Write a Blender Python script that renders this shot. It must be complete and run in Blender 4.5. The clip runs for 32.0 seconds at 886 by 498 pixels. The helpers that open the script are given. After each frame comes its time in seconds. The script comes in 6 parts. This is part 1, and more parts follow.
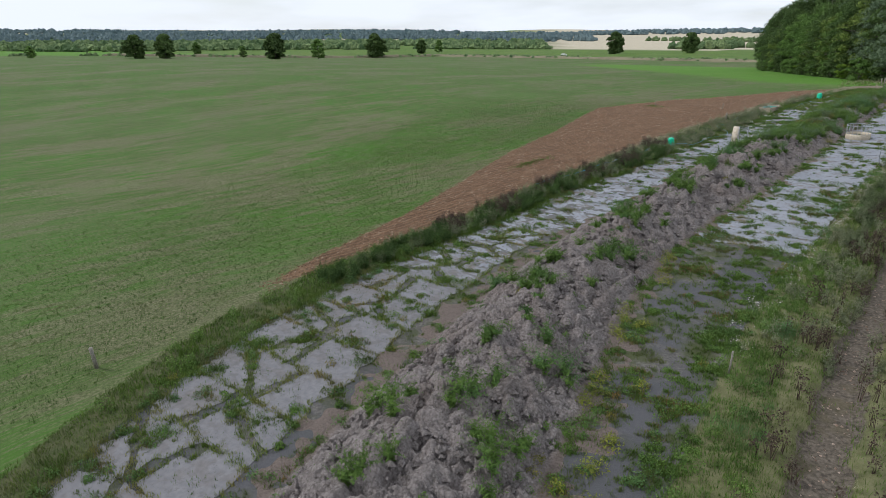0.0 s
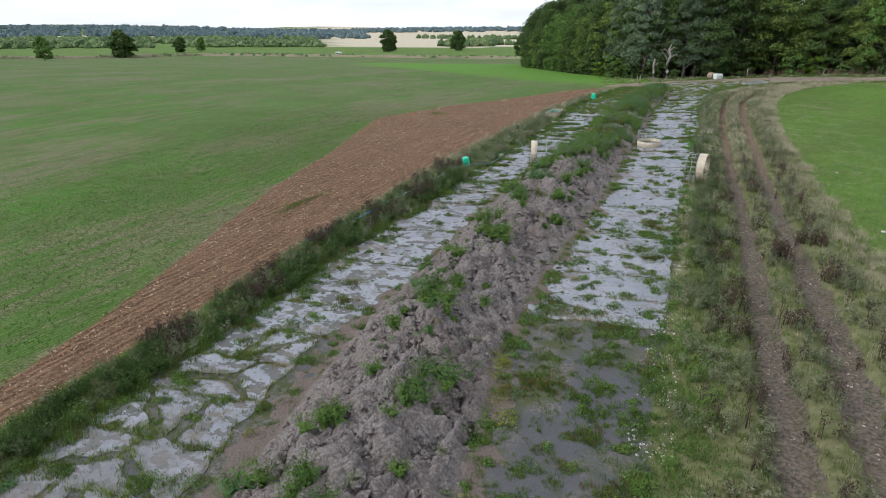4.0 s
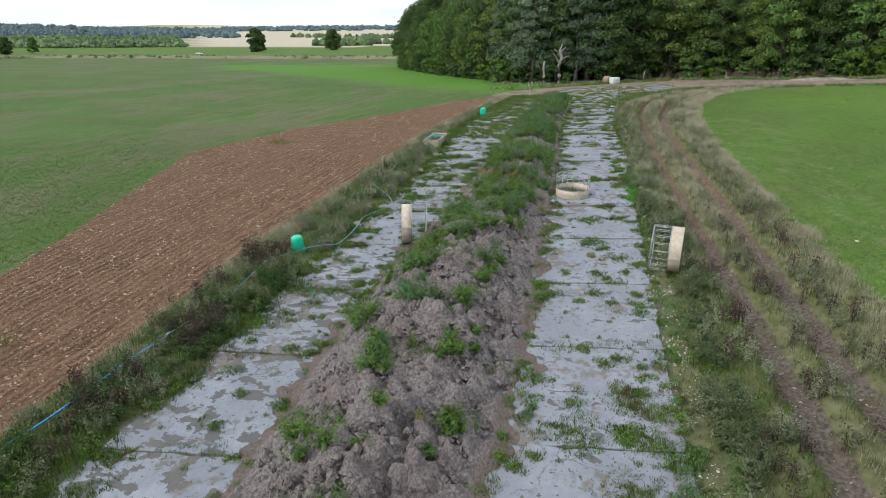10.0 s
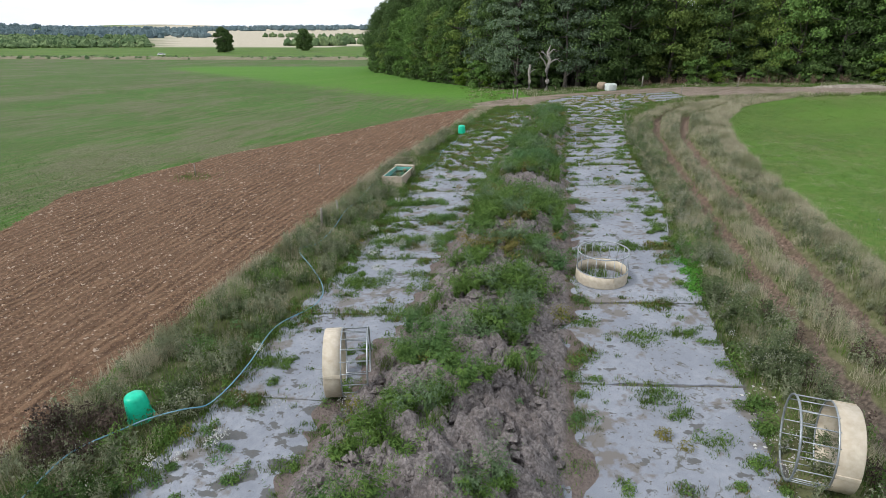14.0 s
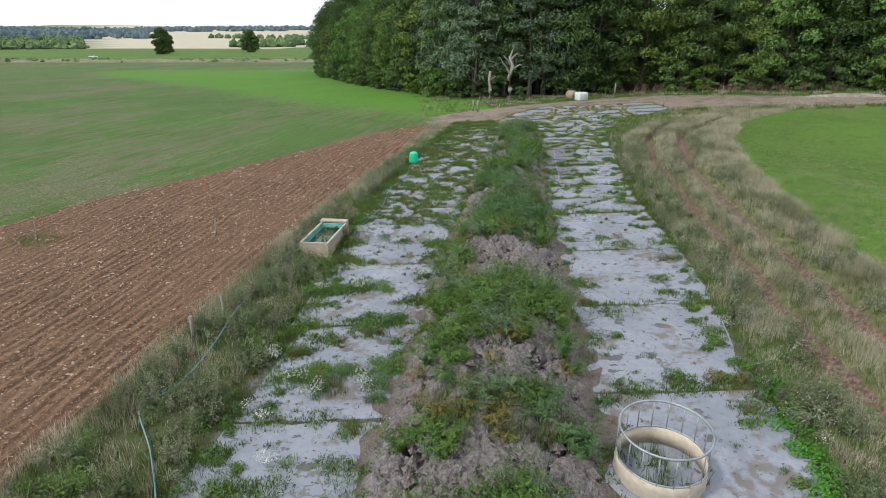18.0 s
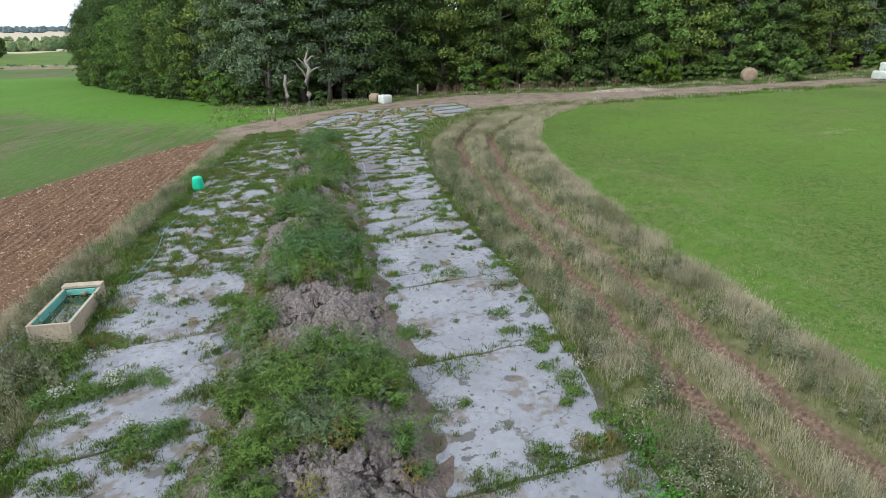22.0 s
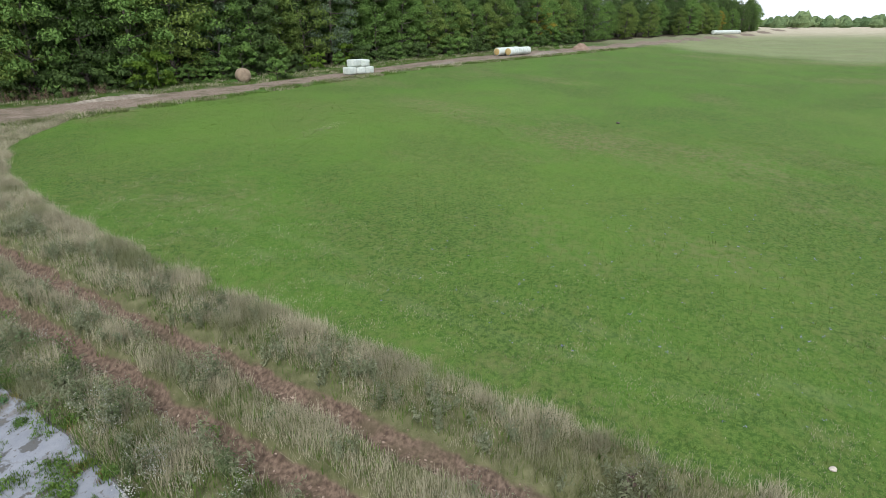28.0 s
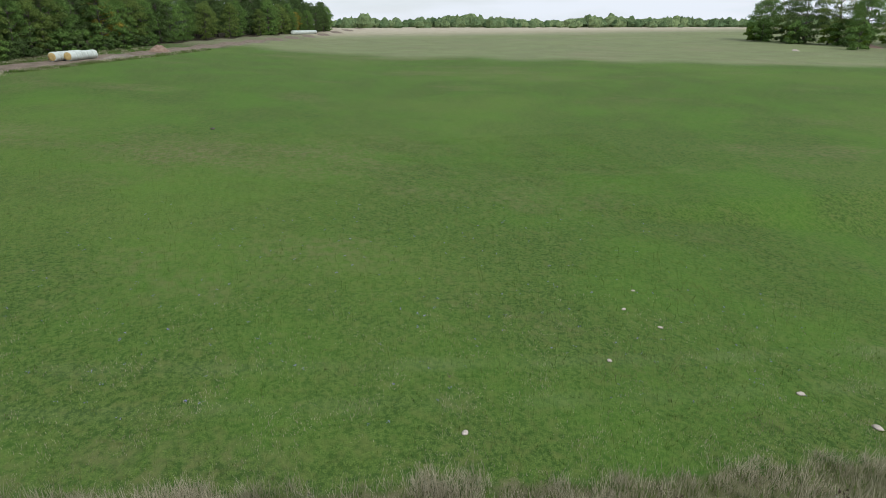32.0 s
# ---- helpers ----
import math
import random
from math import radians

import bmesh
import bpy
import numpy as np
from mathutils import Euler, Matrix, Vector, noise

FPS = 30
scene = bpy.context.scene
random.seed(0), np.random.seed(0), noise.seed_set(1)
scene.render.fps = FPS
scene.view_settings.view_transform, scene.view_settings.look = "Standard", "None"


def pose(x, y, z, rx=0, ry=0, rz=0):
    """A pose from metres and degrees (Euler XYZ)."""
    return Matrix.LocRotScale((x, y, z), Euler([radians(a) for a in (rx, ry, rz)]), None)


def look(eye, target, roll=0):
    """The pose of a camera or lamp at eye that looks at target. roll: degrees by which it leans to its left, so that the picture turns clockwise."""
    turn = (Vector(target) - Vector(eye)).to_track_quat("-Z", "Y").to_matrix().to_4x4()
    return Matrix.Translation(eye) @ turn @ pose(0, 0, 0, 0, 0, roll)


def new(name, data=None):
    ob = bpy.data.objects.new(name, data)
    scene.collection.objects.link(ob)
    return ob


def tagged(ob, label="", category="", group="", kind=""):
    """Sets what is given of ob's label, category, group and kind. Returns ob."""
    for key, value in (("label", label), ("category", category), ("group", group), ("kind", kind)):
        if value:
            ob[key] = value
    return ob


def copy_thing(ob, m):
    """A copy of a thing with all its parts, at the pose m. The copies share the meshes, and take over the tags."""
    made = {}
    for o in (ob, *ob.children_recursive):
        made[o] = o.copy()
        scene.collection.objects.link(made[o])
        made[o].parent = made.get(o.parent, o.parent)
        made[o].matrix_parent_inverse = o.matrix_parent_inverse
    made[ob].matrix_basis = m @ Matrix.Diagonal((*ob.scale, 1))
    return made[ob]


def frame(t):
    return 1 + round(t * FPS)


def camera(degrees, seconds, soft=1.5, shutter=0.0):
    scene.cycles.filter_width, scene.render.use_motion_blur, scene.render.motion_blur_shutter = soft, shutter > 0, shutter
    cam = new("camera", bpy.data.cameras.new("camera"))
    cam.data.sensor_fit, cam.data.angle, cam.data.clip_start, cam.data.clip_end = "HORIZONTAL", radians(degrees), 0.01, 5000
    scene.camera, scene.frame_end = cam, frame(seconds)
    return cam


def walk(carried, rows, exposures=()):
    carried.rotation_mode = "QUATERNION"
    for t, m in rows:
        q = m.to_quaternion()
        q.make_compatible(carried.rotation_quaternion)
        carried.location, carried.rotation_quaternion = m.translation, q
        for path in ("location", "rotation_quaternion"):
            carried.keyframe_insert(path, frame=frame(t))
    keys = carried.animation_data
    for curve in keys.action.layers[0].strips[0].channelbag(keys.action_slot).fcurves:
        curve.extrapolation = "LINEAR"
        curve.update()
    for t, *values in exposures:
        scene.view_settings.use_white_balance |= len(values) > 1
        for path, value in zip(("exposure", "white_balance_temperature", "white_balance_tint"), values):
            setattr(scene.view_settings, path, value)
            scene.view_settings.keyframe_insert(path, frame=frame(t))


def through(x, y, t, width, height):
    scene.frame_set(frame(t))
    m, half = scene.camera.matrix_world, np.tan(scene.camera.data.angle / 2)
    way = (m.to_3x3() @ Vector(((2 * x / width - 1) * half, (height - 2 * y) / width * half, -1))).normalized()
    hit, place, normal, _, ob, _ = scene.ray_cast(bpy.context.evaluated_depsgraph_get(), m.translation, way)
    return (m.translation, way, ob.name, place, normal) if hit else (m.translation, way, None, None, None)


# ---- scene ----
cam = camera(73.7, 32.0, 0.85)
# seconds, place, tilt, lean, heading
PATH = [
    (0, -0.158, 1.837, 9.865, 70.246, 0.053, 32.837),
    (0.5, -0.846, 3.215, 9.857, 70.238, -0.077, 29.133),
    (1, -1.560, 4.828, 9.871, 70.231, -0.188, 24.943),
    (1.5, -2.151, 6.278, 9.892, 70.211, -0.251, 21.974),
    (2, -2.722, 7.933, 9.922, 70.176, -0.267, 19.607),
    (2.5, -3.147, 9.429, 9.938, 70.128, -0.255, 17.775),
    (3, -3.555, 11.094, 9.983, 70.104, -0.213, 15.706),
    (3.5, -3.859, 12.643, 10.024, 70.067, -0.180, 13.990),
    (5.5, -4.437, 18.654, 10.320, 69.970, -0.144, 7.678),
    (6, -4.532, 20.282, 10.289, 69.994, -0.189, 6.008),
    (6.5, -4.576, 21.870, 10.267, 69.996, -0.185, 4.552),
    (7, -4.587, 23.452, 10.239, 69.992, -0.148, 3.275),
    (7.5, -4.586, 25.019, 10.210, 69.986, -0.114, 2.819),
    (8, -4.585, 26.573, 10.201, 69.966, -0.116, 2.609),
    (8.5, -4.584, 28.142, 10.195, 69.945, -0.129, 2.340),
    (9, -4.583, 29.744, 10.175, 69.938, -0.120, 1.965),
    (9.5, -4.579, 31.351, 10.159, 69.935, -0.108, 1.704),
    (10, -4.575, 32.948, 10.156, 69.935, -0.091, 1.421),
    (10.5, -4.562, 34.538, 10.150, 69.937, -0.060, 1.132),
    (11, -4.538, 36.136, 10.136, 69.944, -0.043, 0.865),
    (11.5, -4.511, 37.758, 10.121, 69.959, -0.039, 0.578),
    (12, -4.477, 39.412, 10.103, 69.963, -0.036, 0.289),
    (12.5, -4.424, 41.044, 10.098, 69.951, -0.038, 0.051),
    (13, -4.360, 42.658, 10.101, 69.943, -0.044, -0.246),
    (13.5, -4.286, 44.289, 10.098, 69.943, -0.082, -0.490),
    (14, -4.192, 45.941, 10.098, 69.939, -0.152, -0.769),
    (14.5, -4.081, 47.542, 10.107, 69.921, -0.208, -1.024),
    (16.5, -3.789, 53.478, 10.215, 69.937, -0.259, -2.171),
    (17, -3.689, 54.744, 10.233, 69.983, -0.262, -2.666),
    (17.5, -3.593, 55.831, 10.243, 70.015, -0.240, -3.567),
    (18, -3.486, 56.787, 10.244, 70.035, -0.207, -5.094),
    (18.5, -3.354, 57.628, 10.246, 70.048, -0.182, -6.580),
    (19, -3.202, 58.367, 10.253, 70.064, -0.156, -8.409),
    (19.5, -3.043, 59.008, 10.263, 70.084, -0.125, -10.498),
    (20, -2.886, 59.547, 10.268, 70.105, -0.093, -12.865),
    (20.5, -2.731, 59.997, 10.264, 70.114, -0.055, -15.342),
    (21, -2.568, 60.379, 10.252, 70.107, -0.022, -17.893),
    (21.5, -2.395, 60.718, 10.239, 70.106, 0.020, -20.516),
    (22, -2.219, 61.022, 10.231, 70.120, 0.055, -23.478),
    (22.5, -2.044, 61.293, 10.242, 70.123, 0.047, -26.865),
    (23, -1.877, 61.529, 10.267, 70.099, 0.046, -30.495),
    (23.5, -1.693, 61.757, 10.252, 70.101, 0.072, -34.053),
    (24, -1.479, 61.987, 10.187, 70.148, 0.088, -37.568),
    (24.5, -1.264, 62.187, 10.134, 70.189, 0.097, -41.136),
    (25, -1.057, 62.345, 10.105, 70.214, 0.111, -44.733),
    (25.5, -0.852, 62.470, 10.085, 70.246, 0.109, -48.292),
    (27.5, 0.199, 62.995, 10.419, 70.085, -0.273, -63.179),
    (28, 0.412, 63.084, 10.422, 70.074, -0.150, -67.838),
    (28.5, 0.630, 63.138, 10.420, 70.059, -0.015, -72.549),
    (29, 0.892, 63.130, 10.409, 70.043, 0.062, -77.208),
    (29.5, 1.199, 63.062, 10.397, 70.025, 0.080, -81.710),
    (30, 1.476, 62.974, 10.400, 70.004, 0.088, -86.316),
    (30.5, 1.696, 62.877, 10.411, 69.991, 0.119, -90.871),
    (31, 1.893, 62.761, 10.408, 70.003, 0.186, -95.424),
    (31.5, 2.071, 62.627, 10.395, 70.035, 0.263, -99.970),
    (32, 2.220, 62.477, 10.391, 70.073, 0.287, -104.371),
]
# the clip's camera opens up as it turns over the pasture and closes again
EXPOSURES = [(0, -0.16), (3, 0.02), (9, 0.08), (14, 0.1), (17, 0.15), (21, 0.24), (24.5, 0.34), (28, 0.17), (30, -0.1), (32, -0.28)]
walk(cam, [(t, pose(x, y, z, tilt, lean, turn)) for t, x, y, z, tilt, lean, turn in PATH], EXPOSURES)

# ---- light: thin bright cloud, a weak wide sun ----
SUN_HEIGHT, SUN_WAY = 42.0, 250.0
world = bpy.data.worlds.new("overcast_sky")
scene.world = world
world.use_nodes = True
wn, wl = world.node_tree.nodes, world.node_tree.links
wn.clear()
w_out = wn.new("ShaderNodeOutputWorld")
w_bg = wn.new("ShaderNodeBackground")
w_sky = wn.new("ShaderNodeTexSky")
w_sky.sky_type, w_sky.sun_disc = "NISHITA", False
w_sky.sun_elevation, w_sky.sun_rotation = radians(SUN_HEIGHT), radians(SUN_WAY)
w_scale = wn.new("ShaderNodeVectorMath")
w_scale.operation = "SCALE"
w_scale.inputs["Scale"].default_value = 0.10
w_co = wn.new("ShaderNodeTexCoord")
w_map = wn.new("ShaderNodeMapping")
w_map.inputs["Scale"].default_value = (1.6, 1.6, 9.0)
w_noise = wn.new("ShaderNodeTexNoise")
w_noise.inputs["Scale"].default_value, w_noise.inputs["Detail"].default_value = 2.2, 6.0
w_ramp = wn.new("ShaderNodeValToRGB")
w_ramp.color_ramp.elements[0].position, w_ramp.color_ramp.elements[0].color = 0.36, (0.66, 0.66, 0.66, 1)
w_ramp.color_ramp.elements[1].position, w_ramp.color_ramp.elements[1].color = 0.56, (1, 1, 1, 1)
w_mix = wn.new("ShaderNodeMixRGB")
w_mix.inputs["Color2"].default_value = (0.88, 0.945, 1.04, 1)
wl.new(w_co.outputs["Generated"], w_map.inputs["Vector"])
wl.new(w_map.outputs["Vector"], w_noise.inputs["Vector"])
wl.new(w_noise.outputs["Fac"], w_ramp.inputs["Fac"])
wl.new(w_sky.outputs["Color"], w_scale.inputs[0])
wl.new(w_scale.outputs["Vector"], w_mix.inputs["Color1"])
wl.new(w_ramp.outputs["Color"], w_mix.inputs["Fac"])
wl.new(w_mix.outputs["Color"], w_bg.inputs["Color"])
w_bg.inputs["Strength"].default_value = 1.13
wl.new(w_bg.outputs["Background"], w_out.inputs["Surface"])
sun = new("sun", bpy.data.lights.new("sun", "SUN"))
sun.data.energy, sun.data.angle, sun.data.color = 2.35, radians(9), (0.97, 0.97, 0.96)
away = Vector((math.sin(radians(SUN_WAY)) * math.cos(radians(SUN_HEIGHT)), math.cos(radians(SUN_WAY)) * math.cos(radians(SUN_HEIGHT)), math.sin(radians(SUN_HEIGHT))))
sun.matrix_world = look(away * 60, (0, 0, 0))

# ---- materials ----
class Mat:
    """A small helper round one node material."""

    def __init__(self, name, rough=0.85, spec=0.25, metal=0.0):
        self.m = bpy.data.materials.new(name)
        self.m.use_nodes = True
        self.t = self.m.node_tree
        self.b = self.t.nodes["Principled BSDF"]
        self.b.inputs["Roughness"].default_value = rough
        self.b.inputs["Specular IOR Level"].default_value = spec
        self.b.inputs["Metallic"].default_value = metal

    def node(self, kind, **inputs):
        n = self.t.nodes.new(kind)
        for key, value in inputs.items():
            sock = n.inputs[key.replace("_", " ")]
            if isinstance(value, bpy.types.NodeSocket):
                self.t.links.new(value, sock)
            else:
                sock.default_value = value
        return n

    def place(self, scale=(1, 1, 1), turn=0.0):
        g = self.t.nodes.new("ShaderNodeNewGeometry")
        at = g.outputs["Position"]
        if turn:
            at = self.node("ShaderNodeMapping", Vector=at, Rotation=(0, 0, turn)).outputs["Vector"]
        return self.node("ShaderNodeMapping", Vector=at, Scale=scale).outputs["Vector"]

    def noise(self, scale, detail=4.0, at=None, rough=0.55):
        return self.node("ShaderNodeTexNoise", Vector=at or self.place(), Scale=scale, Detail=detail, Roughness=rough).outputs["Fac"]

    def ramp(self, fac, low, high, a=(0, 0, 0), b=(1, 1, 1)):
        r = self.node("ShaderNodeValToRGB", Fac=fac)
        e = r.color_ramp.elements
        e[0].position, e[1].position = low, high
        e[0].color, e[1].color = (*a, 1), (*b, 1)
        return r.outputs["Color"]

    def mix(self, fac, a, b, kind="MIX"):
        n = self.t.nodes.new("ShaderNodeMixRGB")
        n.blend_type = kind
        for value, sock in ((fac, n.inputs[0]), (a, n.inputs[1]), (b, n.inputs[2])):
            if isinstance(value, bpy.types.NodeSocket):
                self.t.links.new(value, sock)
            elif isinstance(value, tuple):
                sock.default_value = (*value, 1)
            else:
                sock.default_value = value
        return n.outputs[0]

    def math(self, kind, a, b=0.0):
        n = self.t.nodes.new("ShaderNodeMath")
        n.operation = kind
        for value, sock in ((a, n.inputs[0]), (b, n.inputs[1])):
            if isinstance(value, bpy.types.NodeSocket):
                self.t.links.new(value, sock)
            else:
                sock.default_value = value
        return n.outputs[0]

    def attr(self, name):
        n = self.t.nodes.new("ShaderNodeAttribute")
        n.attribute_name = name
        s = self.node("ShaderNodeSeparateColor", Color=n.outputs["Color"])
        return s.outputs[0], s.outputs[1], s.outputs[2]

    def island(self):
        return self.t.nodes.new("ShaderNodeNewGeometry").outputs["Random Per Island"]

    def each(self):
        return self.t.nodes.new("ShaderNodeObjectInfo").outputs["Random"]

    def done(self, color, bump=None, strength=0.4, distance=0.05, rough=None):
        if isinstance(color, tuple):
            self.b.inputs["Base Color"].default_value = (*color, 1)
        else:
            self.t.links.new(color, self.b.inputs["Base Color"])
        if bump is not None:
            n = self.node("ShaderNodeBump", Height=bump, Strength=strength, Distance=distance)
            self.t.links.new(n.outputs["Normal"], self.b.inputs["Normal"])
        if rough is not None:
            self.t.links.new(rough, self.b.inputs["Roughness"])
        return self.m


def leaf_mat(name, a, b, c=None, through=0.25, single=False):
    """Foliage that varies leaf by leaf and plant by plant, and lets some light through."""
    k = Mat(name, 0.7, 0.2)
    col = k.mix(k.island(), a, b)
    if c:
        col = k.mix(k.ramp(k.noise(0.35, 2.0), 0.5, 0.68), col, c)
    col = k.mix(k.math("MULTIPLY", k.ramp(k.noise(0.9, 3.0), 0.42, 0.66), 0.55), col, tuple(v * 0.6 for v in a))
    if single:
        col = k.mix(k.math("MULTIPLY", k.each(), 0.6), col, tuple(v * 0.6 for v in a))
    k.done(col)
    tr = k.node("ShaderNodeBsdfTranslucent", Color=col)
    mx = k.node("ShaderNodeMixShader", Fac=through)
    out = k.t.nodes["Material Output"]
    k.t.links.new(k.b.outputs[0], mx.inputs[1])
    k.t.links.new(tr.outputs[0], mx.inputs[2])
    k.t.links.new(mx.outputs[0], out.inputs["Surface"])
    return k.m


def plain_mat(name, a, b, scale, rough=0.8, bump=0.3, dist=0.01, metal=0.0, spec=0.3):
    k = Mat(name, rough, spec, metal)
    n = k.noise(scale, 6.0)
    big = k.noise(scale * 0.12, 3.0)
    col = k.mix(k.ramp(n, 0.3, 0.7), a, b)
    col = k.mix(k.math("MULTIPLY", k.ramp(big, 0.42, 0.7), 0.45), col, tuple(v * 0.62 for v in a))
    return k.done(col, n, bump, dist)


# ---- the lie of the land ----
TURN = np.tanh


def land(x, y):
    """Height of the bare land at a place."""
    x, y = np.asarray(x, float), np.asarray(y, float)
    low = np.interp(x, [-80, -40, 8, 30], [30, -20, -60, 48])
    yc = np.clip(y, low, 140)
    r = np.clip(x - 14, 0, None)
    r = np.where(r < 12, r * r / 24, r - 6)
    rise = 0.05 * np.minimum(r, 60) + 0.034 * np.clip(r - 60, 0, 330)
    z = -5.019 + 0.0431 * 25 * TURN(x / 25) + 0.1305 * yc - 0.000583 * yc * yc + rise
    # the land levels out towards the start of the track
    z = z + np.interp(yc, [-20, 0, 10, 15, 20, 25, 30, 35, 41], [3.9, 2.85, 2.1, 1.7, 1.25, 0.8, 0.42, 0.15, 0]) * (1 - smooth(x, 5, 16))
    z = z - 4.0 * smooth(y, 140, 330) * (1 - smooth(x, -30, 30))
    # low hills all round
    far = np.hypot(x, y - 60)
    hills = np.clip((far - 720) / 2600, 0, 1.6)
    swell = np.sin(x / 610 + 1.3) * np.cos(y / 540) + 0.5 * np.sin((x + y) / 330)
    return z + hills**1.15 * (30 + 9 * swell)


def smooth(v, a, b):
    t = np.clip((v - a) / (b - a), 0, 1)
    return t * t * (3 - 2 * t)


def line(*points):
    """x as a function of y along a line on the plan."""
    p = np.array(points, float)
    return lambda y: np.interp(y, p[:, 1], p[:, 0])


soil_w = line((-17, -4), (-20.6, 8), (-22.2, 14), (-23.3, 20), (-23.8, 26), (-24.1, 34), (-24.7, 42), (-25.6, 53), (-25.3, 62), (-26.6, 81), (-20.5, 91), (-12.5, 99.5), (-4.0, 110), (1, 113.5))
soil_e = line((-15.5, -4), (-19.6, 8), (-21.2, 13), (-22.0, 17), (-22.1, 21), (-21.8, 25.4), (-21.2, 29.4), (-20.5, 33.5), (-18.8, 42.2), (-17.5, 48), (-14.6, 60), (-11.1, 72), (-8.0, 84), (-3.1, 98), (1.2, 113))
track_w = line((-12, -6), (-14.5, 0), (-17.1, 7), (-18.2, 10), (-19.0, 13), (-19.6, 16.5), (-19.7, 21), (-19.4, 25.5), (-18.7, 30), (-17.2, 36), (-15.7, 43.5), (-13.2, 50), (-10.6, 60), (-8.0, 69.5), (-5.9, 79), (-4.3, 90), (-1.5, 99.5), (2.6, 111), (6, 119))
bank_w = line((-8.0, -4), (-10.6, 8), (-11.5, 14), (-12.1, 22), (-12.2, 28), (-12.0, 33), (-11.6, 37), (-11.0, 40), (-9.5, 46.5), (-8.9, 50), (-7.0, 58), (-4.2, 66.5), (-2.1, 74.5), (0.4, 85), (2.5, 93.5), (6, 106))
bank_e = line((-3.5, -4), (-4.7, 8), (-5.1, 14), (-5.7, 20), (-6.5, 26), (-6.4, 34), (-5.4, 40), (-3.7, 46.5), (-2.7, 50), (-1.0, 58.5), (1.0, 68), (2.7, 77), (4.0, 85), (6.2, 94), (8.6, 105))
track_e = line((-2.2, -4), (-2.4, 8), (-2.2, 15), (-1.9, 25), (-1.45, 29.5), (-0.95, 32.3), (0.2, 38), (2.2, 50), (4.3, 60), (6.2, 70), (8.0, 77.5), (9.2, 86), (11.3, 94.5), (14.0, 104), (17, 109))
rut_a = line((0.6, 10), (2.0, 25), (4.0, 38), (5.7, 49), (7.2, 60), (9.1, 72.5), (11.3, 83.5), (13.4, 93), (16.3, 101), (22.0, 108.5), (30, 114))
rut_b = line((2.9, 10), (4.4, 26), (6.4, 37.5), (7.7, 50), (9.4, 61), (11.2, 72), (12.9, 82.5), (15.2, 92), (18.9, 101), (24.6, 106.6), (34, 111.5))
field_e = line((7.0, 10), (8.6, 28), (10.5, 43), (11.6, 57), (13.1, 69), (14.7, 78), (17.2, 88.5), (20.4, 96.8), (25.5, 104.6), (36, 110.5))
road_n = lambda x: np.interp(x, [-2, 6, 14, 22, 30, 40, 55, 68, 98, 135, 250, 400], [116, 122, 125.5, 128.5, 126, 117, 109.5, 105, 99, 87, 55, 15])
road_s = lambda x: np.interp(x, [10, 16, 25, 32, 45, 60, 88, 122, 250, 400], [108, 110, 114.5, 112, 107.3, 103.2, 95, 84, 50, 10])


def wave(x, y, size, seed=0.0):
    """Cheap soft noise in -1..1 on arrays."""
    u, v = x / size + seed * 1.7, y / size - seed * 2.3
    return (np.sin(1.9 * u + 1.3 * np.sin(1.1 * v + seed)) + np.sin(2.3 * v + 1.7 * np.sin(0.9 * u - seed)) + np.sin(1.3 * (u + v) + seed)) / 3


def zones(x, y):
    """How far each kind of ground covers a place, as soft masks."""
    soil = smooth(x - soil_w(y), -0.4, 0.6) * (1 - smooth(x - soil_e(y), -0.5, 0.4)) * smooth(y, 17, 25) * (1 - smooth(y, 112, 114))
    track = smooth(x - track_w(y), -0.5, 0.5) * (1 - smooth(x - track_e(y), -0.2, 0.6)) * (1 - smooth(y, 114, 122))
    yn, ys = road_n(x), road_s(x)
    road = smooth(y - ys, -1.0, 1.2) * (1 - smooth(y - yn, -1.2, 1.2)) * smooth(x, -3, 4)
    verge_w = smooth(x - soil_e(y), -0.3, 0.6) * (1 - smooth(x - track_w(y), -0.3, 0.5)) * (1 - smooth(y, 113, 118))
    verge_e = smooth(x - track_e(y), -0.3, 0.4) * (1 - smooth(x - field_e(y), -1.0, 1.2)) * (1 - smooth(y - ys, -2.0, 0.5))
    field = smooth(x - field_e(y), -0.8, 1.0) * (1 - smooth(y - ys, -2.5, -0.5))
    ragged = -np.interp(y, [30, 50, 80], [0.25, 0.03, 0.1]) + 0.12 * wave(x, y, 0.8, 15) + 0.08 * wave(x, y, 0.33, 16)
    ragged = ragged + np.interp(y, [50, 64], [0.0, 0.12])
    ruts = np.maximum(1 - smooth(np.abs(x - rut_a(y)) + ragged, 0.26, 0.64), 1 - smooth(np.abs(x - rut_b(y)) + ragged, 0.26, 0.64)) * (1 - smooth(y - ys, -4, 0))
    return soil, track, road, verge_w, verge_e, field, ruts


def bank_height(x, y):
    """The ridge of dumped spoil along the middle of the track."""
    w, e = bank_w(y) - 0.5, bank_e(y) + 0.4
    u = np.clip((x - w) / np.maximum(e - w, 0.1), 0, 1)
    top = np.interp(y, [12, 20, 36, 48, 56, 60, 63, 66, 70, 74, 78, 90, 103, 106], [1.1, 1.4, 1.35, 1.3, 1.35, 1.2, 0.7, 0.6, 1.05, 0.85, 0.9, 0.65, 0.45, 0.0])
    lump = 0.2 * wave(x, y, 0.62, 1) + 0.12 * wave(x, y, 0.27, 2)
    body = np.sin(np.pi * u) ** 1.35
    return np.where((u > 0) & (u < 1), np.maximum(body * (top + lump * (0.35 + top * 0.6)), 0), 0.0)


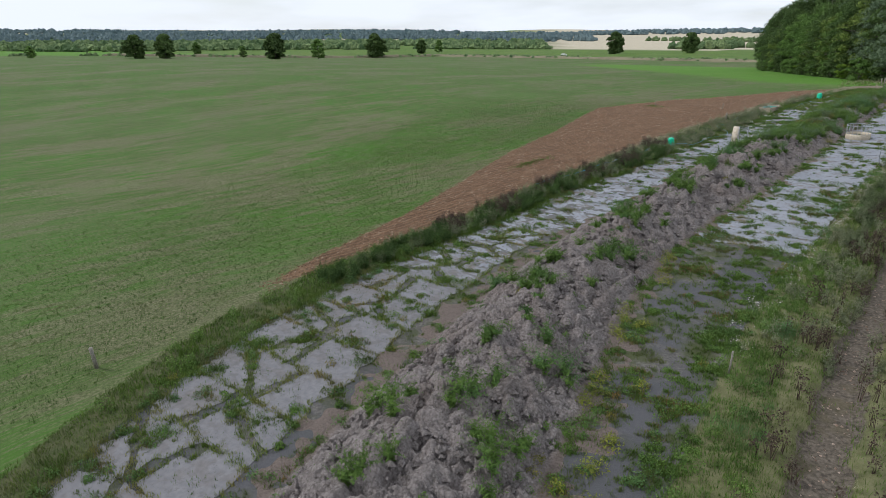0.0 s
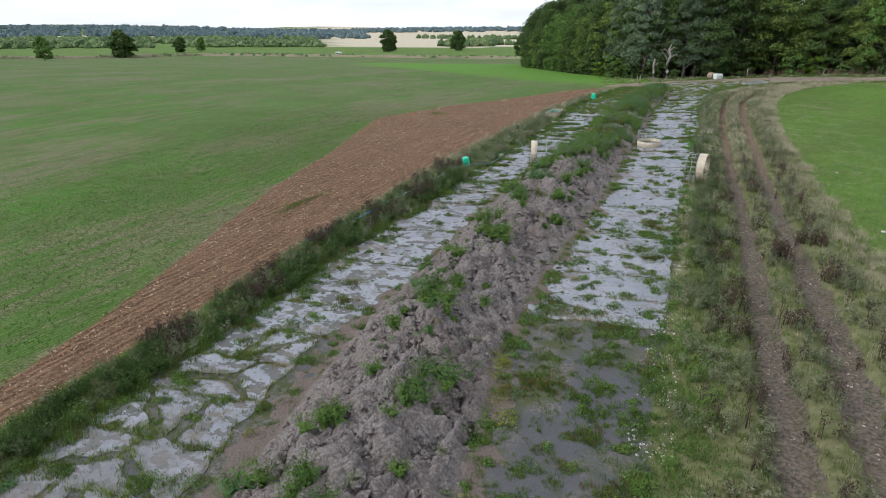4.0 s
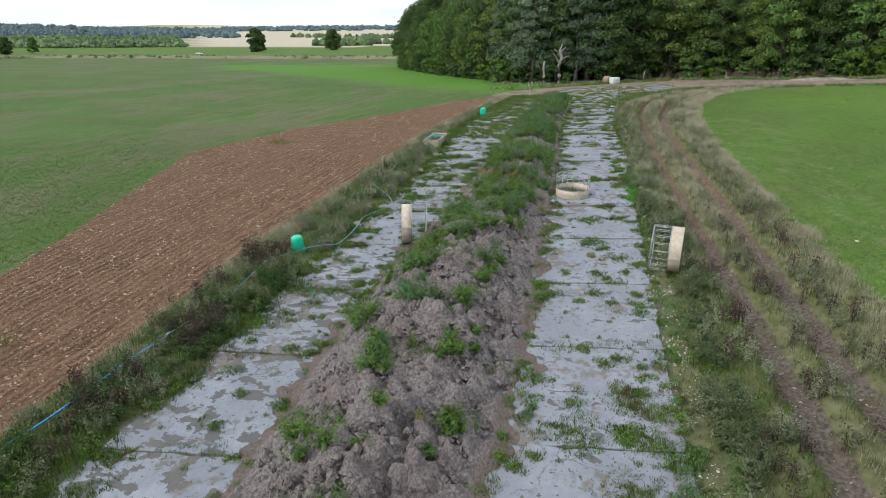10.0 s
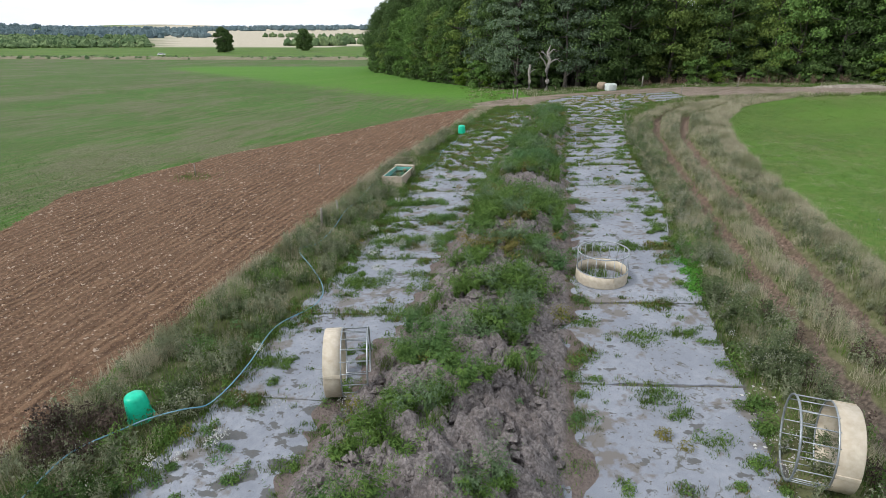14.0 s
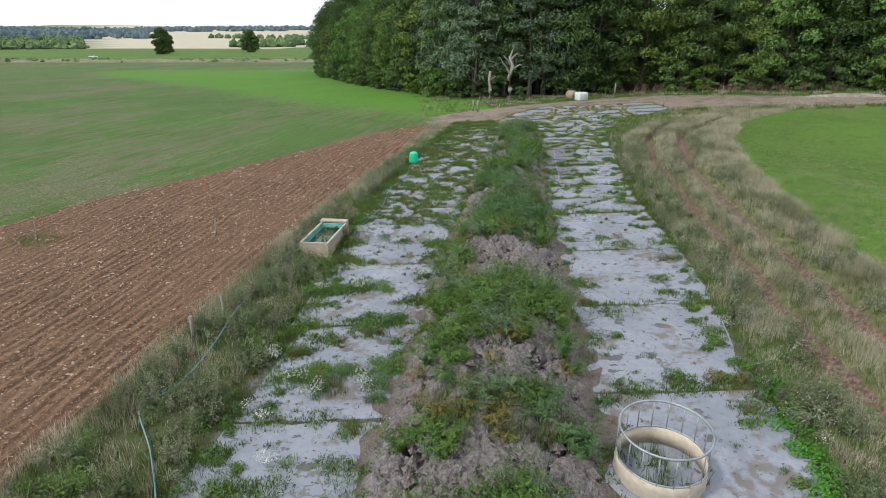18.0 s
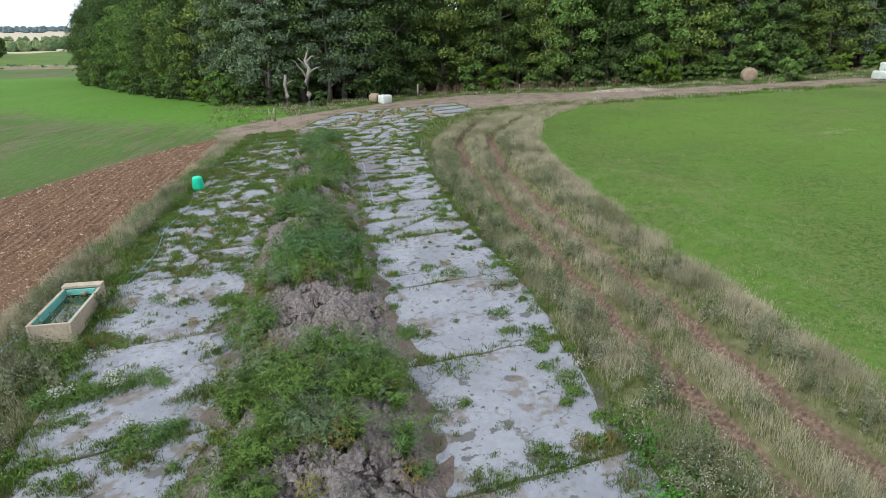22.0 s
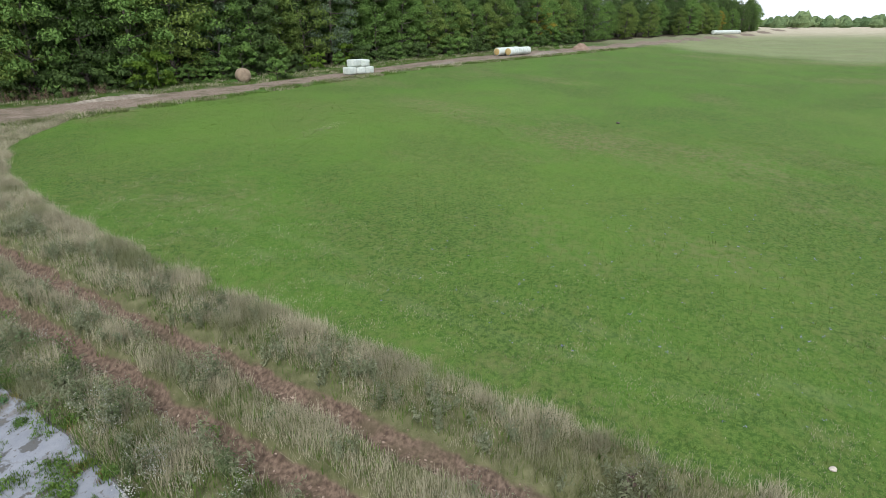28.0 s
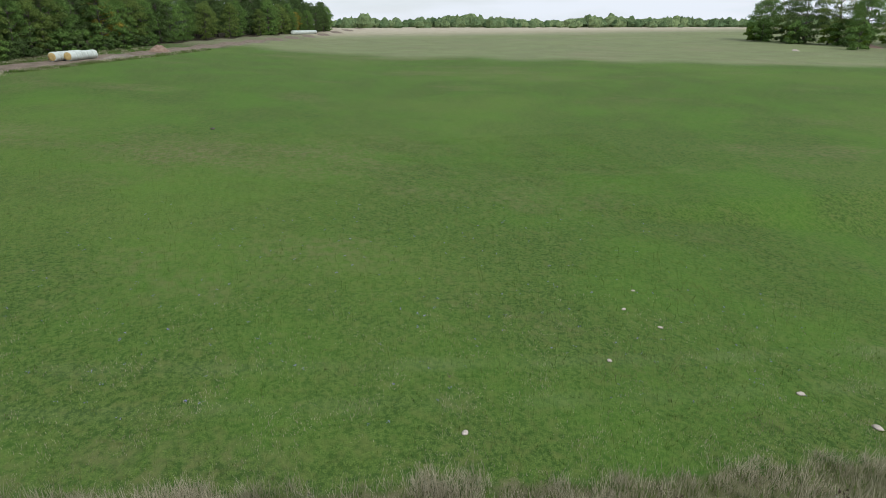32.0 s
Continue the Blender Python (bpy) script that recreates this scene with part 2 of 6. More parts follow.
def ground_at(x, y):
    """Height of the ground as built, without the spoil bank."""
    soil, track, road, vw, ve, field, ruts = zones(x, y)
    z = land(x, y) + 0.03 * wave(x, y, 2.5, 4) * (1 - track) - np.interp(y, [60, 85], [0.32, 0.48]) * ruts + 0.05 * (vw + ve * 0.5)
    return z + soil * (0.03 * wave(x, y, 0.55, 5) + 0.02) + 0.006 * track


def steps(fine, lo, hi, lo_end, hi_end, grow=1.12):
    a = list(np.arange(lo, hi, fine))
    s, v = fine, a[-1]
    up = []
    while v < hi_end:
        s *= grow
        v += s
        up.append(v)
    s, v, down = fine, lo, []
    while v > lo_end:
        s *= grow
        v -= s
        down.append(v)
    return np.array(down[::-1] + a + up)


def grid_mesh(name, X, Y, Z, masks=None):
    ny, nx = X.shape
    me = bpy.data.meshes.new(name)
    idx = np.arange(nx * ny).reshape(ny, nx)
    faces = np.stack([idx[:-1, :-1], idx[:-1, 1:], idx[1:, 1:], idx[1:, :-1]], -1).reshape(-1, 4)
    return fill_mesh(me, np.stack([X, Y, Z], -1).reshape(-1, 3), faces, masks)


def fill_mesh(me, verts, faces, masks=None, soft=True):
    verts, faces = np.asarray(verts, np.float32), np.asarray(faces, np.int32)
    k = faces.shape[1]
    me.vertices.add(len(verts))
    me.vertices.foreach_set("co", verts.ravel())
    me.loops.add(faces.size)
    me.loops.foreach_set("vertex_index", faces.ravel())
    me.polygons.add(len(faces))
    me.polygons.foreach_set("loop_start", np.arange(0, faces.size, k, dtype=np.int32))
    me.polygons.foreach_set("use_smooth", np.full(len(faces), soft))
    for key, data in (masks or {}).items():
        a = me.attributes.new(key, "FLOAT_COLOR", "POINT")
        a.data.foreach_set("color", np.concatenate([np.stack(data, -1).reshape(-1, 3), np.ones((len(verts), 1))], 1).astype(np.float32).ravel())
    me.update()
    me.validate()
    return me


def part(name, mesh, material, parent=None, label=""):
    """One mesh object, under a thing or a part."""
    if isinstance(mesh, bmesh.types.BMesh):
        me = bpy.data.meshes.new(name)
        mesh.to_mesh(me)
        mesh.free()
        mesh = me
    if material and not mesh.materials:
        mesh.materials.append(material)
    ob = new(name, mesh)
    if parent:
        ob.parent = parent
    if label:
        ob["label"] = label
    return ob


def thing(name, at, turn=0.0, label="", category="", group="", kind=""):
    ob = new(name)
    ob.matrix_basis = pose(at[0], at[1], at[2], 0, 0, turn)
    return tagged(ob, label, category, group, kind)


# ---- ground ----
def ground_material():
    k = Mat("ground", 0.95, 0.15)
    soil, track, road = k.attr("zone_a")
    vw, ve, field = k.attr("zone_b")
    rut, pale, wood = k.attr("zone_c")
    fine = k.noise(26.0, 5.0)
    mid = k.noise(2.6, 5.0)
    big = k.noise(0.16, 4.0)
    huge = k.noise(0.035, 3.0)
    streak = k.noise(1.0, 5.0, k.place((1.3, 0.2, 1), radians(19)))
    bald = k.noise(0.06, 5.0, k.place((1.3, 0.7, 1), radians(19)), 0.62)
    # young crop in drilled rows, with bare and thin patches
    lie = k.place((1, 1, 1), radians(14))
    lie = k.node("ShaderNodeSeparateXYZ", Vector=lie).outputs[0]
    lie = k.math("ADD", lie, k.math("MULTIPLY", k.noise(0.35, 3.0), 0.9))
    drill = k.math("SINE", k.math("MULTIPLY", lie, 27.0))
    drill = k.math("ADD", k.math("MULTIPLY", drill, 0.1), k.math("MULTIPLY", k.noise(1.0, 5.0, k.place((5.0, 0.8, 1), radians(16))), 0.9))
    crop = k.mix(k.ramp(fine, 0.3, 0.75), (0.018, 0.052, 0.006), (0.085, 0.175, 0.024))
    crop = k.mix(k.math("MULTIPLY", k.ramp(big, 0.42, 0.62), 0.8), crop, (0.045, 0.135, 0.011))
    thin = k.math("ADD", k.math("MULTIPLY", bald, 0.6), k.math("MULTIPLY", streak, 0.4))
    earthy = k.mix(k.ramp(k.noise(9.0, 6.0), 0.38, 0.64), (0.065, 0.06, 0.034), (0.235, 0.195, 0.135))
    crop = k.mix(k.math("MULTIPLY", k.ramp(drill, 0.38, 0.64), 0.6), crop, earthy)
    crop = k.mix(k.math("MULTIPLY", k.ramp(thin, 0.475, 0.57), 0.62), crop, earthy)
    crop = k.mix(k.math("MULTIPLY", k.ramp(huge, 0.47, 0.6), 0.25), crop, (0.1, 0.115, 0.055))
    # short pasture
    lawn = k.mix(k.ramp(fine, 0.3, 0.75), (0.035, 0.076, 0.013), (0.15, 0.225, 0.05))
    lawn = k.mix(k.math("MULTIPLY", k.ramp(k.noise(7.0, 5.0), 0.45, 0.62), 0.75), lawn, (0.026, 0.07, 0.011))
    lawn = k.mix(k.math("MULTIPLY", k.ramp(mid, 0.5, 0.66), 0.55), lawn, (0.13, 0.155, 0.045))
    lawn = k.mix(k.math("MULTIPLY", k.ramp(big, 0.42, 0.68), 0.55), lawn, (0.078, 0.175, 0.02))
    lawn = k.mix(k.math("MULTIPLY", k.ramp(huge, 0.46, 0.62), 0.3), lawn, (0.13, 0.2, 0.04))
    lawn = k.mix(k.math("MULTIPLY", k.math("MULTIPLY", k.ramp(bald, 0.52, 0.66), k.ramp(mid, 0.35, 0.6)), 0.65), lawn, (0.165, 0.15, 0.075))
    west = k.math("LESS_THAN", k.node("ShaderNodeSeparateXYZ", Vector=k.place()).outputs[0], 8.0)
    west = k.math("MULTIPLY", west, k.math("LESS_THAN", k.node("ShaderNodeSeparateXYZ", Vector=k.place()).outputs[1], 330.0))
    lawn = k.mix(k.math("MULTIPLY", west, 0.6), lawn, k.mix(k.ramp(mid, 0.35, 0.65), (0.055, 0.17, 0.012), (0.1, 0.24, 0.026)))
    # turned earth with chalk and flint bits
    furrow = k.noise(1.0, 6.0, k.place((3.4, 0.42, 1), radians(15.5)), 0.62)
    plough = k.node("ShaderNodeSeparateXYZ", Vector=k.place((1, 1, 1), radians(15.5))).outputs[0]
    plough = k.math("SINE", k.math("MULTIPLY", k.math("ADD", plough, k.math("MULTIPLY", k.noise(0.9, 4.0), 0.5)), 15.7))
    furrow = k.math("ADD", furrow, k.math("MULTIPLY", k.math("MULTIPLY", plough, k.noise(1.3, 3.0)), 0.22))
    # troughs are coloured darker than ridges, painting in the furrows' shade
    earth = k.mix(k.ramp(furrow, 0.35, 0.65), (0.071, 0.040, 0.023), (0.194, 0.119, 0.071))
    earth = k.mix(k.math("MULTIPLY", k.ramp(k.noise(5.0, 6.0), 0.5, 0.64), 0.7), earth, (0.057, 0.033, 0.022))
    earth = k.mix(k.math("MULTIPLY", k.ramp(big, 0.4, 0.65), 0.5), earth, (0.157, 0.095, 0.059))
    earth = k.mix(k.ramp(k.noise(11.0, 4.0), 0.6, 0.68), earth, (0.342, 0.238, 0.158))
    rough_green = k.mix(k.ramp(mid, 0.3, 0.7), (0.04, 0.058, 0.018), (0.1, 0.1, 0.05))
    rough_green = k.mix(k.math("MULTIPLY", k.ramp(fine, 0.5, 0.7), 0.5), rough_green, (0.15, 0.13, 0.09))
    straw = k.mix(k.ramp(mid, 0.3, 0.7), (0.07, 0.08, 0.03), (0.17, 0.165, 0.085))
    straw = k.mix(k.math("MULTIPLY", k.ramp(fine, 0.5, 0.7), 0.5), straw, (0.17, 0.15, 0.1))
    grit = k.mix(k.ramp(k.noise(9.0, 6.0), 0.35, 0.7), (0.075, 0.070, 0.065), (0.176, 0.164, 0.150))
    grit = k.mix(k.ramp(k.noise(0.9, 4.0), 0.45, 0.6), grit, (0.066, 0.075, 0.035))
    grit = k.mix(k.math("MULTIPLY", k.ramp(k.noise(0.5, 3.0), 0.5, 0.66), 0.6), grit, (0.062, 0.062, 0.066))
    slate = k.math("MULTIPLY", k.ramp(k.noise(0.42, 4.0), 0.45, 0.56), k.ramp(k.math("MULTIPLY", k.node("ShaderNodeSeparateXYZ", Vector=k.place()).outputs[1], 0.01), 0.34, 0.38, (1, 1, 1), (0, 0, 0)))
    grit = k.mix(k.math("MULTIPLY", slate, 0.85), grit, k.mix(fine, (0.055, 0.056, 0.064), (0.115, 0.114, 0.125)))
    dirt = k.mix(k.ramp(k.noise(6.0, 6.0), 0.35, 0.7), (0.167, 0.123, 0.092), (0.299, 0.246, 0.202))
    dirt = k.mix(k.math("MULTIPLY", k.ramp(k.noise(0.6, 3.0), 0.48, 0.62), 0.6), dirt, (0.097, 0.088, 0.053))
    red = k.mix(k.ramp(k.noise(8.0, 5.0), 0.35, 0.65), (0.08, 0.054, 0.04), (0.215, 0.152, 0.112))
    grey = k.mix(k.ramp(k.noise(8.0, 5.0), 0.35, 0.65), (0.06, 0.05, 0.04), (0.15, 0.125, 0.1))
    red = k.mix(k.ramp(k.math("MULTIPLY", k.node("ShaderNodeSeparateXYZ", Vector=k.place()).outputs[1], 0.01), 0.55, 0.68), grey, red)
    red = k.mix(k.math("MULTIPLY", k.ramp(k.noise(0.8, 3.0), 0.52, 0.66), 0.6), red, (0.1, 0.085, 0.05))
    stubble = k.mix(k.ramp(mid, 0.3, 0.7), (0.38, 0.325, 0.235), (0.55, 0.49, 0.385))
    litter = k.mix(k.ramp(mid, 0.3, 0.7), (0.044, 0.040, 0.026), (0.088, 0.075, 0.044))
    edge = k.math("MULTIPLY", k.math("SUBTRACT", k.noise(1.4, 5.0), 0.5), 0.9)

    def over(col, mask, top):
        return k.mix(k.ramp(k.math("ADD", mask, k.math("MULTIPLY", edge, k.math("GREATER_THAN", mask, 0.01))), 0.4, 0.6), col, top)

    col = over(crop, field, lawn)
    col = k.mix(k.math("MULTIPLY", pale, k.math("ADD", k.math("MULTIPLY", big, 0.7), 0.6)), col, stubble)
    col = over(col, soil, earth)
    col = over(col, vw, rough_green)
    col = over(col, ve, straw)
    col = over(col, track, grit)
    col = over(col, road, dirt)
    col = over(col, rut, red)
    col = over(col, wood, litter)
    height = k.math("ADD", k.math("MULTIPLY", fine, 0.5), k.math("MULTIPLY", k.math("MULTIPLY", furrow, soil), 2.4))
    return k.done(col, height, 0.9, 0.07)


gx = steps(0.26, -28, 27, -4600, 4600)
gy = steps(0.3, 6, 118, -1500, 4700)
GX, GY = np.meshgrid(gx, gy)
z_soil, z_track, z_road, z_vw, z_ve, z_field, z_rut = zones(GX, GY)
wood_y = np.interp(GX, [-26, -24, -6, 5, 13, 29, 45, 63, 104, 150, 350], [290, 240, 163, 138, 130, 132, 120, 113.5, 102, 90, 35])
z_wood = smooth(GY - wood_y, -0.5, 2) * (GX > -26) * (GX < 350) * (1 - smooth(GY - wood_y, 55, 60))
z_pale = smooth(GX - (143 + 0.553 * (GY - 51)), -2, 4) * (GX > 50) * 0.27
z_pale = np.maximum(z_pale, smooth(GX + 0.25 * GY, 200, 330) * (GX > 60) * 0.95)
worn = np.minimum(np.abs(GX - field_e(GY) - 3.2), np.abs(GX - field_e(GY) - 5.1))
z_pale = np.maximum(z_pale, 0.05 * (1 - smooth(worn, 0.1, 0.5)) * smooth(GY, 30, 44) * (1 - smooth(GY, 76, 90)) * (0.6 + 0.7 * wave(GX, GY, 1.1, 85)))
parcel = np.sin(np.floor(GX / 260 + 0.4 * np.floor(GY / 190)) * 12.9898 + np.floor(GY / 190) * 78.233) * 43758.5453
parcel = parcel - np.floor(parcel)
bearing = np.degrees(np.arctan2(GX, GY))
distance = np.hypot(GX, GY - 60)
z_pale = np.maximum(z_pale, (parcel > 0.84) * (distance > 800) * (GX < 330))
z_pale = np.maximum(z_pale, ((bearing > -24) & (bearing < 8) & (distance > 640)) * 1.0)
z_field = np.maximum(z_field * (GX < 420), ((parcel > 0.3) & (parcel < 0.84) & (distance > 480) & (z_pale < 0.5)).astype(float))
lush = smooth(GY - (110 - 1.5 * GX), -30, 48) * (GX < 8) * (GX > -150) * (1 - smooth(GY, 260, 340))
z_field = np.maximum(z_field, lush * (1 - z_soil))
strip = smooth(GY - np.interp(GX, [-600, -355, -240, 60], [-300, 148, 376, 374]), 1, 5) * (1 - smooth(distance, 620, 660)) * (GX < 40) * (GY > 60)
z_field = np.maximum(z_field, strip)
ground = part("ground", grid_mesh("ground", GX, GY, ground_at(GX, GY), {"zone_a": (z_soil, z_track, z_road), "zone_b": (z_vw, z_ve, z_field), "zone_c": (z_rut, z_pale, z_wood)}), ground_material())
tagged(ground, "farmland with sown field, ploughed strip, pasture and old track", "ground", kind="structure")
rng = np.random.default_rng(7)


def surface(x, y):
    """Height that things rest on: ground or spoil bank."""
    return ground_at(x, y) + bank_height(np.asarray(x, float), np.asarray(y, float))


# ---- spoil bank ----
def bank_material():
    k = Mat("spoil", 0.95, 0.15)
    n, m, b = k.noise(14.0, 6.0), k.noise(2.2, 5.0), k.noise(0.35, 3.0)
    col = k.mix(k.ramp(n, 0.3, 0.72), (0.133, 0.114, 0.108), (0.350, 0.310, 0.297))
    col = k.mix(k.math("MULTIPLY", k.ramp(m, 0.42, 0.66), 0.6), col, (0.217, 0.189, 0.181))
    col = k.mix(k.math("MULTIPLY", k.ramp(b, 0.45, 0.65), 0.5), col, (0.189, 0.146, 0.128))
    wisp = k.noise(1.0, 5.0, k.place((16.0, 16.0, 2.2)), 0.65)
    col = k.mix(k.math("MULTIPLY", k.ramp(wisp, 0.5, 0.66), 0.6), col, (0.280, 0.257, 0.247))
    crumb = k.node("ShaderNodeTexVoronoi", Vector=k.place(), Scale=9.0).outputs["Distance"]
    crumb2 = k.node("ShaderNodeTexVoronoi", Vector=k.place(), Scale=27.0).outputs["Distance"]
    # shade in the crevices between crumbs is put into the colour
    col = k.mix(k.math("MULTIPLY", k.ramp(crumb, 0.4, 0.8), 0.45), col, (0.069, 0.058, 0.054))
    col = k.mix(k.ramp(k.attr("apron")[0], 0.2, 0.7), col, k.mix(n, (0.105, 0.082, 0.069), (0.224, 0.181, 0.163)))
    bump = k.math("SUBTRACT", k.math("ADD", n, k.math("MULTIPLY", wisp, 0.6)), k.math("ADD", k.math("MULTIPLY", crumb, 0.8), k.math("MULTIPLY", crumb2, 0.5)))
    return k.done(col, bump, 1.0, 0.07)


def spoil_bank():
    ys, us = np.arange(2, 106.5, 0.09), np.linspace(-0.22, 1.22, 118)
    U, Y = np.meshgrid(us, ys)
    X = bank_w(Y) - 0.5 + U * (bank_e(Y) - bank_w(Y) + 0.9)
    X = X + (U - 0.5) * 0.5 * np.array([noise.noise(Vector((float(v) * 0.7, 0, 8))) for v in ys])[:, None]
    edge = smooth(np.minimum(U, 1 - U), 0, 0.12)
    outside = np.clip(np.maximum(-U, U - 1) / 0.22, 0, 1)
    Z = ground_at(X, Y) + bank_height(X, Y) + 0.09 * edge
    spill = 0.045 + 0.05 * wave(X, Y, 0.9, 5) + 0.035 * wave(X, Y, 0.31, 6)
    Z = Z + (1 - edge) * (spill - 0.01 - np.interp(Y, [34, 44], [0.1, 0.17]) * outside)
    coarse, small, rugged = [], [], []
    for x, y in zip(X.ravel(), Y.ravel()):
        wx, wy = x + 0.22 * noise.noise(Vector((x * 1.3, y * 1.3, 0))) + 0.08 * noise.noise(Vector((x * 5, y * 5, 2))), y + 0.22 * noise.noise(Vector((x * 1.3, y * 1.3, 4))) + 0.08 * noise.noise(Vector((x * 5, y * 5, 6)))
        coarse.append(noise.voronoi(Vector((wx * 1.55, wy * 1.3, 0.2)))[0][0])
        rugged.append(0.2 * noise.noise(Vector((x * 0.9, y * 0.9, 11))) + 0.13 * noise.noise(Vector((x * 2.3, y * 2.3, 12))) + 0.08 * noise.noise(Vector((x * 5.1, y * 5.1, 13))))
        small.append(noise.voronoi(Vector((wx * 4.0, wy * 3.4, 5.2)))[0][0])
    coarse, small = np.array(coarse).reshape(X.shape), np.array(small).reshape(X.shape)
    rugged = np.array(rugged).reshape(X.shape)
    strong = 0.75 + 0.6 * wave(X, Y, 1.6, 9)
    wild = np.interp(Y, [58, 64], [1.0, 0.8])
    Z = Z + edge * wild * ((np.sqrt(np.maximum(0.0, 0.45 - coarse**2)) * 0.72 - 0.32) * strong + 0.6 * rugged + np.sqrt(np.maximum(0.0, 0.42 - small**2)) * 0.3 - 0.12)
    apron = 1 - smooth(np.minimum(U, 1 - U), -0.02, 0.1)
    return grid_mesh("spoil_bank", X, Y, Z, {"apron": (apron, apron, apron)})


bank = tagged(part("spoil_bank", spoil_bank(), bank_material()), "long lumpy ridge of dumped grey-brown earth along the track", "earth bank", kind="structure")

# ---- plant building ----
def blades(x, y, z, per, high, spread, width, lean=0.45, flop=0.0):
    """Grass blades, one slim leaf each, round many roots."""
    n = len(x) * per
    bx, by, bz = (np.repeat(v, per) for v in (x, y, z))
    h = np.repeat(np.broadcast_to(high, len(x)), per) * rng.uniform(0.45, 1.15, n)
    s = np.repeat(np.broadcast_to(spread, len(x)), per)
    a, q = rng.uniform(0, 2 * np.pi, n), np.sqrt(rng.uniform(0, 1, n)) * s
    bx, by = bx + q * np.cos(a), by + q * np.sin(a)
    t, d = rng.uniform(0, 2 * np.pi, n), rng.uniform(0.1, 1, n) * lean * h
    w = width * rng.uniform(0.6, 1.3, n)
    v = np.empty((n, 3, 3))
    v[:, 0] = np.stack([bx - w * np.sin(t), by + w * np.cos(t), bz - 0.02], -1)
    v[:, 1] = np.stack([bx + w * np.sin(t), by - w * np.cos(t), bz - 0.02], -1)
    v[:, 2] = np.stack([bx + d * np.cos(t + flop), by + d * np.sin(t + flop), bz + np.sqrt(np.maximum(h * h - d * d, 0.0001))], -1)
    return v.reshape(-1, 3), np.arange(n * 3).reshape(-1, 3)


def leaves(centre, out, size, long=1.5, droop=0.2):
    """Small folded leaf cards at given places, facing roughly outwards."""
    n = len(centre)
    out = out + rng.normal(0, 0.55, (n, 3))
    out[:, 2] += 0.35
    out /= np.linalg.norm(out, axis=1, keepdims=True) + 1e-9
    side = np.cross(out, rng.normal(0, 1, (n, 3)))
    side /= np.linalg.norm(side, axis=1, keepdims=True) + 1e-9
    up = np.cross(out, side)
    s = (np.broadcast_to(size, n) * rng.uniform(0.6, 1.35, n))[:, None]
    v = np.empty((n, 4, 3))
    v[:, 0] = centre - up * s * long * 0.5
    v[:, 1] = centre + side * s * 0.5 + out * s * 0.12
    v[:, 2] = centre + up * s * long * 0.5 - np.array([0, 0, 1]) * s * droop
    v[:, 3] = centre - side * s * 0.5 + out * s * 0.12
    return v.reshape(-1, 3), np.arange(n * 4).reshape(-1, 4)


def dome(x, y, z, radius, high, per, size, long=2.2):
    """Leafy weed clumps: a heap of leaves round each root."""
    n = len(x) * per
    c = np.stack([np.repeat(v, per) for v in (x, y, z)], -1)
    r, h = np.repeat(np.broadcast_to(radius, len(x)), per), np.repeat(np.broadcast_to(high, len(x)), per)
    d = rng.normal(0, 1, (n, 3))
    d /= np.linalg.norm(d, axis=1, keepdims=True)
    d[:, 2] = np.abs(d[:, 2])
    q = rng.uniform(0.35, 1.0, n) ** 0.6
    ragged = 0.75 + 0.5 * np.abs(np.sin(np.arctan2(d[:, 1], d[:, 0]) * 3 + np.repeat(rng.uniform(0, 6, len(x)), per)))
    c[:, 0] += d[:, 0] * r * q * ragged
    c[:, 1] += d[:, 1] * r * q * ragged
    c[:, 2] += 0.03 + d[:, 2] * h * q * ragged
    return leaves(c, d.copy(), size, long)


def stuff(name, pieces, material, label, category):
    """Joins plant pieces into one uncounted mass."""
    verts, faces, at = [], [], 0
    for v, f in pieces:
        verts.append(v)
        faces.append(f + at)
        at += len(v)
    me = fill_mesh(bpy.data.meshes.new(name), np.concatenate(verts), np.concatenate(faces), None, False)
    return tagged(part(name, me, material), label, category, kind="stuff")


def spots(n, west, east, y0, y1, keep=None):
    """Random places between two lines of the plan."""
    y = rng.uniform(y0, y1, n)
    u = rng.uniform(0, 1, n)
    x = west(y) + u * (east(y) - west(y))
    if keep is not None:
        k = keep(x, y, u)
        x, y = x[k], y[k]
    return x, y


M_GRASS = leaf_mat("grass_green", (0.055, 0.11, 0.018), (0.155, 0.235, 0.046), (0.15, 0.16, 0.062))
M_STRAW = leaf_mat("grass_straw", (0.28, 0.255, 0.165), (0.6, 0.55, 0.4), (0.22, 0.235, 0.125))
M_PASTURE = leaf_mat("grass_pasture", (0.056, 0.108, 0.017), (0.165, 0.248, 0.049), (0.17, 0.19, 0.065))
M_WEED = leaf_mat("weed_leaves", (0.074, 0.147, 0.030), (0.172, 0.270, 0.062), (0.106, 0.206, 0.082))
M_WEED2 = leaf_mat("weed_yellow", (0.128, 0.144, 0.028), (0.256, 0.224, 0.048), (0.240, 0.136, 0.048))
M_DOCK = leaf_mat("dock_brown", (0.05, 0.034, 0.026), (0.13, 0.094, 0.072), None, 0.1)
M_CROP = leaf_mat("crop_blades", (0.039, 0.091, 0.016), (0.110, 0.202, 0.039), (0.130, 0.156, 0.052))
M_WHITE = leaf_mat("flower_white", (0.496, 0.496, 0.440), (0.640, 0.640, 0.592), None, 0.1)
M_BLUE = leaf_mat("flower_blue", (0.200, 0.208, 0.400), (0.320, 0.320, 0.520), None, 0.1)

# ---- margins of the track ----
def patchy(size, cut, seed):
    return lambda x, y, u: wave(x, y, size, seed) + 0.6 * wave(x, y, size * 0.37, seed + 3) + rng.normal(0, 0.25, len(x)) > cut


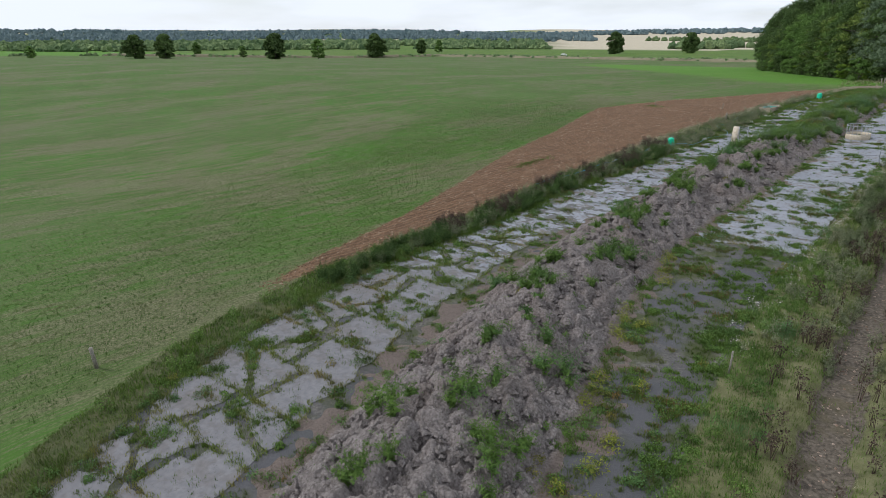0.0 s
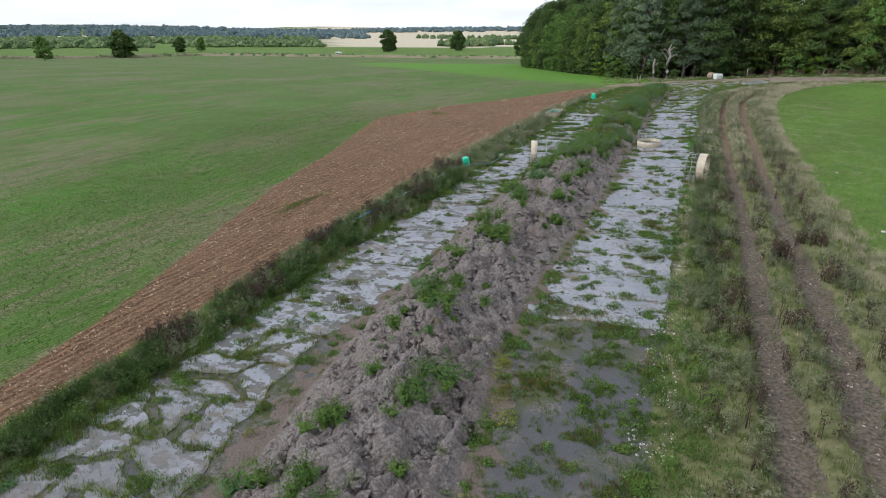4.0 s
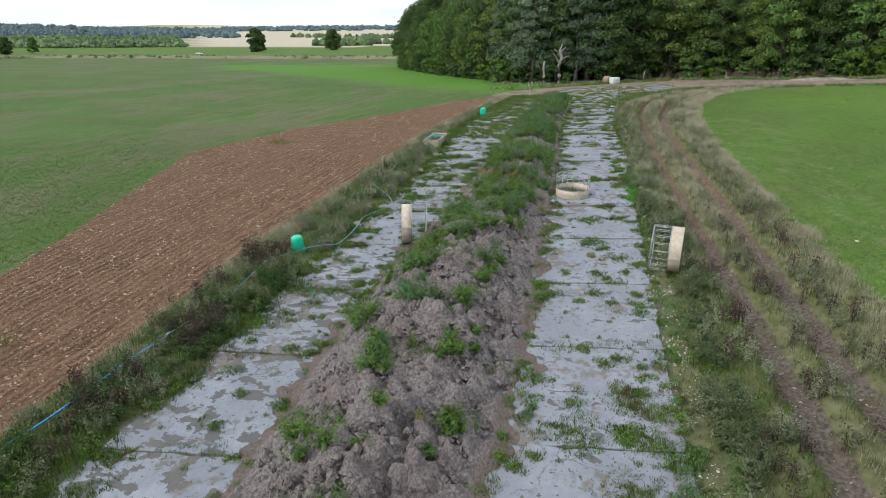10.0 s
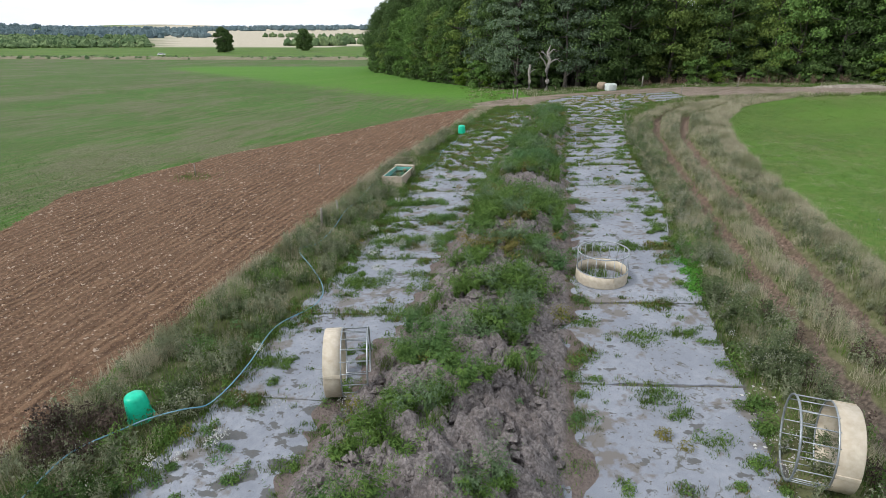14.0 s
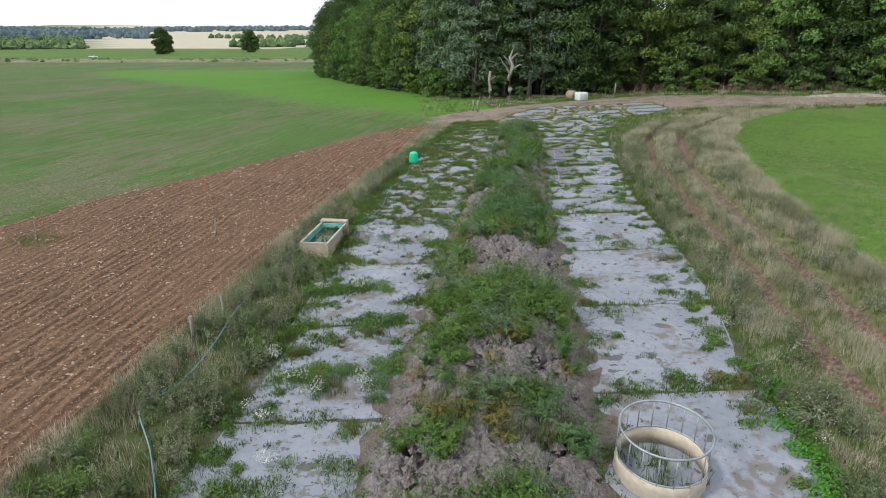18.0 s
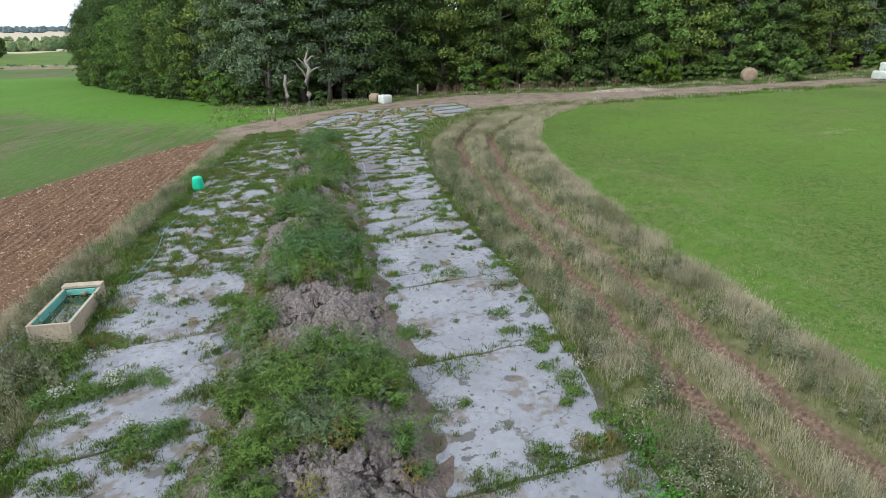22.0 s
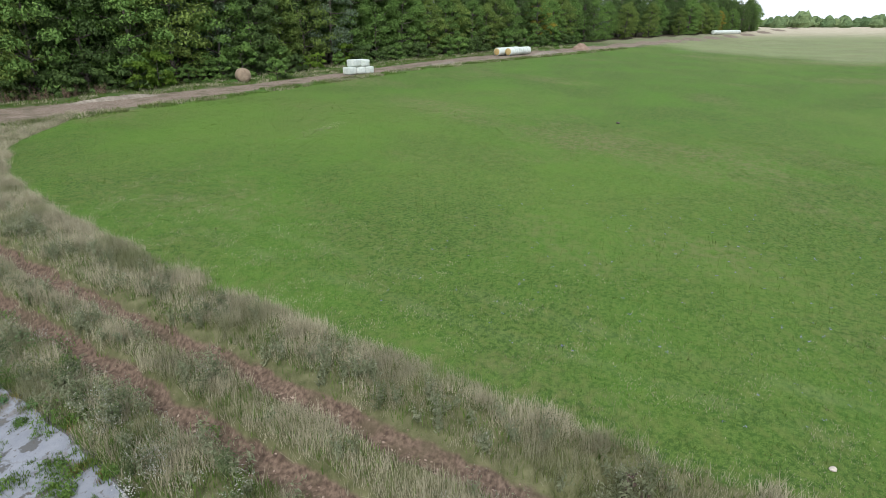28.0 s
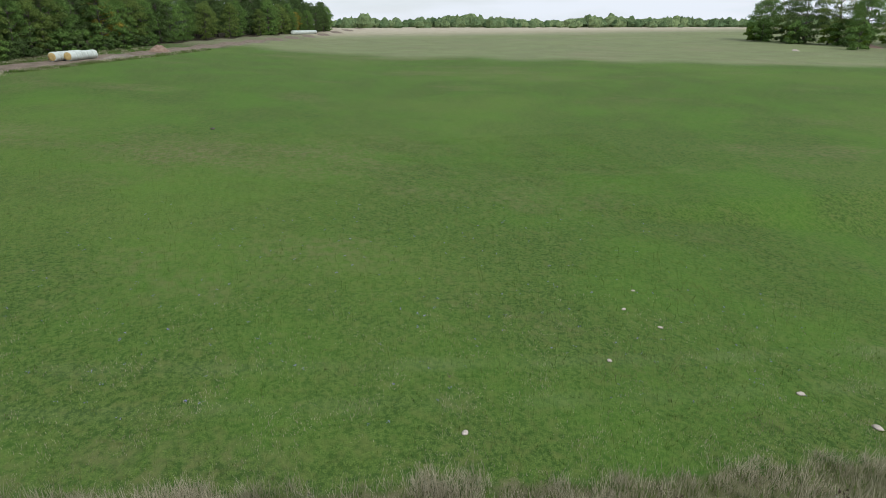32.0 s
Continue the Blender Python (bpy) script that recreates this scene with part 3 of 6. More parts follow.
def off_ruts(x, y, u):
    d = np.minimum(np.abs(x - rut_a(y)), np.abs(x - rut_b(y)))
    stony = (x > track_e(y) - 0.4) & (x < track_e(y) + 0.75) & (y > 14) & (y < 60) & (rng.uniform(0, 1, len(x)) > 0.15)
    return (d > np.interp(y, [45, 60, 80], [0.42, 0.5, 0.5]) + rng.normal(0, 0.09, len(x))) & ~stony


def green_edge(x, y, u):
    return off_ruts(x, y, u) & (u + rng.normal(0, 0.12, len(x)) < 0.42)


def dry_part(x, y, u):
    far = np.minimum(np.abs(x - rut_b(y) - 1.9), np.abs(x - (rut_a(y) + rut_b(y)) / 2) + 0.5)
    clumpy = wave(x, y, 0.9, 44) + 0.6 * wave(x, y, 0.37, 45) - far * 0.4 + np.interp(y, [22, 40, 58, 80, 90], [-0.9, -0.3, 0.35, 0.8, 1.3])
    return off_ruts(x, y, u) & (u + rng.normal(0, 0.16, len(x)) > np.interp(y, [56, 66], [0.25, 0.12])) & (clumpy + rng.normal(0, 0.3, len(x)) > 0.0)


x, y = spots(40000, track_e, lambda v: field_e(v) + 0.4, 6, 112, dry_part)
close = np.minimum(np.abs(x - rut_a(y)), np.abs(x - rut_b(y)))
tall = np.interp(y, [20, 45, 60], [0.25, 0.36, 0.42]) * (0.6 + 0.5 * smooth(close, 0.4, 1.2)) * (0.85 + 0.4 * wave(x, y, 1.3, 6))
straw = [blades(x, y, ground_at(x, y), 10, tall, 0.15, 0.0055, 0.7)]
# the tall pale band between the ruts and the pasture, ragged at both sides
x, y = spots(16500, lambda v: rut_b(v) + 0.6, lambda v: field_e(v) + 0.5, 22, 110, lambda x, y, u: (wave(x, y, 1.1, 46) + 0.7 * wave(x, y, 0.42, 47) + rng.normal(0, 0.25, len(x)) + np.interp(u, [0, 0.35, 0.6, 0.9, 1], [-0.9, -0.25, 0.35, 0.45, -0.2]) + np.interp(y, [22, 36, 48, 60, 90], [-1.0, -0.7, -0.5, -0.45, 0.05]) > 0.15))
straw.append(blades(x, y, ground_at(x, y), 13, (0.52 + 0.16 * wave(x, y, 0.8, 48)) * np.interp(y, [22, 45, 68, 80], [0.6, 0.72, 0.72, 1.0]), 0.24, 0.0055, 0.85))
x, y = spots(17000, lambda v: rut_a(v) - 2.0, lambda v: rut_b(v) - 0.3, 56, 110, lambda x, y, u: off_ruts(x, y, u) & (wave(x, y, 0.9, 49) + rng.normal(0, 0.3, len(x)) > np.interp(y, [56, 66, 84], [0.5, 0.05, -0.45])))
straw.append(blades(x, y, ground_at(x, y), 12, 0.42 + 0.12 * wave(x, y, 1.0, 50), 0.18, 0.0055, 0.8))
stuff("dry_grass", straw, M_STRAW, "tall dry straw-coloured grass beside the wheel ruts", "grass")
x, y = spots(34000, track_e, field_e, 6, 112, lambda x, y, u: off_ruts(x, y, u) & ((rng.uniform(0, 1, len(x)) < 0.62) | (u < 0.45)))
x2, y2 = spots(9000, track_e, field_e, 6, 112, lambda x, y, u: green_edge(x, y, u) & (rng.uniform(0, 1, len(x)) < np.interp(y, [58, 68], [1, 0.4])))
xw, yw = spots(19000, soil_e, lambda v: track_w(v) + 0.5, 0, 112, patchy(1.2, -0.55, 2))
verge = [blades(x, y, ground_at(x, y), 5, np.interp(y, [24, 40], [0.16, 0.28]), 0.16, 0.011, 0.75), blades(x2, y2, ground_at(x2, y2), 6, np.interp(y2, [24, 40], [0.2, 0.38]), 0.15, 0.012, 0.7),
         blades(xw, yw, ground_at(xw, yw), 7, np.interp(yw, [16, 30, 60, 70], [0.24, 0.4, 0.34, 0.28]) * (0.8 + 0.4 * wave(xw, yw, 1.5, 3)), 0.16, 0.011, 0.65)]
stuff("verge_grass", verge, M_GRASS, "rough green grass along both sides of the track", "grass")
x, y = spots(9000, lambda v: soil_e(v) - 0.2, lambda v: soil_e(v) + 1.3, 26, 112, lambda x, y, u: patchy(1.3, 0.0, 12)(x, y, u) & (rng.uniform(0, 1, len(x)) < np.interp(y, [50, 60], [0.35, 1])))
x2, y2 = spots(15000, soil_e, lambda v: track_w(v) - 0.3, 50, 112, patchy(0.9, 0.3, 17))
pale = [blades(x, y, ground_at(x, y), 10, np.interp(y, [40, 62], [0.3, 0.55]), 0.2, 0.006, 0.75), blades(x2, y2, ground_at(x2, y2), 9, 0.34, 0.2, 0.006, 0.8)]
stuff("pale_verge_grass", pale, M_STRAW, "bleached tufts of long grass beside the ploughed strip", "grass")


def stalks(x, y, high, seeds):
    """Dead dock stems with clustered seed heads."""
    z = ground_at(x, y)
    stem = blades(x, y, z, 6, high, 0.1, 0.016, 0.3)
    n = len(x) * seeds
    t = rng.uniform(0.35, 1.0, n)
    c = np.stack([np.repeat(x, seeds) + rng.normal(0, 0.09, n), np.repeat(y, seeds) + rng.normal(0, 0.09, n), np.repeat(z, seeds) + t * np.repeat(high, seeds)], -1)
    v, f = leaves(c, rng.normal(0, 1, (n, 3)), 0.046, 1.6)
    tri = np.concatenate([f[:, [0, 1, 2]], f[:, [0, 2, 3]]])
    return stem[0], stem[1], v, tri


xa, ya = spots(1300, lambda v: soil_e(v) + 0.2, lambda v: track_w(v) - 0.4, 30, 60, patchy(1.3, 0.4, 5))
xb, yb = spots(4600, lambda v: track_e(v) + 1.6, lambda v: rut_b(v) + 1.5, 6, 64, lambda x, y, u: patchy(0.8, 0.45, 8)(x, y, u) & off_ruts(x, y, u) & (rng.uniform(0, 1, len(x)) < np.interp(y, [10, 32, 40, 54, 62], [0.3, 0.45, 1, 0.7, 0.25])))
x, y = np.r_[xa, xb], np.r_[ya, yb]
sv, sf, lv, lf = stalks(x, y, rng.uniform(0.45, 0.95, len(x)), 60)
stuff("dock_stalks", [(sv, sf), (lv, lf)], M_DOCK, "dead brown dock stalks with seed heads in the verge", "weeds")

# leafy weeds: verges, bank, joints of the slabs
RIGHT_LANE = [(0.1, 56.4, 0.3), (1.4, 56.3, 0.4), (2.6, 56.3, 0.3), (1.6, 55.8, 0.3), (0.9, 54.5, 0.5), (0.3, 54.0, 0.3), (-1.2, 54.4, 0.7), (-1.2, 55.1, 0.3), (-1.2, 57.3, 0.6), (1.5, 53.7, 0.3), (2.2, 58.9, 0.4), (1.6, 59.4, 0.5), (-0.5, 58.9, 0.5), (2.3, 62.6, 0.9), (3.6, 62.7, 0.7), (5.3, 68.5, 0.6), (3.8, 71.2, 0.2), (2.5, 72.4, 0.7), (3.1, 74.6, 0.4), (6.4, 73.9, 0.5), (6.2, 74.9, 0.5), (6.3, 76.1, 0.5), (7.1, 77.7, 0.6), (3.4, 80.8, 0.5), (5.6, 80.3, 0.5), (2.8, 69.7, 0.9), (1.5, 69.5, 0.6), (-4.6, 40.2, 0.4), (-2.9, 40.1, 0.3), (-1.4, 39.1, 0.5), (-0.1, 40.9, 0.7), (-0.2, 44.5, 0.9)]
RIGHT_START = [(-4.7, 37.7, 0.6), (-3.2, 37.5, 0.7), (-1.8, 38.1, 0.6), (-2.2, 36.4, 0.6), (-0.6, 37.5, 0.6), (-1.5, 46.7, 1.2), (0.1, 46.7, 0.6), (-2.1, 41.7, 0.6), (-0.3, 50.7, 0.4), (-3.8, 35.8, 0.7), (-5.1, 26.6, 0.5), (-6.2, 28.9, 0.7), (-4.3, 32.1, 1.0), (-6.0, 34.5, 0.8), (-2.8, 30.6, 0.7), (-1.8, 35.9, 0.6), (5.4, 69.8, 0.7), (4.2, 69.7, 0.7)]
LEFT_LANE = [(-4.4, 74.7, 0.6), (-2.4, 75.5, 0.6), (-6.0, 77.2, 0.6), (-3.2, 71.8, 0.9), (-5.7, 71.7, 0.7), (-4.0, 70.8, 0.5), (-7.8, 70.2, 0.5), (-3.5, 69.2, 0.6), (-2.3, 77.6, 0.6), (-0.6, 80.0, 0.6), (-4.7, 74.0, 0.4), (-11.2, 58.7, 0.3), (-9.1, 57.2, 0.3), (-8.7, 56.0, 0.5), (-10.7, 55.0, 0.5), (-12.1, 56.0, 0.6), (-6.7, 59.0, 1.0), (-7.0, 57.6, 0.5), (-9.7, 60.2, 0.6), (-9.4, 55.2, 0.5), (-7.1, 60.9, 0.6), (-8.9, 62.0, 0.4), (-14.1, 44.6, 1.0), (-15.2, 41.6, 0.5), (-12.4, 52.7, 1.0), (-17.5, 36.0, 0.6), (-14.9, 36.7, 0.4), (-9.8, 55.5, 0.7)]
ON_BANK = [(-6.6, 18.8, 1.1), (-6.3, 14.0, 1.3), (-8.1, 15.6, 1.2), (-10.3, 13.7, 1.1), (-8.9, 11.4, 1.0), (-8.2, 28.9, 0.8), (-8.8, 34.6, 0.9), (-8.8, 18.5, 0.5), (-9.3, 23.7, 0.8), (-12.0, 25.6, 0.9), (-10.4, 27.4, 0.7), (-7.7, 30.3, 1.0), (-9.3, 35.2, 0.6), (-10.2, 24.8, 0.7), (-7.2, 42.0, 0.8), (-7.0, 47.9, 0.7), (-9.7, 36.1, 0.9), (-8.3, 36.8, 0.5), (-8.2, 45.2, 0.9), (-7.1, 48.7, 0.7), (-6.3, 52.2, 0.8), (-7.3, 42.1, 0.9), (-4.5, 46.4, 0.5), (-8.0, 51.7, 1.0), (-6.6, 54.9, 1.0), (-4.8, 49.3, 0.5), (-10.7, 39.9, 0.4), (-3.5, 58.8, 1.0), (-4.2, 60.2, 0.6), (-3.2, 54.9, 0.4), (-6.3, 57.2, 0.4), (-5.4, 58.4, 0.4),
           (0.6, 74.1, 1.1), (-0.5, 72.9, 1.2), (1.1, 72.6, 1.1), (0.4, 71.6, 1.0), (-1.5, 72.7, 0.8), (-2.1, 71.9, 0.8), (-0.9, 77.3, 0.8), (-1.3, 75.0, 0.6), (1.0, 81.0, 1.2), (0.1, 80.8, 1.0), (2.0, 81.3, 1.0)]
def lane_patches():
    """Weed patches along every joint, thicker where the slabs are more broken."""
    out = []
    for j in np.arange(-0.9, 112, 2.35):
        main = abs((j - 36.7) / 4.7 - round((j - 36.7) / 4.7)) < 0.1
        for lw, le, side in ((track_w, bank_w, 0), (bank_e, track_e, 1)):
            w = float(le(j) - lw(j))
            many = 3 if main else 1
            if side == 0:
                many = 26 if j > 82 else 12 if j > 68 else 6 if j > 52 else 3 if j > 36 else 9
            elif j > 86:
                many = 9
            elif j < 50:
                many = 11
            for _ in range(many):
                u = random.random()
                spread = 0.35 if 50 < j < 68 or (side == 1 and 50 < j < 86) else 1.1
                out.append((float(lw(j)) + u * w, j + random.gauss(0, spread) - 0.1 * (u - 0.5) * w, random.choice((0.16, 0.22, 0.3, 0.42, 0.55, 0.7))))
            for _ in range(5):
                u = random.random()
                out.append((float(lw(j)) + u * w, j + random.uniform(-1.2, 1.2), random.choice((0.07, 0.1, 0.14))))
                out.append((float(lw(j)) - 0.2 + random.random() ** 1.6 * (1.9 if side == 0 else 1.1), j + random.uniform(-1.2, 1.2), random.uniform(0.2, 0.6)))
                out.append((float(le(j)) + 0.2 - random.random() ** 2 * 1.2, j + random.uniform(-1.2, 1.2), random.uniform(0.2, 0.45)))
    return out


patches = np.array(RIGHT_LANE + RIGHT_START + LEFT_LANE + lane_patches())
heads = np.array(ON_BANK)


def turf(patches, per_m2, high):
    """Roots for grass within round patches of weed."""
    n = np.maximum((patches[:, 2] ** 2 * 3.1 * per_m2).astype(int), 6)
    c = np.repeat(patches, n, 0)
    a, q = rng.uniform(0, 6.283, len(c)), np.sqrt(rng.uniform(0, 1, len(c)))
    r = c[:, 2] * (0.8 + 0.35 * np.sin(3 * a + c[:, 0] * 5))
    return c[:, 0] + np.cos(a) * q * r * 1.15, c[:, 1] + np.sin(a) * q * r * 0.8, high * (1.15 - 0.6 * q)


# joints: bands of weed across the lanes every slab length, and along the slab sides
JOINTS = np.arange(36.7, 110, 4.7)


def joint_roots(n, spread):
    j = rng.choice(JOINTS, n) + rng.normal(0, spread, n)
    u = rng.uniform(0, 1, n)
    left = rng.uniform(0, 1, n) < 0.5
    xs = np.where(left, track_w(j) + u * (bank_w(j) - track_w(j)), bank_e(j) + u * (track_e(j) - bank_e(j)))
    k = wave(xs, j, 0.8, 7) + rng.normal(0, 0.3, n) > 0.0
    return xs[k], j[k]


def in_lanes(x, y):
    return ((x > track_w(y)) & (x < bank_w(y) + 0.4)) | ((x > bank_e(y) - 0.4) & (x < track_e(y)))


tx, ty, th = turf(patches, 62, 0.21)
jx, jy = joint_roots(5200, 0.2)
ex, ey = spots(2600, lambda v: track_w(v) - 0.3, lambda v: track_w(v) + 0.9, 10, 110, patchy(0.9, 0.1, 3))
fx, fy = spots(2600, lambda v: bank_w(v) - 0.5, lambda v: bank_w(v) + 0.3, 10, 106, patchy(0.8, 0.1, 4))
hx, hy = spots(3200, lambda v: bank_e(v) - 0.3, lambda v: bank_e(v) + 0.6, 10, 106, patchy(0.8, 0.0, 5))
lx, ly = spots(4500, track_w, track_e, 80, 122, lambda x, y, u: patchy(0.55, 0.1, 6)(x, y, u) & in_lanes(x, y) & (x < bank_e(y)))
rx, ry = spots(14000, bank_e, track_e, 9, 36, patchy(0.55, 0.42, 9))
sx, sy = spots(5000, track_w, bank_w, 9, 36, patchy(0.45, 0.3, 10))
lane = [blades(tx, ty, ground_at(tx, ty), 9, th * 0.8, 0.08, 0.013, 0.85)]
for qx, qy, hh in ((jx, jy, 0.16), (ex, ey, 0.25), (fx, fy, 0.25), (hx, hy, 0.25), (lx, ly, 0.16), (rx, ry, 0.14), (sx, sy, 0.14)):
    lane.append(blades(qx, qy, ground_at(qx, qy), 5, hh, 0.08, 0.011, 0.75))
rusty = patches[(wave(patches[:, 0], patches[:, 1], 1.7, 33) > 0.25) & (patches[:, 2] > 0.2)]
qx, qy, hh = turf(rusty, 30, 0.24)
stuff("rusty_weeds", [blades(qx, qy, ground_at(qx, qy), 6, hh, 0.09, 0.012, 0.8)], leaf_mat("weed_rust", (0.139, 0.098, 0.041), (0.262, 0.180, 0.074), (0.164, 0.164, 0.057)), "low rust-brown weeds dying off on the concrete", "weeds")
stuff("joint_grass", lane, M_GRASS, "grass and weeds growing from the joints of the concrete", "grass")

def plume(x, y, z, radius, high, stems, per, size, long=3.2):
    """Feathery clumps: arching stems set with narrow leaflets."""
    n = len(x) * stems
    root = np.stack([np.repeat(v, stems) for v in (x, y, z)], -1)
    r, h = np.repeat(radius, stems) * rng.uniform(0.3, 1.1, n), np.repeat(high, stems) * rng.uniform(0.55, 1.15, n)
    a = rng.uniform(0, 6.283, n)
    t = np.tile((np.arange(per) + 0.5) / per, n)
    rr, hh, aa = np.repeat(r, per), np.repeat(h, per), np.repeat(a, per)
    c = np.repeat(root, per, 0)
    out = np.stack([np.cos(aa), np.sin(aa), 0.4 + 0 * aa], -1)
    c[:, 0] += np.cos(aa) * rr * t**1.5
    c[:, 1] += np.sin(aa) * rr * t**1.5
    c[:, 2] += hh * (1 - (1 - t) ** 1.7)
    c += rng.normal(0, 0.05, c.shape) * (1.2 - t)[:, None]
    return leaves(c, out, size * (1.25 - 0.6 * t), long)


weed = []
bx, by = spots(1500, lambda v: bank_w(v) + 0.1, lambda v: bank_e(v) - 0.1, 46, 106, lambda x, y, u: wave(x, y, 1.1, 11) + 0.7 * wave(x, y, 0.45, 14) - 0.7 * np.abs(u - 0.5) + rng.normal(0, 0.2, len(x)) > np.interp(y, [46, 56, 60, 66, 106], [0.85, 0.5, 0.15, -0.2, -0.02]))
bare = ((np.abs(by - 70.1) < 1.0) & (np.abs(bx + 0.3) < 1.4)) | ((np.abs(by - 76.9) < 1.9) & (bx > -0.8)) | ((np.abs(by - 66.3) < 0.7) & (bx < -1.2))
bx, by = bx[~bare], by[~bare]
kind = wave(bx, by, 1.5, 61) + rng.normal(0, 0.45, len(bx))
grow = rng.uniform(0.25, 1.0, len(bx)) ** 1.2


def clump(k, size, tall, long=3.2):
    return plume(bx[k], by[k], surface(bx[k], by[k]) - 0.03, 0.36 + 0.7 * grow[k], tall * (0.25 + 0.85 * grow[k]), 36, 24, size, long)


weed.append(clump(kind < 0.05, 0.029, 1.0, 4.2))
stuff("grey_weeds", [clump((kind >= 0.05) & (kind < 0.5), 0.029, 1.0, 4.0)], leaf_mat("weed_grey", (0.098, 0.160, 0.074), (0.213, 0.295, 0.152), (0.131, 0.213, 0.082)), "feathery grey-green weeds on the earth bank", "weeds")
k = (kind >= 0.5) & (kind < 1.05)
gx2, gy2 = np.repeat(bx[k], 5) + rng.normal(0, 0.22, k.sum() * 5), np.repeat(by[k], 5) + rng.normal(0, 0.22, k.sum() * 5)
stuff("bank_grass", [blades(gx2, gy2, surface(gx2, gy2) - 0.05, 26, 0.6, 0.2, 0.012, 0.7)], M_GRASS, "long rank grass on the earth bank", "grass")
stuff("rust_clumps", [clump(kind >= 1.05, 0.029, 0.7)], leaf_mat("weed_rust_tall", (0.139, 0.131, 0.037), (0.262, 0.221, 0.070), (0.131, 0.180, 0.049)), "yellow and rust-coloured weed clumps on the earth bank", "weeds")
near = np.repeat(heads, 4, 0)
nx, ny = near[:, 0] + rng.normal(0, 0.35, len(near)) * near[:, 2], near[:, 1] + rng.normal(0, 0.35, len(near)) * near[:, 2]
weed.append(plume(nx, ny, surface(nx, ny) - 0.03, 0.1 + near[:, 2] * 0.7, 0.1 + near[:, 2] * 0.75, 30, 17, 0.034, 4.2))
nx, ny = spots(95, lambda v: bank_w(v) + 0.6, lambda v: bank_e(v) - 0.6, 12, 62, patchy(1.4, 0.1, 71))
grown = rng.uniform(0.25, 0.6, len(nx))
weed.append(plume(nx, ny, surface(nx, ny) - 0.03, grown, grown * 1.05, 34, 17, 0.034, 4.0))
near = np.repeat(patches[patches[:, 2] > 0.25], 2, 0)
nx, ny = near[:, 0] + rng.normal(0, 0.4, len(near)) * near[:, 2], near[:, 1] + rng.normal(0, 0.3, len(near)) * near[:, 2]
weed.append(dome(nx, ny, ground_at(nx, ny), near[:, 2] * 0.5, 0.08 + 0.2 * near[:, 2], 80, 0.03))
vx, vy = spots(520, lambda v: soil_e(v) + 0.3, lambda v: track_w(v) + 0.2, 10, 108, patchy(1.0, 0.0, 13))
ux, uy = spots(260, lambda v: track_e(v) - 0.1, lambda v: track_e(v) + 2.4, 11, 106, patchy(1.0, -0.1, 14))
for qx, qy, rr, hh in ((vx, vy, 0.4, 0.5), (ux, uy, 0.38, 0.5)):
    weed.append(dome(qx, qy, ground_at(qx, qy), rr * rng.uniform(0.6, 1.3, len(qx)), hh * rng.uniform(0.5, 1.2, len(qx)), 170, 0.034))
sx, sy = spots(900, bank_w, bank_e, 4, 60, patchy(0.9, 0.55, 15))
weed.append(dome(sx, sy, surface(sx, sy), rng.uniform(0.1, 0.28, len(sx)), rng.uniform(0.1, 0.3, len(sx)), 80, 0.028))
stuff("leafy_weeds", weed, M_WEED, "leafy green weeds on the earth bank and verges", "weeds")

bx2, by2 = spots(160, bank_w, bank_e, 58, 106, patchy(0.8, 0.35, 21))
vx, vy = spots(260, lambda v: track_w(v) - 1.2, track_e, 11, 84, patchy(0.8, 0.55, 22))
yel = [dome(bx2, by2, surface(bx2, by2), 0.32, 0.45, 150, 0.03, 3.2), dome(vx, vy, surface(vx, vy), 0.22, 0.2, 90, 0.028, 3.0)]
stuff("yellowing_weeds", yel, M_WEED2, "yellowing ragged weeds among the green", "weeds")

fl = []
wx, wy = spots(90, lambda v: track_e(v) - 0.2, lambda v: track_e(v) + 0.9, 40, 100, patchy(0.9, 0.15, 31))
w2, v2 = spots(120, track_w, bank_w, 54, 108, lambda x, y, u: patchy(0.8, 0.35, 32)(x, y, u) & (np.abs((y - 36.7) % 4.7 - 2.35) > 1.4))
fx, fy = np.r_[wx, w2], np.r_[wy, v2]
# clumps on the joints of the west lane, white with daisies
clumps = np.array([(-6.1, 76.9), (-7.2, 72.6), (-6.3, 71.5), (-5.8, 70.6), (-5.2, 78.5), (-4.8, 77.0), (-3.3, 81.4), (-4.5, 71.0), (-2.2, 77.6), (-7.0, 69.9), (-6.2, 68.1), (-11.0, 57.7), (-9.8, 58.5), (-9.7, 62.5)])
daisy = np.repeat(clumps, 3, 0) + rng.normal(0, 0.17, (len(clumps) * 3, 2))
fl.append(dome(daisy[:, 0], daisy[:, 1], ground_at(daisy[:, 0], daisy[:, 1]) + 0.2, 0.22, 0.16, 80, 0.03, 1.0))
run = np.concatenate([np.stack([rng.uniform(a, b, 130), rng.normal(c, 0.2, 130)], -1) for a, b, c in ((-7.0, -3.4, 71.6), (-5.7, -3.2, 74.3), (-6.7, -3.6, 76.9))] + [np.repeat(clumps, 6, 0) + rng.normal(0, 0.26, (len(clumps) * 6, 2))])
run = run[wave(run[:, 0], run[:, 1], 0.7, 95) > -0.25]
stuff("joint_weeds", [blades(run[:, 0], run[:, 1], ground_at(run[:, 0], run[:, 1]), 12, 0.24, 0.14, 0.012, 0.8)], M_WEED, "low grassy weeds growing along the joints of the concrete", "weeds")
stuff("joint_herbs", [dome(run[::3, 0], run[::3, 1], ground_at(run[::3, 0], run[::3, 1]), 0.26, 0.24, 70, 0.028, 2.6)], M_WEED, "leafy herbs rooted in the joints of the concrete", "weeds")
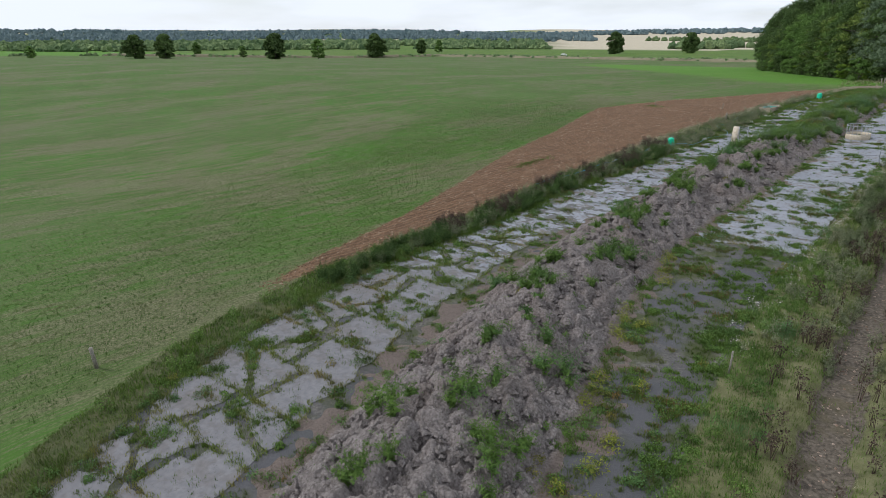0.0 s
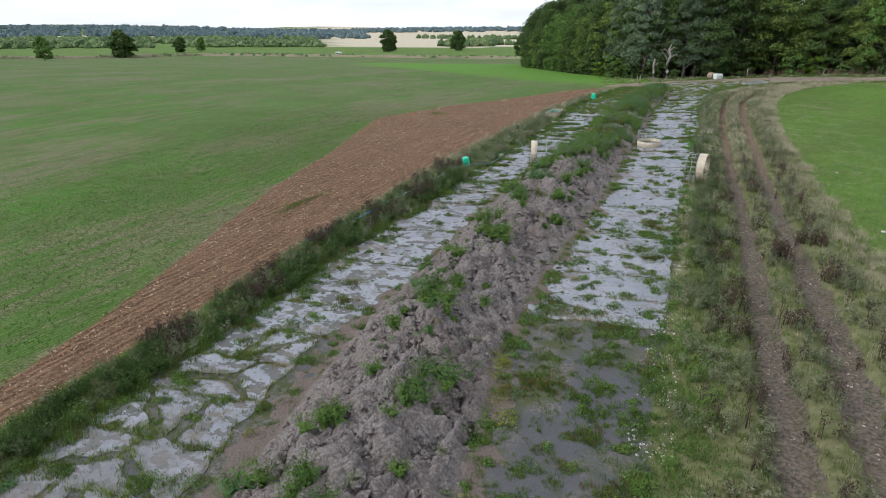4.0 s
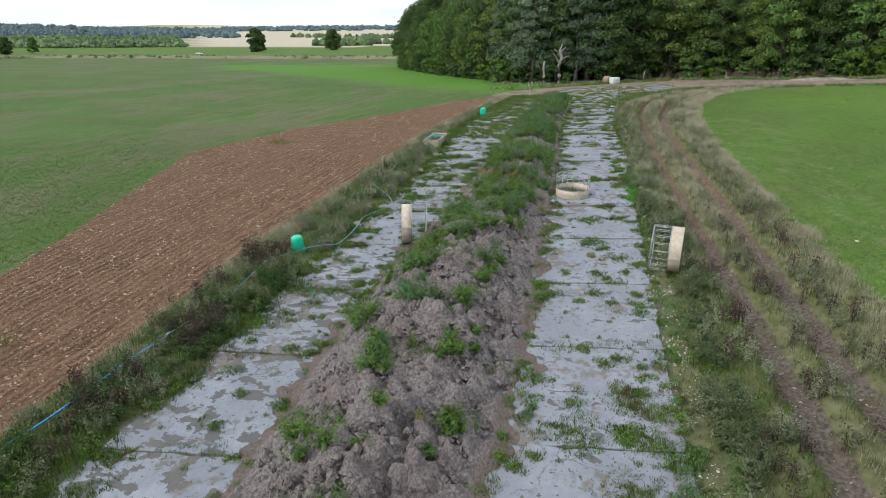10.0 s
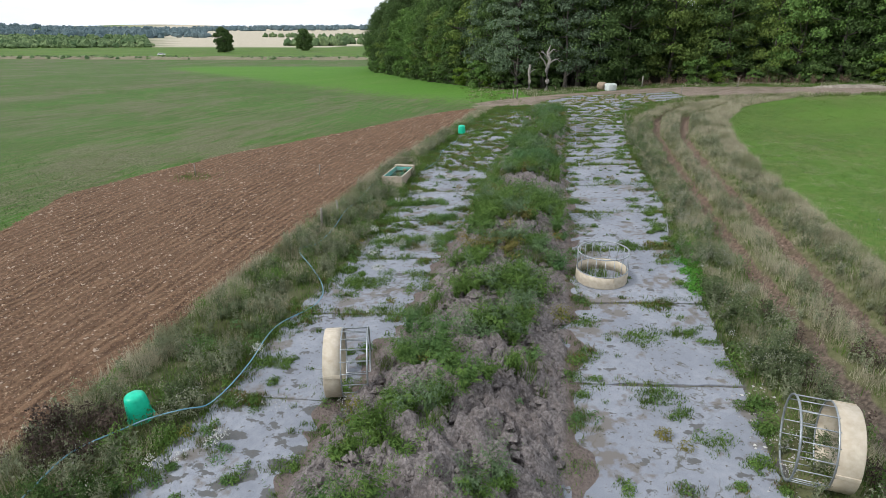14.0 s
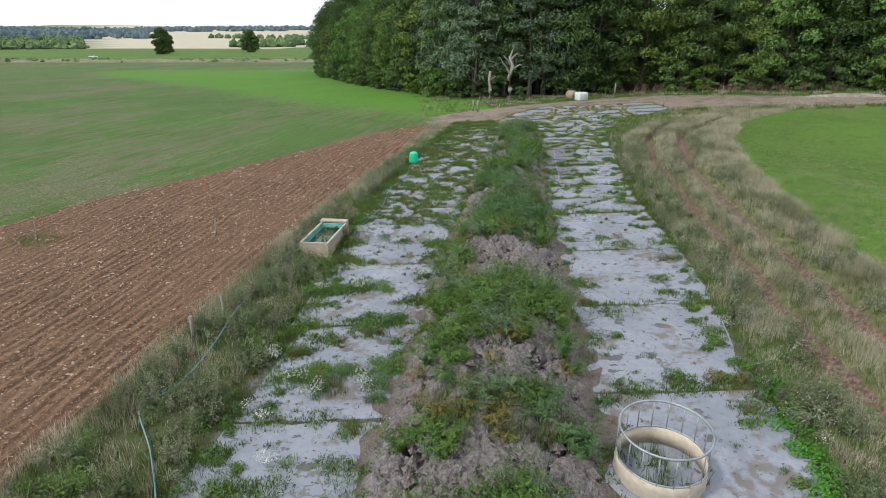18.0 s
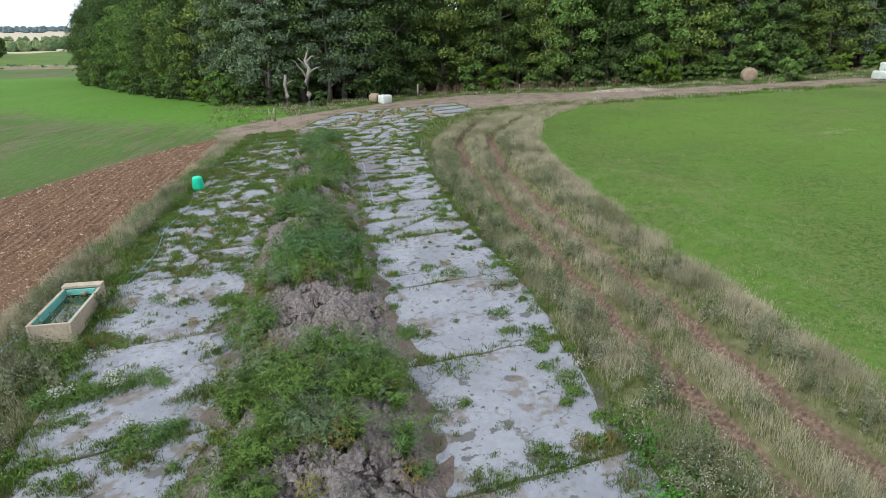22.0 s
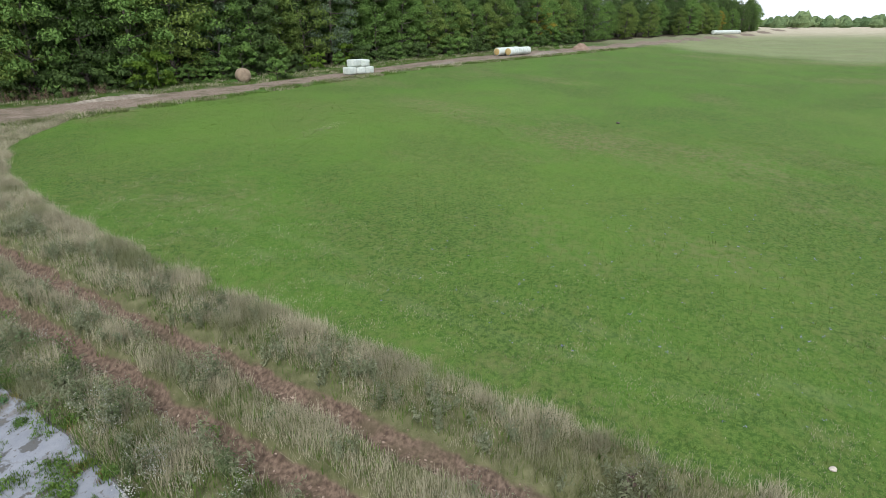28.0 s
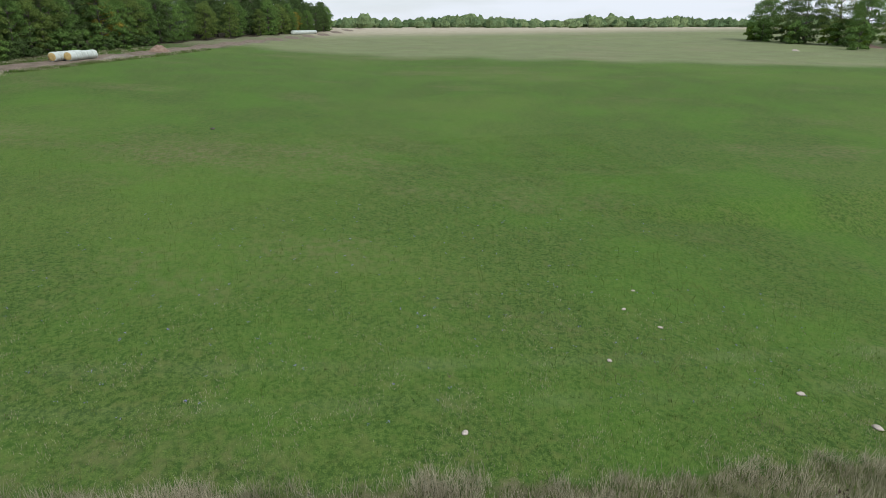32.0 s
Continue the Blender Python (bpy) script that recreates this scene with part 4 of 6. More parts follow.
fl.append(dome(fx, fy, ground_at(fx, fy) + 0.1, rng.uniform(0.15, 0.32, len(fx)), 0.22, 70, 0.024, 1.0))
stuff("white_flowers", fl, M_WHITE, "small white daisy-like flowers among the weeds", "flowers")
# tall grey weeds with pale seed heads in the verges
gx3, gy3 = spots(4200, lambda v: track_e(v) + 0.1, lambda v: rut_b(v) + 2.0, 24, 100, lambda x, y, u: patchy(1.0, 0.2, 52)(x, y, u) & off_ruts(x, y, u))
gx4, gy4 = spots(1700, lambda v: soil_e(v) + 0.2, lambda v: track_w(v) + 0.1, 28, 96, patchy(1.1, 0.1, 53))
gx3, gy3 = np.r_[gx3, gx4], np.r_[gy3, gy4]
gh = rng.uniform(0.35, 0.85, len(gx3))
stuff("verge_weeds", [plume(gx3, gy3, ground_at(gx3, gy3), 0.18 + 0.25 * gh, gh, 8, 11, 0.034, 3.4)], leaf_mat("weed_verge", (0.123, 0.148, 0.074), (0.303, 0.320, 0.205), (0.197, 0.213, 0.123)), "tall grey-green weeds going to seed in the verges", "weeds")
k = (rng.uniform(0, 1, len(gx3)) < 0.5) & (gy3 > 44)
stuff("seed_heads", [dome(gx3[k], gy3[k], ground_at(gx3[k], gy3[k]) + gh[k] * 0.75, 0.28, 0.3, 16, 0.024, 1.3)], leaf_mat("seed_pale", (0.262, 0.254, 0.213), (0.410, 0.394, 0.344), None, 0.1), "pale fluffy seed heads on the verge weeds", "weeds")
bx3, by3 = spots(900, lambda v: track_e(v) + np.interp(v, [58, 64], [0.95, 0.15]), lambda v: np.minimum(track_e(v) + 2.0, rut_a(v) - 0.6), 38, 92, lambda x, y, u: patchy(0.9, 0.1, 55)(x, y, u) & (rng.uniform(0, 1, len(x)) < np.interp(y, [62, 70], [1, 0.25])))
bh = rng.uniform(0.35, 0.8, len(bx3))
bushes = [plume(bx3, by3, ground_at(bx3, by3), 0.2 + 0.35 * bh, bh, 20, 14, 0.034, 2.6)]
bx4, by4 = spots(420, lambda v: soil_e(v) + 0.6, lambda v: track_w(v) - 0.1, 24, 84, patchy(0.9, 0.2, 56))
bh = rng.uniform(0.3, 0.7, len(bx4))
bushes.append(plume(bx4, by4, ground_at(bx4, by4), 0.2 + 0.35 * bh, bh, 20, 14, 0.034, 2.6))
bx5, by5 = spots(520, lambda v: soil_e(v) + 0.9, lambda v: track_w(v) + 0.1, 22, 57, patchy(1.1, 0.05, 58))
bh = rng.uniform(0.45, 0.85, len(bx5))
weed_dark = plume(bx5, by5, ground_at(bx5, by5), 0.25 + 0.4 * bh, bh, 24, 16, 0.04, 2.2)
stuff("dark_bushes", [weed_dark], leaf_mat("weed_dark", (0.035, 0.075, 0.018), (0.1, 0.165, 0.045), None), "dense dark green bushy weeds between the ploughed strip and the track", "weeds")
stuff("margin_bushes", bushes, leaf_mat("weed_bushy", (0.065, 0.1, 0.04), (0.19, 0.225, 0.11), (0.17, 0.19, 0.11)), "dark bushy weeds along the edges of the track", "weeds")
nx, ny = np.repeat([6.2, 6.0, 5.75, 5.6, 5.4, 6.4], 3) + rng.normal(0, 0.22, 18), np.repeat([68.6, 68.0, 67.2, 66.3, 65.6, 69.4], 3) + rng.normal(0, 0.3, 18)
stuff("creeping_weeds", [dome(nx, ny, ground_at(nx, ny), 0.36, 0.2, 170, 0.05, 1.2)], leaf_mat("creeper_green", (0.05, 0.17, 0.02), (0.12, 0.33, 0.045), None), "bright green creeping plants spreading over the edge of the concrete", "weeds")
nx, ny = spots(70, lambda v: bank_e(v) + 0.1, lambda v: bank_e(v) + 2.0, 10, 34, patchy(0.9, 0.1, 57))
stuff("yellow_weeds", [dome(nx, ny, ground_at(nx, ny), rng.uniform(0.2, 0.45, len(nx)), 0.35, 150, 0.032, 2.6)], leaf_mat("weed_lime", (0.16, 0.19, 0.03), (0.32, 0.34, 0.06), (0.2, 0.24, 0.05)), "yellow-green weeds at the foot of the bank", "weeds")
nx, ny = 2.2 + rng.normal(0, 0.35, 26), 66.85 + rng.normal(0, 0.35, 26)
stuff("feeder_weeds", [blades(nx, ny, ground_at(nx, ny) + 0.03, 12, 0.4, 0.12, 0.011, 0.6)], M_GRASS, "rank grass growing up inside the upright feeder", "grass")
nx, ny = spots(5200, lambda v: track_e(v) - 0.2, lambda v: track_e(v) + 2.0, 6, 36, patchy(0.9, -0.1, 59))
stuff("fresh_grass", [blades(nx, ny, ground_at(nx, ny), 7, 0.2, 0.14, 0.012, 0.8)], M_WEED, "fresh green grass beside the start of the concrete", "grass")
nx, ny = spots(110, lambda v: track_e(v) + 0.4, lambda v: track_e(v) + 1.7, 60, 80, patchy(0.9, 0.0, 60))
stuff("thistle_down", [dome(nx, ny, ground_at(nx, ny) + 0.42, 0.3, 0.3, 34, 0.022, 1.3)], leaf_mat("down_white", (0.34, 0.34, 0.3), (0.5, 0.5, 0.45), None, 0.1), "white fluffy down on tall weeds beside the concrete", "weeds")
# ---- fields ----
x = 9 + 40 * rng.uniform(0, 1, 60000) ** 1.5
y = rng.uniform(38, 108, 60000)
k = (x > field_e(y) - 0.5) & (y < road_s(x) - 2)
x, y = x[k], y[k]
stuff("pasture_grass", [blades(x, y, ground_at(x, y), 4, 0.085, 0.2, 0.011, 0.9)], M_PASTURE, "short green pasture grass", "grass")
x, y = spots(22000, lambda v: field_e(v) - 0.5, lambda v: field_e(v) + 10, 44, 90, lambda x, y, u: patchy(0.9, 0.15, 41)(x, y, u) & (rng.uniform(0, 1, len(x)) < 1.1 - u))
x, y = np.r_[x, rng.normal(38, 1.6, 300)], np.r_[y, rng.normal(88, 0.5, 300)]
stuff("pasture_tufts", [blades(x, y, ground_at(x, y), 6, 0.09, 0.2, 0.006, 0.9)], M_STRAW, "thin dry tufts at the edge of the pasture", "grass")
x, y = spots(260, lambda v: field_e(v) + 2, lambda v: field_e(v) + 20, 44, 72)
stuff("blue_flowers", [dome(x, y, ground_at(x, y) + 0.06, 0.06, 0.05, 4, 0.035, 1.0)], M_BLUE, "small blue flowers in the pasture", "flowers")
x, y = spots(80000, lambda v: np.minimum(soil_w(v), soil_e(v)) - 26, lambda v: np.minimum(soil_w(v), soil_e(v)), 8, 100, lambda x, y, u: rng.uniform(0, 1, len(x)) < smooth(u, 0.0, 0.75) * (1 - smooth(y, 70, 98)))
across = x * 0.961 - y * 0.276
shift = np.round(across / 0.24) * 0.24 - across + rng.normal(0, 0.03, len(x))
x, y = x + shift * 0.961, y - shift * 0.276
stuff("crop_grass", [blades(x, y, ground_at(x, y), 4, 0.11, 0.09, 0.012, 0.9)], M_CROP, "thin young crop rows in the sown field", "grass")


def stones(x, y, z, size):
    """Rough eight-sided lumps."""
    n = len(x)
    base = np.array([(1, 0, 0), (0, 1, 0), (-1, 0, 0), (0, -1, 0), (0, 0, 0.8), (0, 0, -0.6)], float)
    tri = np.array([(0, 1, 4), (1, 2, 4), (2, 3, 4), (3, 0, 4), (1, 0, 5), (2, 1, 5), (3, 2, 5), (0, 3, 5)])
    v = base[None] * (np.broadcast_to(size, n)[:, None, None] * rng.uniform(0.5, 1.4, (n, 6, 1)))
    a = rng.uniform(0, 6.28, n)
    c, s = np.cos(a)[:, None], np.sin(a)[:, None]
    v = np.stack([v[..., 0] * c - v[..., 1] * s, v[..., 0] * s + v[..., 1] * c, v[..., 2]], -1)
    v += np.stack([x, y, z], -1)[:, None]
    return v.reshape(-1, 3), (tri[None] + 6 * np.arange(n)[:, None, None]).reshape(-1, 3)


def clod_mat(name, a, b, pale, cut):
    k = Mat(name, 0.95, 0.15)
    i = k.island()
    col = k.mix(i, a, b)
    col = k.mix(k.ramp(k.noise(4.0, 1.0), cut, cut + 0.04), col, pale)
    return k.done(col, k.noise(30.0, 3.0), 0.4, 0.01)


x, y = spots(72000, soil_w, soil_e, 20, 111, lambda x, y, u: rng.uniform(0, 12, len(x)) < soil_e(y) - soil_w(y) + 0.5)
across = x * 0.9636 - y * 0.2672
shift = np.round(across / 0.4) * 0.4 - across + rng.normal(0, 0.09, len(x))
k = rng.uniform(0, 1, len(x)) < 0.7
x, y = x + np.where(k, shift * 0.9636, 0), y - np.where(k, shift * 0.2672, 0)
stuff("clods", [stones(x, y, ground_at(x, y), 0.014 + 0.062 * rng.uniform(0, 1, len(x)) ** 2.0)], clod_mat("clods", (0.115, 0.066, 0.04), (0.25, 0.155, 0.1), (0.4, 0.31, 0.235), 0.6), "clods and flints on the turned red-brown earth", "soil")
x, y = spots(4200, lambda v: track_e(v) - 0.4, lambda v: track_e(v) + 0.9, 24, 62, patchy(0.9, -0.1, 51))
stuff("rubble", [stones(x, y, ground_at(x, y) + 0.01, 0.012 + 0.045 * rng.uniform(0, 1, len(x)) ** 2)], clod_mat("rubble", (0.276, 0.248, 0.221), (0.552, 0.534, 0.497), (0.184, 0.156, 0.129), 0.55), "pale chalk rubble along the edge of the concrete", "rubble")
xa, ya = rng.uniform(0, 1, 3200), rng.uniform(12, 104, 3200)
x = np.where(rng.uniform(0, 1, 3200) < 0.5, rut_a(ya), rut_b(ya)) + rng.normal(0, 0.3, 3200) * np.interp(ya, [50, 64], [1.0, 0.55])
stuff("rut_stones", [stones(x, ya, ground_at(x, ya), 0.015 + 0.05 * xa**3)], clod_mat("rut_stones", (0.184, 0.120, 0.087), (0.423, 0.331, 0.267), (0.110, 0.074, 0.055), 0.55), "stones and clods in the wheel ruts", "stones")
x, y = spots(17000, bank_w, bank_e, 6, 100)
size = 0.035 + 0.17 * rng.uniform(0, 1, len(x)) ** 2.6
# larger lumps where the bank is bare
lump = np.repeat(np.array([(0.5, 76.9), (-0.3, 70.1), (-2.2, 66.4), (1.6, 76.6)]), 45, 0) + rng.normal(0, 1, (180, 2)) * (0.65, 0.75)
x, y, size = np.r_[x, lump[:, 0]], np.r_[y, lump[:, 1]], np.r_[size, 0.07 + 0.2 * rng.uniform(0, 1, 180) ** 1.5]
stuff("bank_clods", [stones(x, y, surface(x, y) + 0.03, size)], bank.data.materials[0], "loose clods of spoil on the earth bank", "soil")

# rough grass beside the dirt road and below the wood
def beside(n, a, b, x0, x1):
    x = rng.uniform(x0, x1, n)
    y = a(x) + rng.uniform(0, 1, n) * (b(x) - a(x))
    return x, y


foot = lambda x: np.interp(x, [-6, 3, 9, 16, 28, 36, 45, 54, 63, 84, 104, 127, 150], [166, 144, 137, 134.5, 134, 127.5, 121.5, 117.5, 114.8, 109, 103, 97, 90.5])
x, y = beside(12000, lambda v: road_n(v) - 0.2, lambda v: foot(v) + 1.5, 0, 140)
x2, y2 = beside(5000, lambda v: road_s(v) - 2.6, lambda v: road_s(v) + 0.3, 22, 140)
x3, y3 = np.r_[x, x2], np.r_[y, y2]
k = wave(x3, y3, 1.7, 81) > -0.3
x3, y3 = x3[k], y3[k]
stuff("roadside_grass", [blades(x3, y3, ground_at(x3, y3), 6, 0.3, 0.3, 0.02, 0.7)], M_GRASS, "rough grass beside the dirt road", "grass")
k = wave(x3, y3, 1.1, 83) > 0.2
stuff("roadside_straw", [blades(x3[k], y3[k], ground_at(x3[k], y3[k]), 7, 0.4, 0.3, 0.018, 0.7)], M_STRAW, "dry stems beside the dirt road", "grass")
x, y = beside(620, lambda v: foot(v) - 2.6, lambda v: foot(v) - 0.4, 25, 46)
k = wave(x, y, 0.9, 87) + 0.5 * wave(x, y, 0.4, 88) > 0.1
x, y = x[k], y[k]
sv, sf, lv, lf = stalks(x, y, rng.uniform(0.5, 1.2, len(x)), 34)
stuff("wood_edge_docks", [(sv, sf), (lv, lf)], leaf_mat("dock_rust", (0.12, 0.08, 0.055), (0.27, 0.19, 0.135), None, 0.1), "rust-brown dead weeds at the foot of the wood", "weeds")

y = np.r_[rng.normal(49.6, 1.3, 150), rng.normal(84.3, 0.6, 80)]
x = np.r_[-21.7 + 0.3 * (y[:150] - 50) + rng.normal(0, 0.25, 150), rng.normal(-20.1, 0.7, 80)]
stuff("strip_weeds", [blades(x, y, ground_at(x, y), 8, 0.18, 0.2, 0.011, 0.8)], M_GRASS, "stray weeds left standing in the ploughed strip", "grass")

# ---- made things ----
def lathe(profile, n=32, closed=False):
    """A turned shape from (radius, height) pairs."""
    bm = bmesh.new()
    rings = [[bm.verts.new((r * math.cos(2 * math.pi * i / n), r * math.sin(2 * math.pi * i / n), z)) for i in range(n)] for r, z in profile]
    pairs = list(zip(rings, rings[1:])) + ([(rings[-1], rings[0])] if closed else [])
    for a, b in pairs:
        for i in range(n):
            bm.faces.new((a[i], a[(i + 1) % n], b[(i + 1) % n], b[i]))
    if not closed:
        for ring, flip in ((rings[0], True), (rings[-1], False)):
            bm.faces.new(ring[::-1] if flip else ring)
    for f in bm.faces:
        f.smooth = True
    return bm


def tube(points, radii, sides=8, cap=True):
    bm = bmesh.new()
    pts = [Vector(p) for p in points]
    radii = radii if isinstance(radii, (list, tuple)) else [radii] * len(pts)
    rings = []
    for i, p in enumerate(pts):
        d = (pts[min(i + 1, len(pts) - 1)] - pts[max(i - 1, 0)]).normalized()
        q = d.to_track_quat("Z", "Y")
        rings.append([bm.verts.new(p + q @ Vector((math.cos(a) * radii[i], math.sin(a) * radii[i], 0))) for a in (2 * math.pi * k / sides for k in range(sides))])
    for a, b in zip(rings, rings[1:]):
        for i in range(sides):
            bm.faces.new((a[i], a[(i + 1) % sides], b[(i + 1) % sides], b[i])).smooth = True
    if cap:
        bm.faces.new(rings[0][::-1])
        bm.faces.new(rings[-1])
    return bm


def box(sx, sy, sz, at=(0, 0, 0), bevel=0.02, seg=2):
    bm = bmesh.new()
    bmesh.ops.create_cube(bm, size=1)
    bmesh.ops.scale(bm, vec=(sx, sy, sz), verts=bm.verts)
    if bevel:
        bmesh.ops.bevel(bm, geom=bm.edges[:], offset=bevel, segments=seg, affect="EDGES", profile=0.5)
    bmesh.ops.translate(bm, vec=at, verts=bm.verts)
    return bm


def ground_z(x, y):
    return float(surface(x, y))


M_GALV = plain_mat("galvanised_tube", (0.28, 0.3, 0.31), (0.44, 0.46, 0.47), 20.0, 0.45, 0.1, 0.003, 0.7)
M_SKIRT = plain_mat("weathered_sheet", (0.47, 0.39, 0.29), (0.62, 0.55, 0.44), 6.0, 0.6, 0.15, 0.004, 0.1)
M_TUB = plain_mat("green_plastic", (0.005, 0.46, 0.27), (0.02, 0.56, 0.34), 9.0, 0.4, 0.08, 0.003)
M_TROUGH = plain_mat("trough_concrete", (0.34, 0.28, 0.21), (0.48, 0.41, 0.32), 14.0, 0.9, 0.4, 0.01)
M_TEAL = plain_mat("teal_paint", (0.12, 0.42, 0.38), (0.2, 0.5, 0.45), 10.0, 0.6, 0.2, 0.005)
M_HOSE = plain_mat("pale_blue_pipe", (0.09, 0.24, 0.32), (0.2, 0.34, 0.4), 1.5, 0.5, 0.05, 0.002)
M_POST = plain_mat("weathered_wood", (0.2, 0.18, 0.15), (0.36, 0.33, 0.29), 18.0, 0.9, 0.4, 0.008)
M_WRAP = plain_mat("pale_bale_wrap", (0.5, 0.56, 0.51), (0.66, 0.7, 0.65), 5.0, 0.4, 0.3, 0.02)
M_HAY = plain_mat("old_hay", (0.22, 0.16, 0.11), (0.38, 0.3, 0.22), 30.0, 0.95, 0.6, 0.03)
M_STRAWEND = plain_mat("straw_end", (0.4, 0.28, 0.1), (0.55, 0.42, 0.2), 25.0, 0.95, 0.5, 0.02)
M_FLINT = plain_mat("pale_stone", (0.4, 0.34, 0.28), (0.58, 0.52, 0.46), 25.0, 0.9, 0.4, 0.01)
M_DEAD = plain_mat("dead_wood", (0.2, 0.18, 0.16), (0.36, 0.33, 0.3), 9.0, 0.85, 0.4, 0.02)
M_BARK = plain_mat("bark", (0.07, 0.06, 0.05), (0.16, 0.14, 0.12), 6.0, 0.95, 0.6, 0.05)
M_HEAP = plain_mat("red_heap", (0.19, 0.125, 0.09), (0.32, 0.23, 0.175), 2.0, 0.95, 0.7, 0.1)
M_HEAP2 = plain_mat("stony_bank", (0.17, 0.14, 0.11), (0.32, 0.28, 0.23), 3.0, 0.95, 0.7, 0.08)
k_water = Mat("trough_water", 0.06, 0.5)
M_WATER = k_water.done(k_water.mix(k_water.ramp(k_water.noise(3.0, 3.0), 0.4, 0.65), (0.02, 0.035, 0.02), (0.05, 0.07, 0.035)))


def ring_feeder(m, label):
    r, tall = 0.95, 1.18
    ob = tagged(new("ring_feeder"), label, "ring feeder", "ring feeders on the track")
    ob.matrix_basis = m
    part("skirt", lathe([(r - 0.012, 0.0), (r + 0.004, 0.0), (r + 0.012, 0.02), (r + 0.004, 0.2), (r + 0.012, 0.24), (r + 0.004, 0.28), (r + 0.01, 0.46), (r - 0.012, 0.46)], 40, True), M_SKIRT, ob, "cream sheet-metal skirt with rust stains")
    for name, z, q in (("top_rail", tall, 0.026), ("lower_rail", 0.48, 0.02)):
        prof = [(r + q * math.cos(a), z + q * math.sin(a)) for a in (2 * math.pi * i / 8 for i in range(8))]
        part(name, lathe(prof, 40, True), M_GALV, ob)
    first = None
    for i in range(18):
        a = 2 * math.pi * i / 18
        if first is None:
            first = part("bar", tube([(r, 0, 0.44), (r, 0, 0.6), (r, 0, tall)], 0.014, 6), M_GALV, ob)
            continue
        bar = part("bar", first.data, None, ob)
        bar.rotation_euler = (0, 0, a)
    for a in (0.4, 2.5, 4.6):
        seam = part("seam", box(0.02, 0.09, 0.46, (r + 0.012, 0, 0.235), 0.004, 1), M_SKIRT, ob)
        seam.rotation_euler = (0, 0, a)
    return ob


ring_feeder(pose(2.2, 66.85, ground_z(2.2, 66.85) + 0.03, 2, -2, 20), "round galvanised cattle feeder standing upright on the concrete")
ring_feeder(pose(4.85, 56.4, ground_z(4.5, 56.4) + 0.93, 0, -90, -22), "round cattle feeder tipped on its side beside the concrete")
ring_feeder(pose(-7.25, 60.5, ground_z(-6.9, 60.5) + 0.93, 0, 90, 4), "battered round cattle feeder lying on its side by the earth bank")


def tub(x, y, lean, label):
    ob = thing("feed_tub", (x, y, ground_z(x, y) - 0.02), 0, label, "tub", "upturned green tubs")
    ob.rotation_euler, ob.scale = (radians(lean), radians(-lean * 0.6), 0), (0.82, 0.82, 0.84)
    part("body", lathe([(0.4, 0.02), (0.405, 0.06), (0.39, 0.1), (0.37, 0.5), (0.33, 0.82), (0.3, 0.9), (0.23, 0.945), (0.05, 0.955)], 28), M_TUB, ob)
    part("rim", lathe([(0.39, 0.0), (0.44, 0.0), (0.45, 0.03), (0.43, 0.06), (0.39, 0.06)], 28, True), M_TUB, ob, "rolled green rim")
    return ob


tub(-12.2, 59.6, 5, "upturned bright green plastic tub in the weeds beside the hose")
tub(-1.9, 96.2, 4, "upturned bright green plastic tub at the corner of the ploughed strip")


def water_trough(x, y, turn):
    ob = thing("water_trough", (x, y, ground_z(x, y) - 0.02), turn, "long concrete water trough painted teal inside, part full", "trough")
    w, l, h, t = 1.22, 3.1, 0.64, 0.09
    for sx in (-1, 1):
        bm = box(t, l, h, (sx * (w - t) / 2, 0, h / 2), 0.018)
        part("side_wall", bm, M_TROUGH, ob)
        part("painted_lining", box(0.012, l - 2 * t - 0.02, h - 0.12, (sx * ((w - t) / 2 - t / 2 - 0.008), 0, h / 2 + 0.05), 0), M_TEAL, ob, "teal painted lining")
    part("end_wall", box(w - 2 * t, t, h, (0, -(l - t) / 2, h / 2), 0.015), M_TROUGH, ob)
    part("end_wall", box(w - 2 * t, t, h, (0, (l - t) / 2, h / 2), 0.015), M_TROUGH, ob)
    part("painted_lining", box(w - 2 * t - 0.03, 0.012, h - 0.12, (0, (l - t) / 2 - t / 2 - 0.008, h / 2 + 0.05), 0), M_TEAL, ob, "teal painted lining")
    part("floor", box(w - 2 * t, l - 2 * t, 0.08, (0, 0, 0.06), 0), M_TROUGH, ob)
    part("water", box(w - 2 * t - 0.04, l - 2 * t - 0.04, 0.02, (0, 0, 0.36), 0), M_WATER, ob, "still dark green water")
    part("valve_cover", box(w + 0.02, 0.34, 0.09, (0, (l - 0.34) / 2, h + 0.05), 0.015), M_TROUGH, ob, "concrete cover over the float valve")
    part("baffle", box(w - 2 * t - 0.06, 0.05, 0.2, (0, l / 2 - 0.36, h - 0.12), 0.008), M_TEAL, ob)
    part("float_valve", lathe([(0.02, 0.0), (0.07, 0.02), (0.09, 0.07), (0.07, 0.12), (0.02, 0.14)], 14), M_HAY, ob, "rusty float").location = (0.1, l / 2 - 0.46, 0.42)
    for sy in (-1, 1):
        part("foot", box(w - 0.2, 0.35, 0.1, (0, sy * 1.0, 0.0), 0.02), M_TROUGH, ob)


water_trough(-6.4, 81.65, -12)


def spline(points, n):
    p = [Vector(q) for q in points]
    p = [p[0] * 2 - p[1], *p, p[-1] * 2 - p[-2]]
    for i in range(1, len(p) - 2):
        for k in range(n):
            t = k / n
            yield 0.5 * ((2 * p[i]) + (p[i + 1] - p[i - 1]) * t + (2 * p[i - 1] - 5 * p[i] + 4 * p[i + 1] - p[i + 2]) * t * t + (3 * p[i] - p[i - 1] - 3 * p[i + 1] + p[i + 2]) * t**3)
    yield p[-2]


